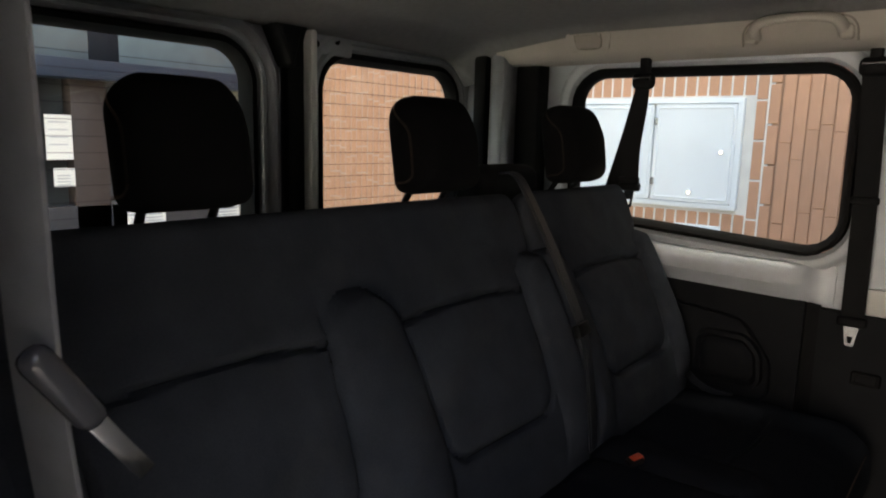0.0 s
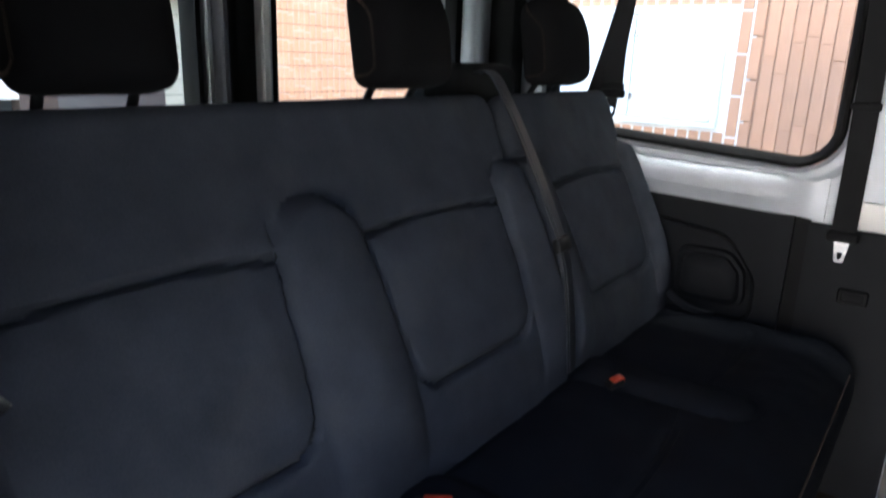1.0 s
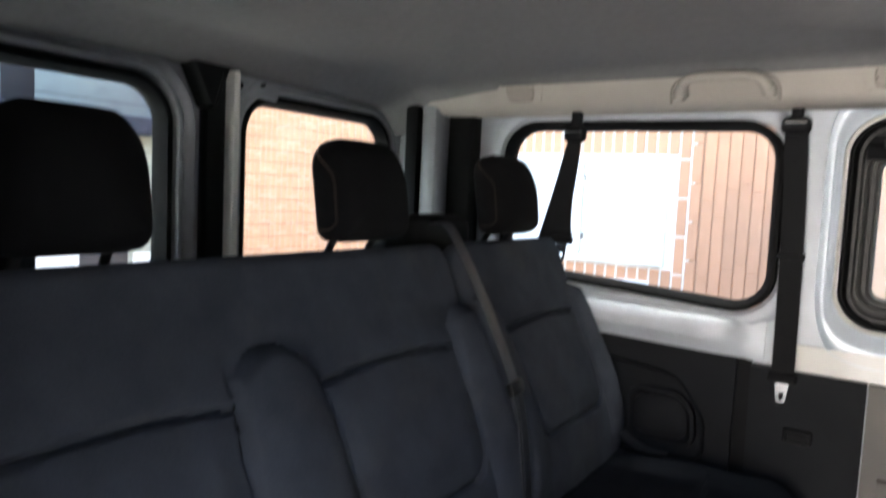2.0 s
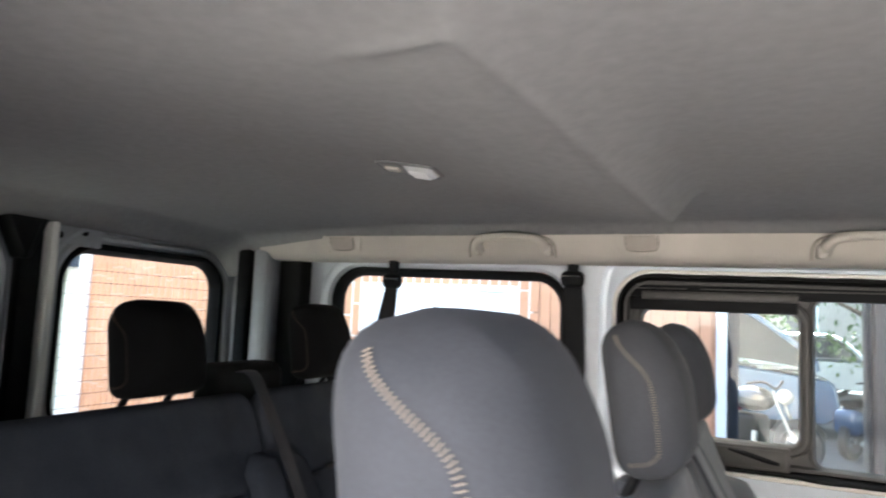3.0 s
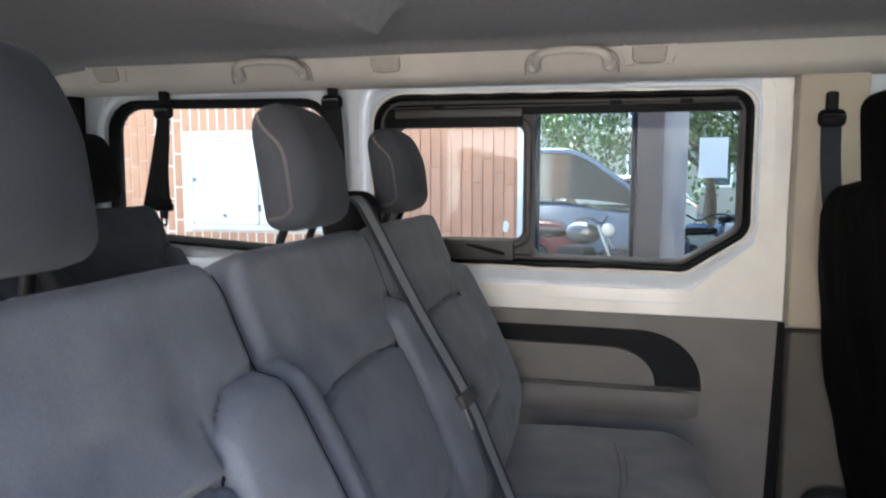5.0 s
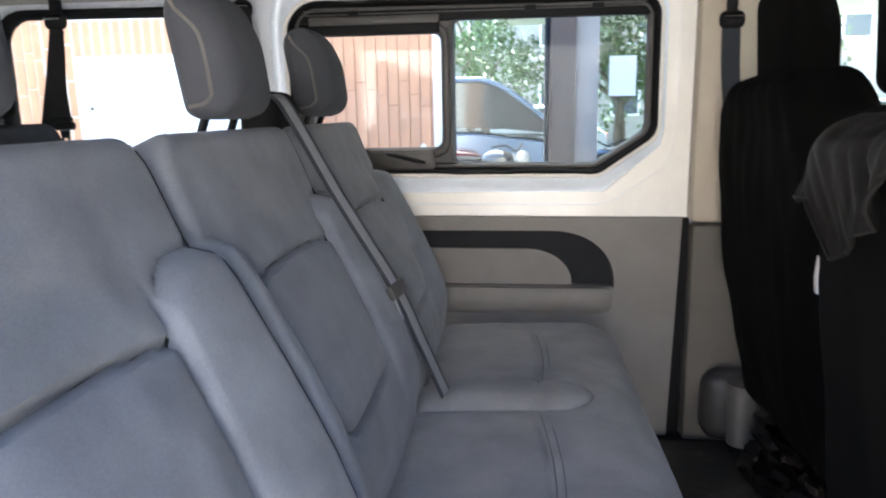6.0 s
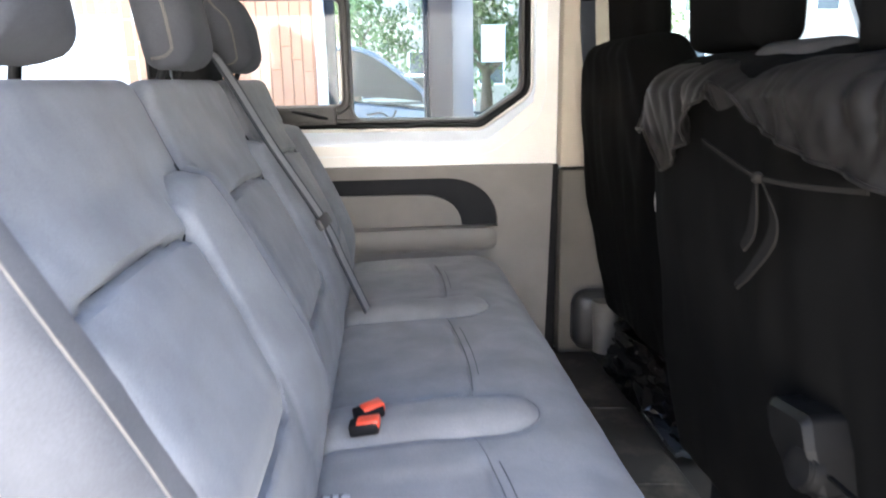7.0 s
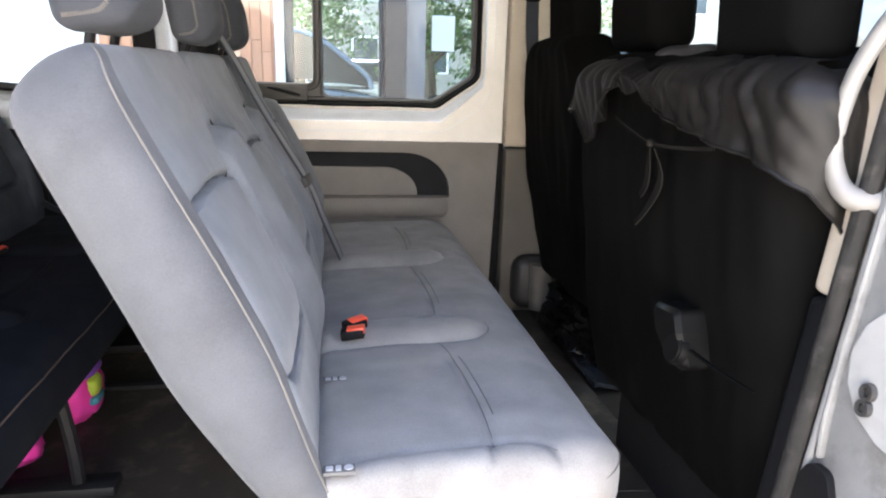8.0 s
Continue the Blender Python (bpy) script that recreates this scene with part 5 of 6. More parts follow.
# tie tapes of the covers
M_TAPE = mat("dusty_black_tape", (0.009, 0.008, 0.0068), 0.95, spec=0.1)
t = thing("cover_tie", "knotted black tape tying the seat cover", "tie", (2.36, -0.46, 0.6))
bm = bmesh.new()
strap(bm, [(2.345, -0.40, 0.784), (2.338, -0.50, 0.766), (2.335, -0.565, 0.757), (2.335, -0.65, 0.759), (2.338, -0.735, 0.767)], 0.005, (0, 0.2, 1), 0.001)
part("tape", bm, M_TAPE, t)
for tail in (((-0.560, 0.752), (-0.553, 0.715), (-0.549, 0.69), (-0.542, 0.671)), ((-0.572, 0.753), (-0.592, 0.72), (-0.590, 0.69), (-0.565, 0.65), (-0.545, 0.625))):
    bm = bmesh.new()
    strap(bm, [(2.335 + 0.006 * math.sin(k), a, b) for k, (a, b) in enumerate(tail)], [0.008, 0.028, 0.026, 0.017, 0.012][:len(tail)], (0.25, 1, 0.3), 0.001)
    part("tape_end", bm, M_TAPE, t)
bm = bmesh.new()
bmesh.ops.create_icosphere(bm, subdivisions=2, radius=0.007, matrix=Matrix.Translation((2.333, -0.565, 0.757)))
part("knot", bm, M_TAPE, t)
bm = bmesh.new()
strap(bm, [(2.505, 0.13, 0.645), (2.502, 0.128, 0.61), (2.504, 0.126, 0.582)], 0.011, (0, 1, 0), 0.001)
whole("cover_label", bm, M_PAPER, "pale cloth tag hanging from the driver seat cover", "tag")

# release lever housing on the back of the double seat
t = thing("seat_lever", "grey plastic lever housing on the seat back", "seat lever", (2.37, -0.58, 0.42))
bm = bmesh.new()
outer = rpoly([(-0.700, 0.437), (-0.67, 0.421), (-0.635, 0.424), (-0.606, 0.466), (-0.602, 0.512), (-0.676, 0.522), (-0.690, 0.49)][::-1], 0.012, 4)
shrunk = rpoly(inset([(-0.700, 0.437), (-0.67, 0.421), (-0.635, 0.424), (-0.606, 0.466), (-0.602, 0.512), (-0.676, 0.522), (-0.690, 0.49)][::-1], -0.007), 0.008, 4)
rows_l = [[bm.verts.new((x + 0.25 * max(0.0, 0.49 - q.y), q.x, q.y)) for q in o] for o, x in ((outer, 2.41), (outer, 2.353), (shrunk, 2.345))]
for A, B in zip(rows_l, rows_l[1:]):
    for k in range(len(A)):
        bm.faces.new((A[k], A[(k + 1) % len(A)], B[(k + 1) % len(A)], B[k]))
bm.faces.new(rows_l[-1])
part("housing", bm, M_LEVER, t)
bm = bmesh.new()
bmesh.ops.create_cone(bm, cap_ends=True, segments=28, radius1=0.026, radius2=0.024, depth=0.018, matrix=Matrix.Translation((2.354, -0.674, 0.461)) @ Matrix.Rotation(radians(-78), 4, "Y"))
bmesh.ops.bevel(bm, geom=[q for q in bm.edges if q.calc_face_angle(0) > 1.0], offset=0.003, segments=2, affect="EDGES")
part("knob", bm, M_LEVER, t, "round dark grey release knob")
bm = bmesh.new()
strap(bm, [(2.36, -0.705, 0.470), (2.362, -0.77, 0.470), (2.366, -0.85, 0.474)], 0.005, (1, 0, 0), 0.0015)
part("welt", bm, M_COVER, t, "black welt seam")

# ---- near the floor ----
M_CUP = mat("worn_grey_cup", (0.10, 0.091, 0.078), 0.6, 0, 0.15, 20, 0.2, 400)
M_BRACKET = mat("scuffed_dark_plastic", (0.026, 0.024, 0.022), 0.5, 0, 0.15, 14, 0.2, 400, stain=(0.06, 0.055, 0.05), stain_amount=0.5)
t = thing("pillar_bracket", "grey plastic bracket at the foot of the pillar", "bracket", (2.56, 0.70, 0.03))
bm = bmesh.new()
box(bm, (2.485, 0.665, 0.03), (2.63, 0.745, 0.225), 0.05, seg=5)
part("housing", bm, M_BRACKET, t)
bm = bmesh.new()
bmesh.ops.create_cone(bm, cap_ends=True, segments=24, radius1=0.034, radius2=0.042, depth=0.165, matrix=Matrix.Translation((2.578, 0.655, 0.122)))
part("cup", bm, M_CUP, t, "worn grey cup")
bm = bmesh.new()
bmesh.ops.create_icosphere(bm, subdivisions=5, radius=1.0)
for v in bm.verts:
    c = v.co.copy()
    k = 1 + 0.25 * noise.noise(c * 2.2) + 0.26 * abs(noise.noise(c * 4)) + 0.12 * abs(noise.noise(c * 8)) + 0.05 * abs(noise.noise(c * 17))
    v.co = Vector((2.665 + c.x * 0.12 * k, 0.36 + c.y * 0.24 * k, max(0.002, 0.10 + c.z * 0.12 * k)))
M_BAG = mat("black_bag_film", (0.0022, 0.0022, 0.0026), 0.09, 0, 0.1, 20, 0.3, 70, spec=0.14)
whole("plastic_bag", bm, M_BAG, "crumpled shiny black plastic bag on the floor", "bag")
for k, (x, y, z, c) in enumerate(((2.575, 0.44, 0.075, (0.75, 0.4, 0.05)), (2.585, 0.53, 0.06, (0.7, 0.2, 0.03)))):
    bm = bmesh.new()
    box(bm, (x - 0.006, y - 0.009, z - 0.006), (x + 0.006, y + 0.009, z + 0.006), 0.002)
    whole("wrapper", bm, mat("orange_wrapper" if k else "yellow_wrapper", c, 0.3), "small bright scrap among the clutter on the floor", "scrap")

bm = bmesh.new()
prev = None
for u in np.linspace(0, 1, 16):
    row = [bm.verts.new((2.555 + 0.11 * w, 0.06 + 0.22 * u, 0.034 + 0.012 * abs(noise.noise(Vector((u * 5, w * 4, 2)))) - 0.02 * w)) for w in np.linspace(0, 1, 8)]
    if prev:
        for k in range(7):
            bm.faces.new((prev[k], row[k], row[k + 1], prev[k + 1]))
    prev = row
ext = bmesh.ops.extrude_face_region(bm, geom=bm.faces[:])
for v in ext["geom"]:
    if isinstance(v, bmesh.types.BMVert):
        v.co.z -= 0.012
whole("plastic_sheet", bm, mat("grey_plastic_film", (0.05, 0.055, 0.06), 0.25, 0, 0.2, 20, 0.3, 60), "crumpled grey plastic sheet on the floor", "plastic sheet")
# raised rubber mat along the foot of the bench
bm = bmesh.new()
box(bm, (2.20, -0.88, 0.0), (2.55, 0.70, 0.022), 0.010, seg=3)
for y in (-0.42, -0.05, 0.3):
    tube(bm, [(2.22, y, 0.0215), (2.38, y + 0.02, 0.0225), (2.54, y + 0.01, 0.0205)], 0.003, 6, 4)
whole("floor_mat", bm, M_FLOOR, "worn dark rubber mat before the bench", "floor mat")

# coloured bag under the third row
t = thing("colourful_bag", "pink patterned bag under the third-row bench", "bag", (1.22, 0.0, 0.0))
M_PINK = mat("pink_cloth", (0.75, 0.04, 0.35), 0.7)
bm = bmesh.new()
bmesh.ops.create_icosphere(bm, subdivisions=4, radius=1.0)
for v in bm.verts:
    c = v.co.copy()
    k = 1 + 0.12 * noise.noise(c * 2.5) + 0.06 * noise.noise(c * 7)
    v.co = Vector((1.225 + c.x * 0.055 * k, 0.10 + c.y * 0.085 * k, max(0.0, 0.065 + (abs(c.z) ** 0.7 * (1 if c.z > 0 else -1)) * 0.068 * k)))
body = part("body", bm, M_PINK, t)
bm = bmesh.new()
bmesh.ops.create_icosphere(bm, subdivisions=3, radius=1.0)
for v in bm.verts:
    c = v.co.copy()
    k = 1 + 0.2 * noise.noise(c * 3)
    v.co = Vector((1.165 + c.x * 0.05 * k, -0.10 + c.y * 0.06 * k, max(0.0, 0.032 + c.z * 0.034 * k)))
part("flap", bm, M_PINK, t, "pink cloth flap on the floor")
for k, (x, y, z, sx, sy, sz, col) in enumerate(((1.262, 0.09, 0.088, 0.022, 0.035, 0.024, (0.38, 0.5, 0.05)), (1.272, 0.085, 0.058, 0.014, 0.034, 0.012, (0.06, 0.3, 0.36)), (1.235, 0.10, 0.128, 0.045, 0.06, 0.014, (0.2, 0.06, 0.4)))):
    bm = bmesh.new()
    bmesh.ops.create_icosphere(bm, subdivisions=3, radius=1.0)
    for v in bm.verts:
        c = v.co
        v.co = Vector((x + c.x * sx, y + (abs(c.y) ** 0.5 * (1 if c.y > 0 else -1)) * sy, z + (abs(c.z) ** 0.5 * (1 if c.z > 0 else -1)) * sz))
    part("patch", bm, mat("bag_patch_%s" % "abc"[k], col, 0.7), body, "coloured cloth patch")
bm = bmesh.new()
for y in (-0.52, 0.25):
    box(bm, (0.35, y - 0.02, 0.0), (2.3, y + 0.02, 0.012), 0.004)
whole("trim_floor_rail", bm, M_STEEL, "black steel seat rails along the floor", "floor rail", kind="structure")

# ---- door pillar beside the open sliding door ----
M_JAMB = mat("dusty_silver_paint", (0.19, 0.188, 0.182), 0.5, 0.25, 0.15, 14, 0.1, 300, stain=(0.075, 0.068, 0.058), stain_size=11, stain_amount=0.75)
M_SEAL = mat("dusty_rubber_seal", (0.02, 0.0185, 0.017), 0.8, 0, 0.3, 30, 0.2, 200, stain=(0.09, 0.083, 0.072), stain_size=25, stain_amount=0.4, spec=0.12)
M_PLATE = mat("pale_plate_paint", (0.30, 0.295, 0.28), 0.5, 0, 0.06, 15, stain=(0.2, 0.19, 0.17), stain_size=20, stain_amount=0.4)
M_BRASS = mat("pale_brass", (0.6, 0.5, 0.3), 0.35, 0.9)
M_HANDLE = mat("off_white_plastic", (0.16, 0.152, 0.138), 0.5, 0, 0.05, 15)
bm = bmesh.new()
box(bm, (2.412, -1.06, -0.1), (2.60, -0.921, 1.25), 0.006)
jamb = tagged(part("pillar_door_right", bm, M_JAMB), "worn silver door pillar beside the open sliding door", "door pillar", kind="structure")
bm = bmesh.new()
box(bm, (2.402, -0.91, 0.615), (2.58, -0.868, 1.24), 0.012, seg=3)
part("upper_trim", bm, M_BEIGE, jamb, "beige plastic pillar trim")
bm = bmesh.new()
box(bm, (2.404, -0.91, 0.0), (2.58, -0.866, 0.612), 0.012, seg=3)
part("lower_trim", bm, M_BLACK, jamb, "charcoal lower pillar trim")
bm = bmesh.new()
tube(bm, [(2.404, -0.914, -0.05), (2.40, -0.917, 0.3), (2.40, -0.917, 0.7), (2.404, -0.914, 1.22)], 0.011, 10, 30)
for v in bm.verts:
    v.co += Vector((0.0016, 0.0016, 0)) * noise.noise(v.co * 38)
part("door_seal", bm, M_SEAL, jamb, "scuffed black rubber door seal")
# folded steel edges beside the seal
bm = bmesh.new()
tube(bm, [(2.409, -0.930, -0.08), (2.408, -0.932, 0.4), (2.408, -0.934, 0.8), (2.409, -0.932, 1.22)], 0.0045, 8, 6)
tube(bm, [(2.411, -0.945, 0.44), (2.4085, -0.940, 0.52), (2.4085, -0.941, 0.8), (2.409, -0.944, 1.22)], 0.0065, 8, 6, flat=0.6)
part("steel_fold", bm, M_JAMB, jamb, "folded steel edge")
bm = bmesh.new()
plate(bm, rpoly([(-1.058, 0.488), (-1.01, 0.494), (-0.976, 0.51), (-0.954, 0.538), (-0.948, 0.572), (-0.957, 0.605), (-0.988, 0.64), (-1.058, 0.66)], 0.012, 4), YZ(2.4075), 0.0, 0.01)
part("painted_plate", bm, M_PLATE, jamb, "pale painted striker plate")
for z in (0.541, 0.523):
    bm = bmesh.new()
    ring(bm, rect(-0.996, z - 0.010, -0.976, z + 0.010), 0.0095, [(0, 0.0), (0.001, -0.006), (0.0045, -0.006), (0.0055, 0.0)], YZ(2.4075))
    bmesh.ops.create_cone(bm, cap_ends=True, segments=14, radius1=0.0035, radius2=0.003, depth=0.006, matrix=Matrix.Translation((2.4065, -0.986, z)) @ Matrix.Rotation(radians(90), 4, "Y"))
    part("striker", bm, M_BRACKET, jamb, "worn dark ring of the striker")
bm = bmesh.new()
oval = rpoly([(-0.985, 0.335), (-0.925, 0.335), (-0.925, 0.40), (-0.94, 0.432), (-0.968, 0.432), (-0.985, 0.40)], 0.014, 4)
plate(bm, oval, YZ(2.402), 0.0, 0.02)
lt = part("lock", bm, M_BLACK, jamb, "black door lock plate")
bm = bmesh.new()
plate(bm, rpoly([(-0.978, 0.34), (-0.934, 0.34), (-0.934, 0.392), (-0.945, 0.421), (-0.965, 0.421), (-0.978, 0.392)], 0.01, 4), YZ(2.399), 0.0, 0.004)
part("lock_face", bm, M_RUBBER, lt, "raised black face of the lock")
for y in (-0.968, -0.950):
    bm = bmesh.new()
    box(bm, (2.3955, y, 0.401), (2.4, y + 0.012, 0.409), 0.001)
    part("contact", bm, M_BRASS, lt, "pale brass contact")
for ob in [jamb] + list(jamb.children):
    for v in ob.data.vertices:
        v.co.x += 0.11 * (v.co.z - 0.6)
t = thing("grab_handle", "white plastic grab handle on the door pillar", "grab handle", (2.45, -0.85, 0.72))
bm = bmesh.new()
tube(bm, [(2.445, -0.945, 0.965), (2.410, -0.926, 0.935), (2.391, -0.900, 0.87), (2.386, -0.890, 0.80), (2.390, -0.896, 0.757), (2.402, -0.912, 0.735), (2.435, -0.925, 0.733)], [0.012, 0.011, 0.0095, 0.0095, 0.011, 0.013, 0.013], 12, 6)
part("bar", bm, M_HANDLE, t)

# ---- the cab ahead ----
bm = bmesh.new()
box(bm, (3.45, -0.88, 0.35), (4.0, 0.80, 0.80), 0.08, seg=4)
box(bm, (3.42, 0.1, 0.72), (3.6, 0.62, 0.88), 0.05, seg=3)
whole("dashboard", bm, M_DARKTRIM, "charcoal plastic dashboard", "dashboard", kind="structure")
bm = bmesh.new()
for y in (-0.86, 0.78):
    tube(bm, [(3.30, y, 1.26), (3.65, y * 1.0, 1.05), (4.05, y * 1.01, 0.76)], 0.045, 10, 4)
whole("pillar_windscreen", bm, M_BEIGE, "beige trimmed windscreen pillars", "pillar", kind="structure")
bm = bmesh.new()
vs = [bm.verts.new(p) for p in ((3.33, -0.86, 1.27), (3.33, 0.78, 1.27), (4.05, 0.80, 0.78), (4.05, -0.88, 0.78))]
bm.faces.new(vs)
ext = bmesh.ops.extrude_face_region(bm, geom=bm.faces[:])
for v in ext["geom"]:
    if isinstance(v, bmesh.types.BMVert):
        v.co.x += 0.005
whole("windscreen", bm, M_GLASS, "clear windscreen", "windscreen", kind="structure", smooth=False).visible_shadow = False
bm = bmesh.new()
box(bm, (4.02, -0.95, -0.06), (4.1, 0.85, 0.78), 0.0)
whole("wall_front", bm, M_DARKTRIM, "closed front of the cab", "van front", kind="structure")
for k, (y0, y1) in enumerate(((0.76, 0.797), (-0.897, -0.86))):
    bm = bmesh.new()
    box(bm, (2.97 if k == 0 else 2.63, y0, 0.05), (3.95, y1, 0.70), 0.015)
    whole("trim_front_door", bm, M_DARKTRIM, "charcoal front door trim", "door trim", kind="structure")
    bm = bmesh.new()
    plate(bm, rpoly(inset(WF, -0.005), 0.05), XZ(0.82 if k == 0 else -0.93), 0.0, 0.004)
    whole("window_front_%d" % (k + 1), bm, M_GLASS, "clear front door glass", "window", kind="structure", smooth=False).visible_shadow = False
    bm = bmesh.new()
    ring(bm, WF, 0.05, [(-0.03, 0.0), (-0.025, -0.012), (0.004, -0.01), (0.004, 0.02), (-0.03, 0.02)] if k == 0 else [(-0.03, 0.0), (-0.025, 0.012), (0.004, 0.01), (0.004, -0.02), (-0.03, -0.02)], XZ(0.80 if k == 0 else -0.90))
    whole("trim_window_front", bm, M_RUBBER, "black front window seal", "window seal", kind="structure")


# ---- outside ----
GROUND = -0.52
M_ASPHALT = mat("concrete_street", (0.085, 0.087, 0.09), 0.9, 0, 0.2, 2.0, 0.6, 120, stain=(0.06, 0.061, 0.063), stain_size=0.6)
M_PAVE = mat("pavement", (0.34, 0.34, 0.33), 0.85, 0, 0.12, 3.0, 0.4, 90, stain=(0.24, 0.24, 0.23), stain_size=1.2)
M_MORTAR = mat("pale_mortar", (0.78, 0.72, 0.64), 0.9, 0, 0.1, 12, 0.4, 120)
M_PANEL = mat("cream_panel", (0.33, 0.32, 0.26), 0.7, 0, 0.06, 3)
M_FRAME = mat("dark_window_frame", (0.012, 0.014, 0.02), 0.6, 0.0, spec=0.25)
M_COLUMN = mat("brownish_plaster", (0.135, 0.09, 0.068), 0.8, 0, 0.08, 4, 0.2, 60, stain=(0.11, 0.095, 0.09))
M_PILASTER = mat("whitish_plaster", (0.40, 0.33, 0.28), 0.8, 0, 0.08, 4, 0.2, 60, stain=(0.3, 0.27, 0.26))
M_FLAT = mat("pale_plaster", (0.6, 0.56, 0.48), 0.85, 0, 0.06, 1.0)
M_GREYFLAT = mat("grey_plaster", (0.36, 0.35, 0.33), 0.85, 0, 0.08, 1.0)
M_GREYPAVE = mat("grey_paving", (0.33, 0.327, 0.318), 0.85, 0, 0.12, 3.0, 0.4, 90)
M_TYRE = mat("tyre_rubber", (0.02, 0.02, 0.021), 0.8, 0, 0.1, 30)
M_LEAF = mat("leaves", (0.07, 0.12, 0.03), 0.6, 0, 0.45, 6)
M_BARK = mat("bark", (0.12, 0.09, 0.065), 0.9, 0, 0.3, 10, 0.6, 40)


def brick_material():
    m = mat("terracotta_brick", (0.6, 0.31, 0.18), 0.85, 0, 0.08, 10, 0.4, 150, stain=(0.7, 0.45, 0.31), stain_size=3, stain_amount=0.45)
    nt = m.node_tree
    info, hsv = nt.nodes.new("ShaderNodeObjectInfo"), nt.nodes.new("ShaderNodeHueSaturation")
    mul = nt.nodes.new("ShaderNodeMath")
    mul.operation = "MULTIPLY_ADD"
    mul.inputs[1].default_value, mul.inputs[2].default_value = 0.12, 0.94
    nt.links.new(info.outputs["Random"], mul.inputs[0])
    nt.links.new(mul.outputs[0], hsv.inputs["Value"])
    b = nt.nodes["Principled BSDF"]
    src = b.inputs["Base Color"].links[0].from_socket
    nt.links.new(src, hsv.inputs["Color"])
    nt.links.new(hsv.outputs[0], b.inputs["Base Color"])
    return m


M_BRICK = brick_material()
bm = bmesh.new()
box(bm, (-400, -400, GROUND - 0.2), (400, 400, GROUND))
whole("ground", bm, M_ASPHALT, "grey asphalt street", "ground", kind="structure", smooth=False)
bm = bmesh.new()
box(bm, (-3.0, 1.7, GROUND), (1.6, 2.8, GROUND + 0.12), 0.01)
box(bm, (1.6, 1.7, GROUND), (12, 6.0, GROUND + 0.12), 0.01)
whole("pavement", bm, M_PAVE, "pale paving along the building", "pavement", kind="structure")
# unseen slab, added to bounce sunlight through the door onto the headliner
bm = bmesh.new()
box(bm, (-8, -9.0, GROUND), (12, -1.15, GROUND + 0.1), 0.01)
whole("pavement_door_side", bm, M_GREYPAVE, "unseen grey paving added to bounce sunlight in at the open door", "pavement", kind="structure")
WALL_Y = 2.80
# the wall's unseen upper part is raised to 6.5 m to block the sun
bm = bmesh.new()
box(bm, (-0.75, WALL_Y - 0.0005, GROUND), (0.585, WALL_Y + 0.3, 6.5))
brick_wall = tagged(part("wall_brick", bm, M_MORTAR, smooth=False), "terracotta wall of upright bricks with pale joints", "brick wall", kind="structure")

bm = bmesh.new()
box(bm, (-3.2, WALL_Y + 0.003, GROUND), (-0.75, WALL_Y + 0.3, 6.5))
part("pinkish_joints", bm, mat("pinkish_mortar", (0.6, 0.43, 0.33), 0.9, 0, 0.1, 12, 0.4, 120), brick_wall, "pinkish joints between the bricks", smooth=False)
bm = bmesh.new()
box(bm, (0.585, WALL_Y + 0.006, GROUND), (1.55, WALL_Y + 0.3, 6.5))
part("brown_joints", bm, mat("brown_mortar", (0.42, 0.25, 0.16), 0.9, 0, 0.1, 12, 0.4, 120), brick_wall, "brown joints between the bricks", smooth=False)

bm = bmesh.new()
plate(bm, rpoly([(1.468, 0.664), (1.492, 0.658), (1.505, 0.70), (1.488, 0.728), (1.470, 0.712)], 0.008, 3), XZ(WALL_Y), -0.0065, -0.004)
whole("paint_fleck", bm, M_WHITE, "small white fleck of paint on the bricks", "paint fleck")

# electric cabinet in the brick wall
t = thing("meter_cabinet", "white painted steel cabinet with two doors in the brick wall", "wall cabinet", (-0.015, WALL_Y, 0.66))
bm = bmesh.new()
ring(bm, rect(-0.49, 0.645, 0.455, 1.235), 0.008, [(0, 0.03), (0.002, -0.03), (0.028, -0.034), (0.03, 0.0), (0.03, 0.03)], XZ(WALL_Y))
part("frame", bm, M_WHITE, t)
for a, b, hinge, lock in ((-0.458, -0.022, -0.02, -0.40), (-0.014, 0.424, -0.01, 0.40)):
    bm = bmesh.new()
    plate(bm, rpoly(rect(a, 0.677, b, 1.203), 0.02), XZ(WALL_Y), -0.03, -0.01)
    ring(bm, rect(a + 0.012, 0.690, b - 0.012, 1.190), 0.02, [(0, -0.03), (0.003, -0.035), (0.009, -0.035), (0.012, -0.03)], XZ(WALL_Y))
    d = part("door", bm, M_WHITE, t)
    for z in (0.78, 1.11):
        bm = bmesh.new()
        tube(bm, [(hinge + 0.01, WALL_Y - 0.036, z - 0.02), (hinge + 0.01, WALL_Y - 0.036, z + 0.02)], 0.007, 8, 1)
        part("hinge", bm, M_CHROME, d)
    bm = bmesh.new()
    bmesh.ops.create_cone(bm, cap_ends=True, segments=16, radius1=0.013, radius2=0.012, depth=0.012, matrix=Matrix.Translation((lock - 0.04, WALL_Y - 0.036, 0.95)) @ Matrix.Rotation(radians(90), 4, "X"))
    part("lock", bm, M_CHROME, d, "grey round lock")
    bm = bmesh.new()
    bmesh.ops.create_cone(bm, cap_ends=True, segments=16, radius1=0.016, radius2=0.014, depth=0.012, matrix=Matrix.Translation(((a + b) / 2, WALL_Y - 0.036, 0.73)) @ Matrix.Rotation(radians(90), 4, "X"))
    part("vent", bm, M_CHROME, d, "grey round vent")
bm = bmesh.new()
box(bm, (0.13, WALL_Y - 0.03, 0.42), (0.385, WALL_Y + 0.02, 0.555), 0.006)
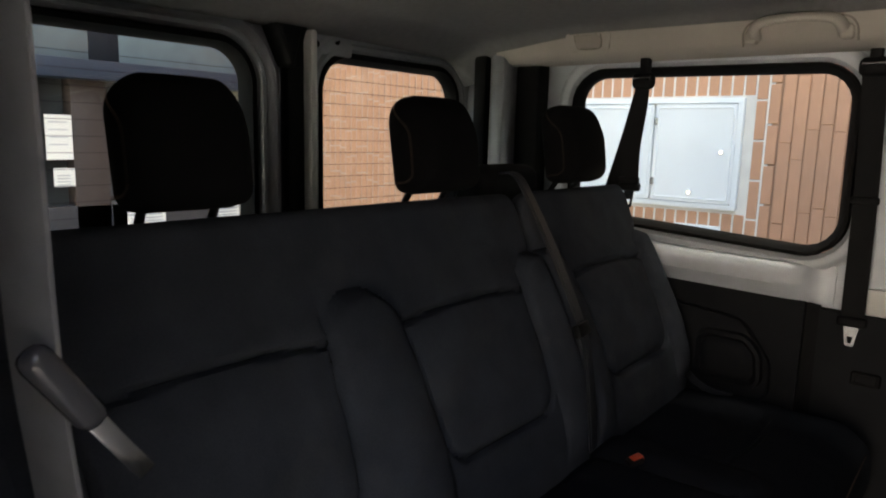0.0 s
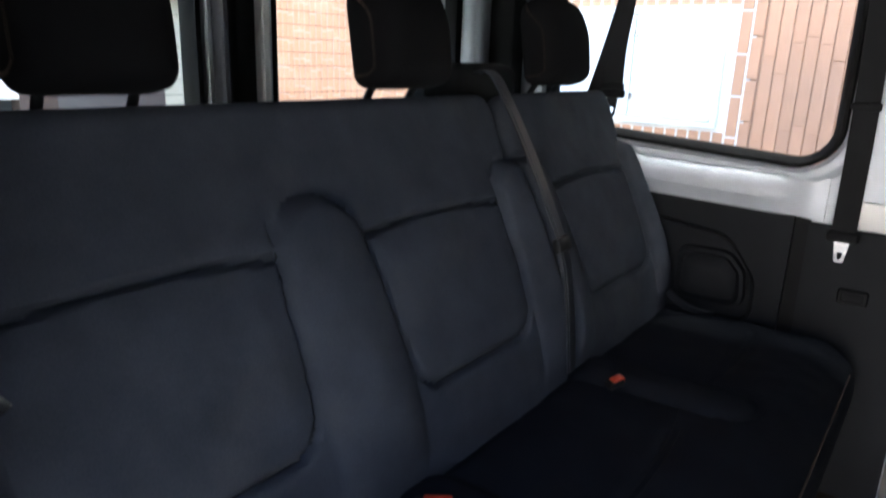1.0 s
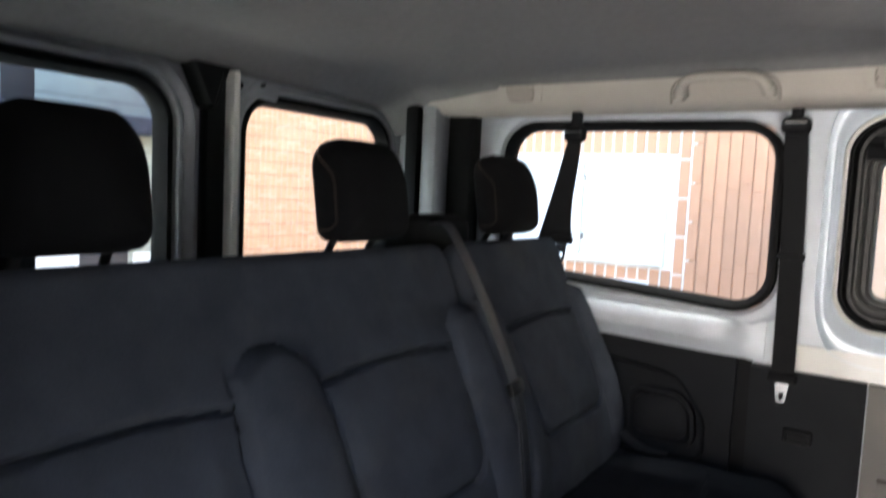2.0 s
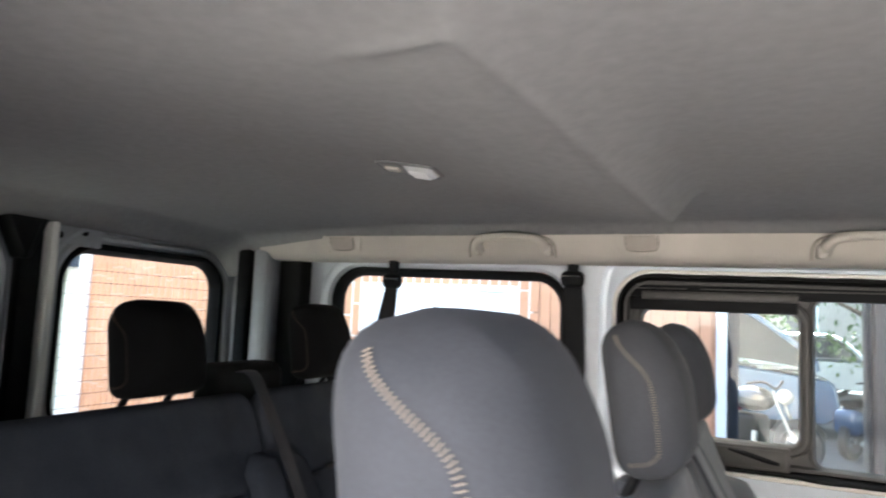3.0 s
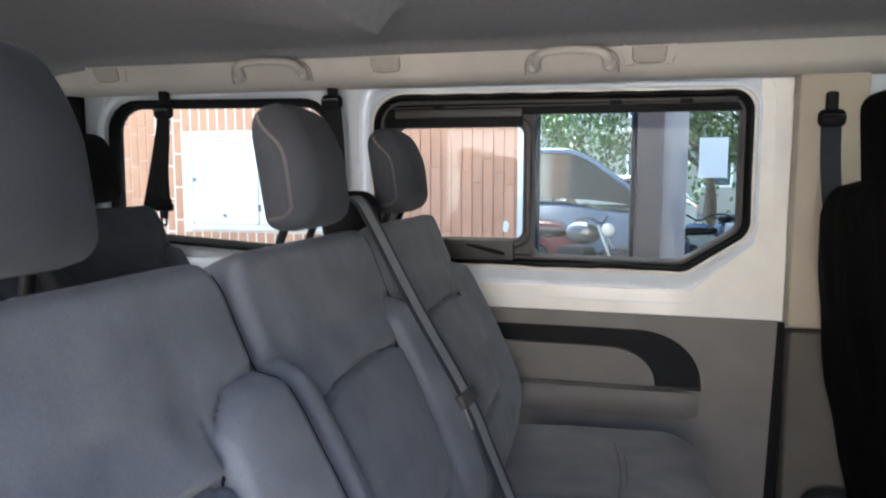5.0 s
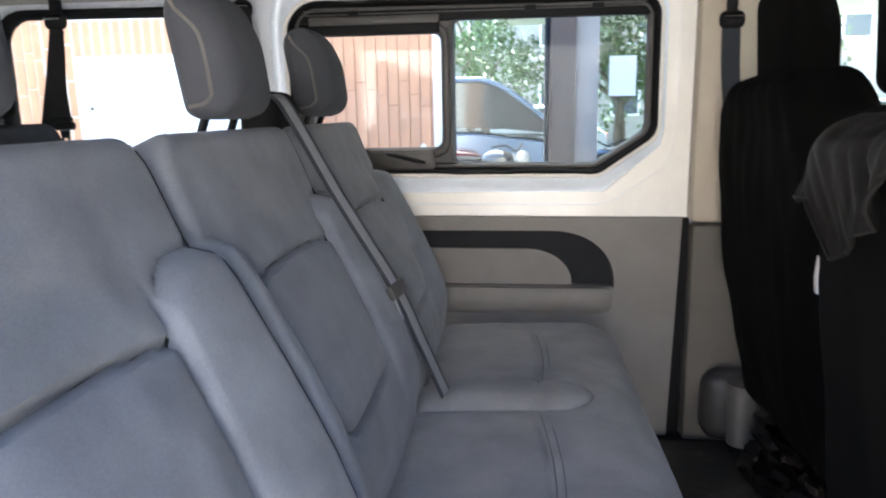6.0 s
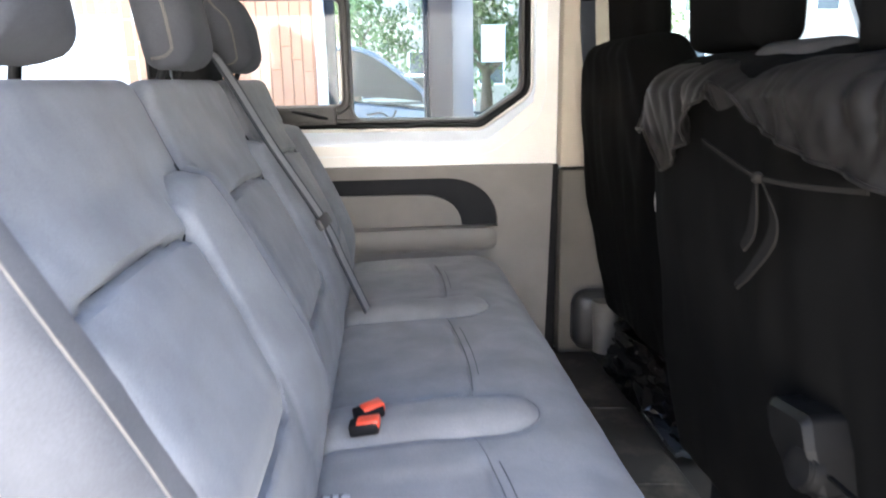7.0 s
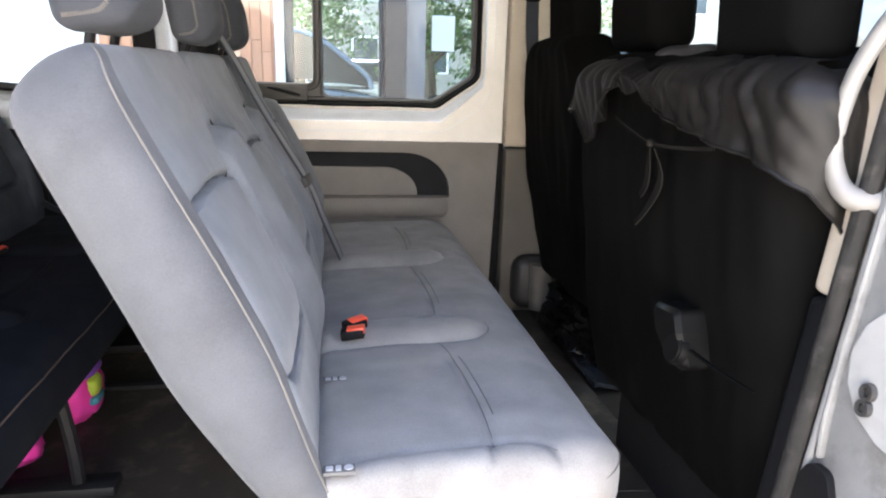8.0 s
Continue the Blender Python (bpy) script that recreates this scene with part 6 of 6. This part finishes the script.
whole("vent_box", bm, M_WHITE, "small white box below the cabinet", "wall box")
bm = bmesh.new()
box(bm, (1.552, WALL_Y - 0.05, GROUND), (1.60, WALL_Y + 0.3, 4.2), 0.004)
whole("trim_white_post", bm, M_WHITE, "white painted edge of the brick wall", "post", kind="structure")

# shop glass beyond the wall
sh = thing("shopfront", "glazed shopfront in dark frames with a paper notice", "shopfront", (3.2, 2.95, GROUND), kind="structure")
for x0, x1 in ((1.602, 1.655), (4.2, 4.26)):
    bm = bmesh.new()
    box(bm, (x0, 2.88, GROUND), (x1, 3.0, 3.2), 0.004)
    part("post", bm, M_FRAME, sh)
bm = bmesh.new()
box(bm, (1.655, 2.93, GROUND + 0.12), (4.2, 2.936, 3.0))
part("pane", bm, glass("shop_glass", (0.95, 0.98, 0.98), 0.006), sh, "shop glass", smooth=False).visible_shadow = False
# block above the view, added to keep sun off the van and street
bm = bmesh.new()
box(bm, (1.6, 2.88, 3.0), (14, 17.0, 6.5), 0.004)
part("upper_storey", bm, M_FLAT, sh, "unseen plastered storey added to block the sun")
bm = bmesh.new()
box(bm, (2.515, 2.925, 0.965), (2.66, 2.929, 1.18))
tagged(part("notice", bm, M_PAPER, smooth=False), "white paper notice stuck on the shop glass", "notice")
bm = bmesh.new()
box(bm, (2.16, 2.24, GROUND), (2.275, 2.46, 3.0), 0.008)
whole("column", bm, M_COLUMN, "brownish plastered column", "column", kind="structure")
bm = bmesh.new()
box(bm, (2.277, 2.29, GROUND), (2.385, 2.46, 3.0), 0.006)
whole("trim_pale_pilaster", bm, M_PILASTER, "whitish pilaster beside the plastered column", "pilaster", kind="structure")
bm = bmesh.new()
box(bm, (2.136, 2.30, GROUND), (2.158, 2.40, 3.0), 0.004)
whole("trim_dark_post", bm, M_FRAME, "dark steel post", "post", kind="structure")


bm = bmesh.new()
box(bm, (-3.2, 2.735, GROUND), (-2.97, 2.79, 4.2), 0.006)
whole("trim_white_pilaster", bm, M_WHITE, "white painted end of the brick wall", "pilaster", kind="structure")

# building across the rear, seen through the door windows
f = thing("rear_shop", "shop facade with dark glass, notices and cream panels", "shop facade", (-3.1, 0, GROUND), kind="structure")
bm = bmesh.new()
box(bm, (-3.6, -9, GROUND), (-3.3, 2.79, 4.0))
part("wall", bm, mat("dim_interior", (0.06, 0.06, 0.058), 0.8), f, smooth=False)
for name, y0, y1, z0, z1, m, lab in (("fascia", -9, 2.79, 1.30, 1.42, mat("dark_blue_fascia", (0.02, 0.035, 0.06), 0.4), "dark blue band"),
                                     ("upper_panel", -9, 1.10, 1.42, 3.2, mat("pale_blue_panel", (0.13, 0.165, 0.18), 0.3), "pale blue upper glazing"),
                                     ("upper_panel", 1.30, 2.79, 1.42, 3.2, mat("pale_blue_panel_b", (0.13, 0.165, 0.18), 0.3), "pale blue upper glazing"),
                                     ("post", 1.10, 1.30, 1.42, 3.2, M_FRAME, ""), ("jamb", 0.97, 1.20, GROUND, 1.30, mat("brown_panel", (0.05, 0.035, 0.03), 0.6), "brown door panel"),
                                     ("cream_wall", 1.95, 2.79, GROUND, 1.30, M_PANEL, "cream wall"), ("dark_glass", -9, 0.78, 0.48, 1.30, mat("dark_shop_glass", (0.04, 0.045, 0.045), 0.1), "dark shop glass"),
                                     ("sill", -9, 1.5, 0.2, 0.48, mat("grey_sill", (0.04, 0.04, 0.045), 0.7), "grey sill"), ("mid_panel", 1.2, 1.95, GROUND, 1.30, mat("grey_panel", (0.06, 0.055, 0.055), 0.6), "dim panel")):
    bm = bmesh.new()
    box(bm, (-3.3, y0, z0), (-3.18 if name != "fascia" else -3.05, y1, z1), 0.004)
    part(name, bm, m, f, lab)
for y0, y1, z0, z1 in ((0.80, 0.962, 0.785, 1.07), (0.835, 0.965, 0.61, 0.73), (1.30, 1.58, 0.30, 0.44), (1.98, 2.2, 0.30, 0.44)):
    bm = bmesh.new()
    box(bm, (-3.17, y0, z0), (-3.165, y1, z1))
    p = tagged(part("notice", bm, M_PAPER, smooth=False), "printed white notice on the shop front", "notice", "notices on the shop front")
    bm = bmesh.new()
    for k in range(4):
        box(bm, (-3.164, y0 + 0.02, z1 - 0.05 - k * (z1 - z0) / 6), (-3.1635, y1 - 0.03, z1 - 0.043 - k * (z1 - z0) / 6))
    part("print_line", bm, mat("grey_print", (0.45, 0.47, 0.48), 0.8), p, "illegible print", smooth=False)
bm = bmesh.new()
box(bm, (-3.17, 0.45, 0.92), (-3.165, 0.69, 1.15))
tagged(part("poster", bm, mat("blue_poster", (0.03, 0.08, 0.16), 0.5), smooth=False), "dark blue poster on the shop front", "poster")
bm = bmesh.new()
box(bm, (-3.17, 0.50, 1.40), (-3.165, 0.72, 1.50))
tagged(part("sign_plate", bm, mat("pale_green_sign", (0.4, 0.5, 0.42), 0.5), smooth=False), "pale sign above the shop front", "sign")


# vehicles in the street
def wheel(t, at, r, w):
    m = Matrix.Translation(at) @ Matrix.Rotation(radians(90), 4, "X")
    bm = bmesh.new()
    prof = [(0.62, -0.5), (0.80, -0.5), (0.97, -0.36), (1.0, 0.0), (0.97, 0.36), (0.80, 0.5), (0.62, 0.5)]
    loops = []
    for k in range(28):
        a = 2 * math.pi * k / 28
        loops.append([bm.verts.new(m @ Vector((math.cos(a) * q * r, math.sin(a) * q * r, d * w))) for q, d in prof])
    for k in range(28):
        A, B = loops[k], loops[(k + 1) % 28]
        for j in range(len(prof)):
            bm.faces.new((A[j], A[(j + 1) % len(prof)], B[(j + 1) % len(prof)], B[j]))
    ty = part("tyre", bm, M_TYRE, t)
    bm = bmesh.new()
    bmesh.ops.create_cone(bm, cap_ends=True, segments=20, radius1=r * 0.16, radius2=r * 0.16, depth=w * 0.9, matrix=m)
    for k in range(9):
        a = 2 * math.pi * k / 9
        c, s = math.cos(a), math.sin(a)
        tube(bm, [m @ Vector((c * r * 0.1, s * r * 0.1, 0)), m @ Vector((c * r * 0.64, s * r * 0.64, 0))], r * 0.035, 6, 1)
    part("rim", bm, M_CHROME, ty)


for x in (0.72, 3.55):
    for y in (-0.80, 0.72):
        wh = thing("van_wheel", "black tyre on a steel rim under the van", "wheel", (x, y, GROUND), "wheels of the van")
        wheel(wh, (x, y, GROUND + 0.33), 0.33, 0.21)


def car(at, turn, paint, label, L=4.3, H=1.48, low=None, cab=None):
    t = thing("parked_car", label, "car", (0, 0, 0), "parked cars")
    W = 1.74
    low = low or [(-L / 2, 0.35), (-L / 2 + 0.02, 0.75), (-L / 2 + 0.2, 0.88), (L / 2 - 1.15, 0.92), (L / 2 - 0.25, 0.78), (L / 2 - 0.02, 0.62), (L / 2, 0.3), (L / 2 - 0.2, 0.2), (-L / 2 + 0.2, 0.2)]
    cab = cab or [(-L / 2 + 0.15, 0.86), (-L / 2 + 0.75, H - 0.05), (-L / 2 + 1.5, H), (0.15, H - 0.03), (0.75, H - 0.22), (L / 2 - 1.05, 0.9)]
    bm = bmesh.new()
    lp = rpoly(low[::-1], 0.12, 4)
    secs = []
    for y, k in ((-W / 2, 0.93), (-W / 2 + 0.06, 1.0), (W / 2 - 0.06, 1.0), (W / 2, 0.93)):
        secs.append([bm.verts.new((p.x * (0.985 if k < 1 else 1), y, 0.5 + (p.y - 0.5) * k)) for p in lp])
    for A, B in zip(secs, secs[1:]):
        for j in range(len(lp)):
            bm.faces.new((A[j], A[(j + 1) % len(lp)], B[(j + 1) % len(lp)], B[j]))
    bm.faces.new(secs[0])
    bm.faces.new(secs[-1][::-1])
    part("body", bm, paint, t)
    bm = bmesh.new()
    secs = []
    for y, k in ((-W / 2 + 0.02, 0.0), (-W / 2 + 0.2, 1.0), (W / 2 - 0.2, 1.0), (W / 2 - 0.02, 0.0)):
        secs.append([bm.verts.new((x, y, cab[0][1] + (z - cab[0][1]) * (0.15 if k < 1 and z > cab[0][1] + 0.09 else 1.0))) for x, z in cab])
    for A, B in zip(secs, secs[1:]):
        for j in range(len(cab)):
            bm.faces.new((A[j], A[(j + 1) % len(cab)], B[(j + 1) % len(cab)], B[j]))
    part("glasshouse", bm, mat("dark_car_glass", (0.03, 0.035, 0.04), 0.08), t, "dark car windows")
    for s in (-1, 1):
        bm = bmesh.new()
        tube(bm, [(x, s * (W / 2 - 0.2 + 0.13 * (1 - (z - 0.86) / (H - 0.86))), z + 0.012) for x, z in cab], 0.045, 8, 5)
        part("roof_rail", bm, paint, t, "painted roof edge")
        for x in (-L / 2 + 0.8, L / 2 - 0.85):
            wheel(t, (x, s * (W / 2 - 0.12), 0.31), 0.31, 0.2)
        bm = bmesh.new()
        box(bm, (L / 2 - 0.16, s * 0.62 - 0.16, 0.55), (L / 2 - 0.01, s * 0.62 + 0.16, 0.70), 0.04)
        part("headlight", bm, M_LENS, t)
        bm = bmesh.new()
        box(bm, (-L / 2 - 0.005, s * 0.68 - 0.12, 0.58), (-L / 2 + 0.1, s * 0.68 + 0.12, 0.78), 0.03)
        part("tail_light", bm, M_RED, t)
    bm = bmesh.new()
    box(bm, (-L / 2 + 1.35, -W / 2 + 0.26, H - 0.012), (0.2, W / 2 - 0.26, H + 0.012), 0.02)
    part("roof", bm, paint, t)
    t.matrix_world = Matrix.Translation(at) @ Matrix.Rotation(radians(turn), 4, "Z")
    return t


P_BLUE = mat("pale_blue_paint", (0.13, 0.2, 0.31), 0.25, 0.3, 0.03, 3, 0, 100, 0.6)
P_RED = mat("dark_red_paint", (0.12, 0.03, 0.04), 0.25, 0.2, 0.03, 3, 0, 100, 0.6)
P_DARK = mat("dark_blue_paint", (0.03, 0.06, 0.12), 0.25, 0.2, 0.03, 3, 0, 100, 0.6)
P_GREY = mat("silver_car_paint", (0.4, 0.43, 0.46), 0.3, 0.4, 0.03, 3, 0, 100, 0.6)
car((0.38, 11.6, GROUND), 0, P_BLUE, "pale blue van parked behind the motorbike", 4.6, 2.0,
    [(-2.3, 0.35), (-2.28, 0.95), (-2.2, 1.06), (0.9, 1.05), (1.4, 0.99), (1.9, 0.93), (2.5, 0.86), (2.6, 0.4), (2.4, 0.22), (-2.1, 0.22)], [(-2.25, 1.0), (-2.15, 1.84), (-1.5, 1.92), (0.75, 1.93), (1.1, 1.91), (1.42, 1.79), (1.75, 1.56), (2.2, 1.2), (2.28, 0.98)])
car((-0.35, 10.3, GROUND), 4, P_RED, "dark red car parked by the shop", 3.9, 1.36)
car((8.2, 19.5, GROUND), 8, P_DARK, "dark blue car parked across the street")
car((2.4, 19.5, GROUND), 180, P_GREY, "silver car parked far across the street")
car((11.0, 19.5, GROUND), 180, P_GREY, "silver car parked far across the street")


M_FORK = mat("grey_fork_metal", (0.22, 0.24, 0.26), 0.45, 0.5)


def motorbike(at, turn, paint, label, scooter=False):
    t = thing("scooter" if scooter else "motorbike", label, "motor scooter" if scooter else "motorbike", (0, 0, 0), "parked two-wheelers")
    r, b = (0.24, 0.62) if scooter else (0.29, 0.68)
    for x in (-b, b):
        wheel(t, (x, 0, r), r, 0.12)
    bm = bmesh.new()
    for s in (-0.07, 0.07):
        tube(bm, [(b, s, r), (b - 0.2, s, r + 0.42), (b - 0.27, s, r + 0.58)], 0.02, 8, 3)
    part("fork", bm, M_FORK, t)
    bm = bmesh.new()
    tube(bm, [(b - 0.42, 0.36, r + 0.66), (b - 0.3, 0.2, r + 0.68), (b - 0.27, 0, r + 0.6), (b - 0.3, -0.2, r + 0.68), (b - 0.42, -0.36, r + 0.66)], 0.014, 8, 5)
    part("handlebar", bm, M_STEEL, t)
    bm = bmesh.new()
    bmesh.ops.create_icosphere(bm, subdivisions=3, radius=0.09, matrix=Matrix.Translation((b - 0.16, 0, r + 0.52)))
    part("headlight", bm, M_LENS, t)
    bm = bmesh.new()
    if scooter:
        box(bm, (b - 0.32, -0.2, r - 0.02), (b - 0.2, 0.2, r + 0.55), 0.05, seg=3)
        box(bm, (-0.3, -0.16, r - 0.08), (b - 0.25, 0.16, r + 0.02), 0.03)
        box(bm, (-b - 0.15, -0.17, r + 0.06), (-0.12, 0.17, r + 0.4), 0.09, seg=3)
    else:
        bmesh.ops.create_icosphere(bm, subdivisions=3, radius=1, matrix=Matrix.Translation((0.12, 0, r + 0.46)) @ Matrix.Diagonal((0.28, 0.15, 0.15, 1)))
        box(bm, (-b - 0.12, -0.1, r + 0.36), (-0.35, 0.1, r + 0.44), 0.03)
    part("body", bm, paint, t)
    bm = bmesh.new()
    box(bm, (-b - 0.05, -0.13, r + 0.4), (-0.1, 0.13, r + 0.5), 0.045, seg=3)
    part("seat", bm, M_RUBBER, t)
    bm = bmesh.new()
    box(bm, (-0.2, -0.16, r - 0.1), (0.26, 0.16, r + 0.28), 0.06, seg=3)
    part("engine", bm, M_STEEL, t)
    bm = bmesh.new()
    tube(bm, [(0.24, -0.15, r + 0.1), (0.2, -0.19, r - 0.12), (-0.2, -0.2, r - 0.12), (-b - 0.1, -0.2, r)], 0.035, 8, 4)
    part("exhaust", bm, M_FORK, t)
    bm = bmesh.new()
    prev = None
    for k in range(11):
        a = radians(20 + 14 * k)
        row = [bm.verts.new((b + math.cos(a) * (r + 0.03), y, r + math.sin(a) * (r + 0.03))) for y in (-0.06, 0.06)]
        if prev:
            bm.faces.new((prev[0], prev[1], row[1], row[0]))
        prev = row
    part("mudguard", bm, paint, t)
    t.matrix_world = Matrix.Translation(at) @ Matrix.Rotation(radians(turn), 4, "Z")
    return t


motorbike((1.66, 8.36, GROUND), -32, mat("black_bike_paint", (0.012, 0.013, 0.016), 0.25, 0.1, 0.03, 3, 0, 100, 0.6), "dark motorbike parked on the street")
motorbike((3.25, 9.7, GROUND), 55, P_DARK, "dark scooter parked beside others in the street", True)
motorbike((3.75, 10.1, GROUND), 35, P_GREY, "silver scooter parked beside others in the street", True)
motorbike((4.25, 9.9, GROUND), 60, P_DARK, "dark scooter parked beside others in the street", True)
motorbike((4.85, 13.4, GROUND), 30, P_DARK, "dark scooter parked in the street", True)
motorbike((5.6, 13.9, GROUND), 60, P_GREY, "silver scooter parked in the street", True)
motorbike((6.5, 13.6, GROUND), 50, P_DARK, "dark scooter parked in the street", True)


def tree(at, h, crown, seed, label):
    t = thing("tree", label, "tree", at, "street trees")
    rnd = random.Random(seed)
    x, y, z = at
    bm = bmesh.new()
    tube(bm, [(x, y, z - 0.05), (x + 0.05, y, z + h * 0.3), (x - 0.04, y + 0.05, z + h * 0.62)], [0.16, 0.12, 0.07], 10, 5)
    for k in range(7):
        a = rnd.uniform(0, 6.28)
        q = rnd.uniform(0.4, 0.6) * h
        tube(bm, [(x, y, z + q), (x + math.cos(a) * crown * 0.35, y + math.sin(a) * crown * 0.35, z + q + h * 0.14), (x + math.cos(a) * crown * 0.7, y + math.sin(a) * crown * 0.7, z + q + h * 0.24)], [0.06, 0.04, 0.015], 7, 3)
    part("trunk", bm, M_BARK, t)
    vs, fs = [], []
    clumps = [(rnd.gauss(0, 0.42) * crown, rnd.gauss(0, 0.42) * crown, rnd.gauss(0, 0.2) * h, rnd.uniform(0.3, 0.6)) for _ in range(34)]
    for k in range(2300):
        cx, cy, cz, cr = clumps[k % len(clumps)]
        c = Vector((x + cx + rnd.gauss(0, cr * 0.6), y + cy + rnd.gauss(0, cr * 0.6), z + h * 0.74 + cz + rnd.gauss(0, cr * 0.5)))
        m = Euler((rnd.uniform(0, 6), rnd.uniform(0, 6), rnd.uniform(0, 6))).to_matrix()
        s = rnd.uniform(0.05, 0.1)
        n = len(vs)
        vs += [tuple(c + m @ Vector(q)) for q in ((-s, 0, 0), (0, -s * 0.5, 0.01), (s, 0, 0), (0, s * 0.5, 0.01))]
        fs.append((n, n + 1, n + 2, n + 3))
    me = bpy.data.meshes.new("crown")
    me.from_pydata(vs, [], fs)
    me.materials.append(M_LEAF)
    ob = new("crown", me)
    ob.parent = t
    ob.matrix_parent_inverse = t.matrix_world.inverted()
    tagged(ob, "uneven green leaves", kind="stuff")


for k, (x, y, h, c) in enumerate(((1.2, 16.5, 3.3, 1.9), (4.4, 15.6, 3.1, 1.7), (7.2, 17.2, 3.4, 2.0), (0.5, 22, 6.0, 2.4), (5.5, 23.5, 6.5, 2.6), (10.5, 22.5, 6, 2.4), (9.0, 4.5, 5.0, 1.9), (12.0, -2.0, 5.5, 2.2), (11, 9, 5.5, 2.2), (8.0, -3.2, 6.0, 2.6), (8.4, 0.4, 6.0, 2.6), (8.6, -6.5, 6.0, 2.6))):
    tree((x, y, GROUND), h, c, 10 + k, "green leafy street tree")

# flats across the street
b = thing("apartment_building", "pale plastered flats across the street", "building", (4, 30, GROUND))
bm = bmesh.new()
box(bm, (-20, 29, GROUND), (30, 38, 9), 0.05)
part("wall", bm, mat("ochre_plaster", (0.36, 0.33, 0.28), 0.85, 0, 0.1, 1.0), b)
bm = bmesh.new()
box(bm, (-20.3, 28.7, 9), (30.3, 38.3, 9.4), 0.05)
part("roof", bm, M_FRAME, b)
M_DARKPANE = mat("dark_pane", (0.05, 0.06, 0.07), 0.1)
for i in range(16):
    for j in range(3):
        x, z = -18 + i * 3, 0.6 + j * 2.9
        bm = bmesh.new()
        ring(bm, rect(x, z, x + 1.2, z + 1.5), 0.01, [(0, 0.02), (0, -0.05), (0.08, -0.05), (0.08, 0.02)], XZ(29))
        w = part("window", bm, M_WHITE, b)
        bm = bmesh.new()
        box(bm, (x + 0.08, 28.985, z + 0.08), (x + 1.12, 28.995, z + 1.42))
        part("pane", bm, M_DARKPANE, w, smooth=False)

# unseen block facing the open door, added to shape the light that enters there
bm = bmesh.new()
box(bm, (-30, -14, GROUND), (30, -12, 4.6))
whole("backdrop_street_side", bm, M_GREYFLAT, "unseen grey block added to shape the light at the open door", "buildings", kind="structure", smooth=False)

# wall out of view ahead of the van, added to cut light through the windscreen
bm = bmesh.new()
box(bm, (5.6, -9.0, GROUND), (5.9, 2.0, 3.0), 0.02)
whole("wall_ahead", bm, mat("grey_rendered_wall", (0.16, 0.156, 0.15), 0.85, 0, 0.15, 2.0, 0.3, 80), "unseen grey wall added ahead to block light through the windscreen", "wall", kind="structure")

# upright bricks, one by one near the cabinet, joined further off
def brick_mesh(w, h):
    bm = bmesh.new()
    box(bm, (0, -0.004, 0), (w, 0.02, h), 0.003, seg=1)
    me = bpy.data.meshes.new("brick")
    bmesh.ops.recalc_face_normals(bm, faces=bm.faces)
    bm.to_mesh(me)
    bm.free()
    me.materials.append(M_BRICK)
    return me


vs, fs, count = [], [], 0
rnd = random.Random(4)
# columns of bricks: narrow ones with wide pale joints round the cabinet, long ones with fine joints further on
x = -3.0
while x < 1.54:
    narrow = x < 0.585
    pw, ph, gap, rise = (0.0615, 0.205, 0.010, 0.009) if narrow else (0.0605, 0.41, 0.0036, 0.0012)
    pw = min(pw, 1.55 - x)
    over = -0.56 < x < 0.455
    if over:
        rows_z = [1.246 + k * ph for k in range(26)] + [0.634 - ph - k * ph for k in range(6)]
    else:
        start = GROUND + rnd.uniform(-0.5, 0.0) * ph
        rows_z = [start + k * ph for k in range(int(7 / ph))]
    unit = brick_mesh(pw - gap, ph - rise)
    base_v = [v.co.copy() for v in unit.vertices]
    base_f = [tuple(p.vertices) for p in unit.polygons]
    for z in rows_z:
        if z < GROUND - 0.4:
            continue
        p = Vector((x, WALL_Y + rnd.uniform(-0.0015, 0.0015), z))
        if -0.75 < x and 0.1 < z + ph and z < 1.6 and count < 295:
            o = new("brick", unit)
            o.parent = brick_wall
            o.matrix_basis = Matrix.Translation(p)
            count += 1
        else:
            n = len(vs)
            vs += [tuple(p + q) for q in base_v]
            fs += [tuple(n + k for k in f_) for f_ in base_f]
    x += pw
me = bpy.data.meshes.new("bricks_far")
me.from_pydata(vs, [], fs)
me.materials.append(M_BRICK)
ob = new("bricks_far", me)
ob.parent = brick_wall
tagged(ob, "terracotta bricks further along the wall", kind="stuff")
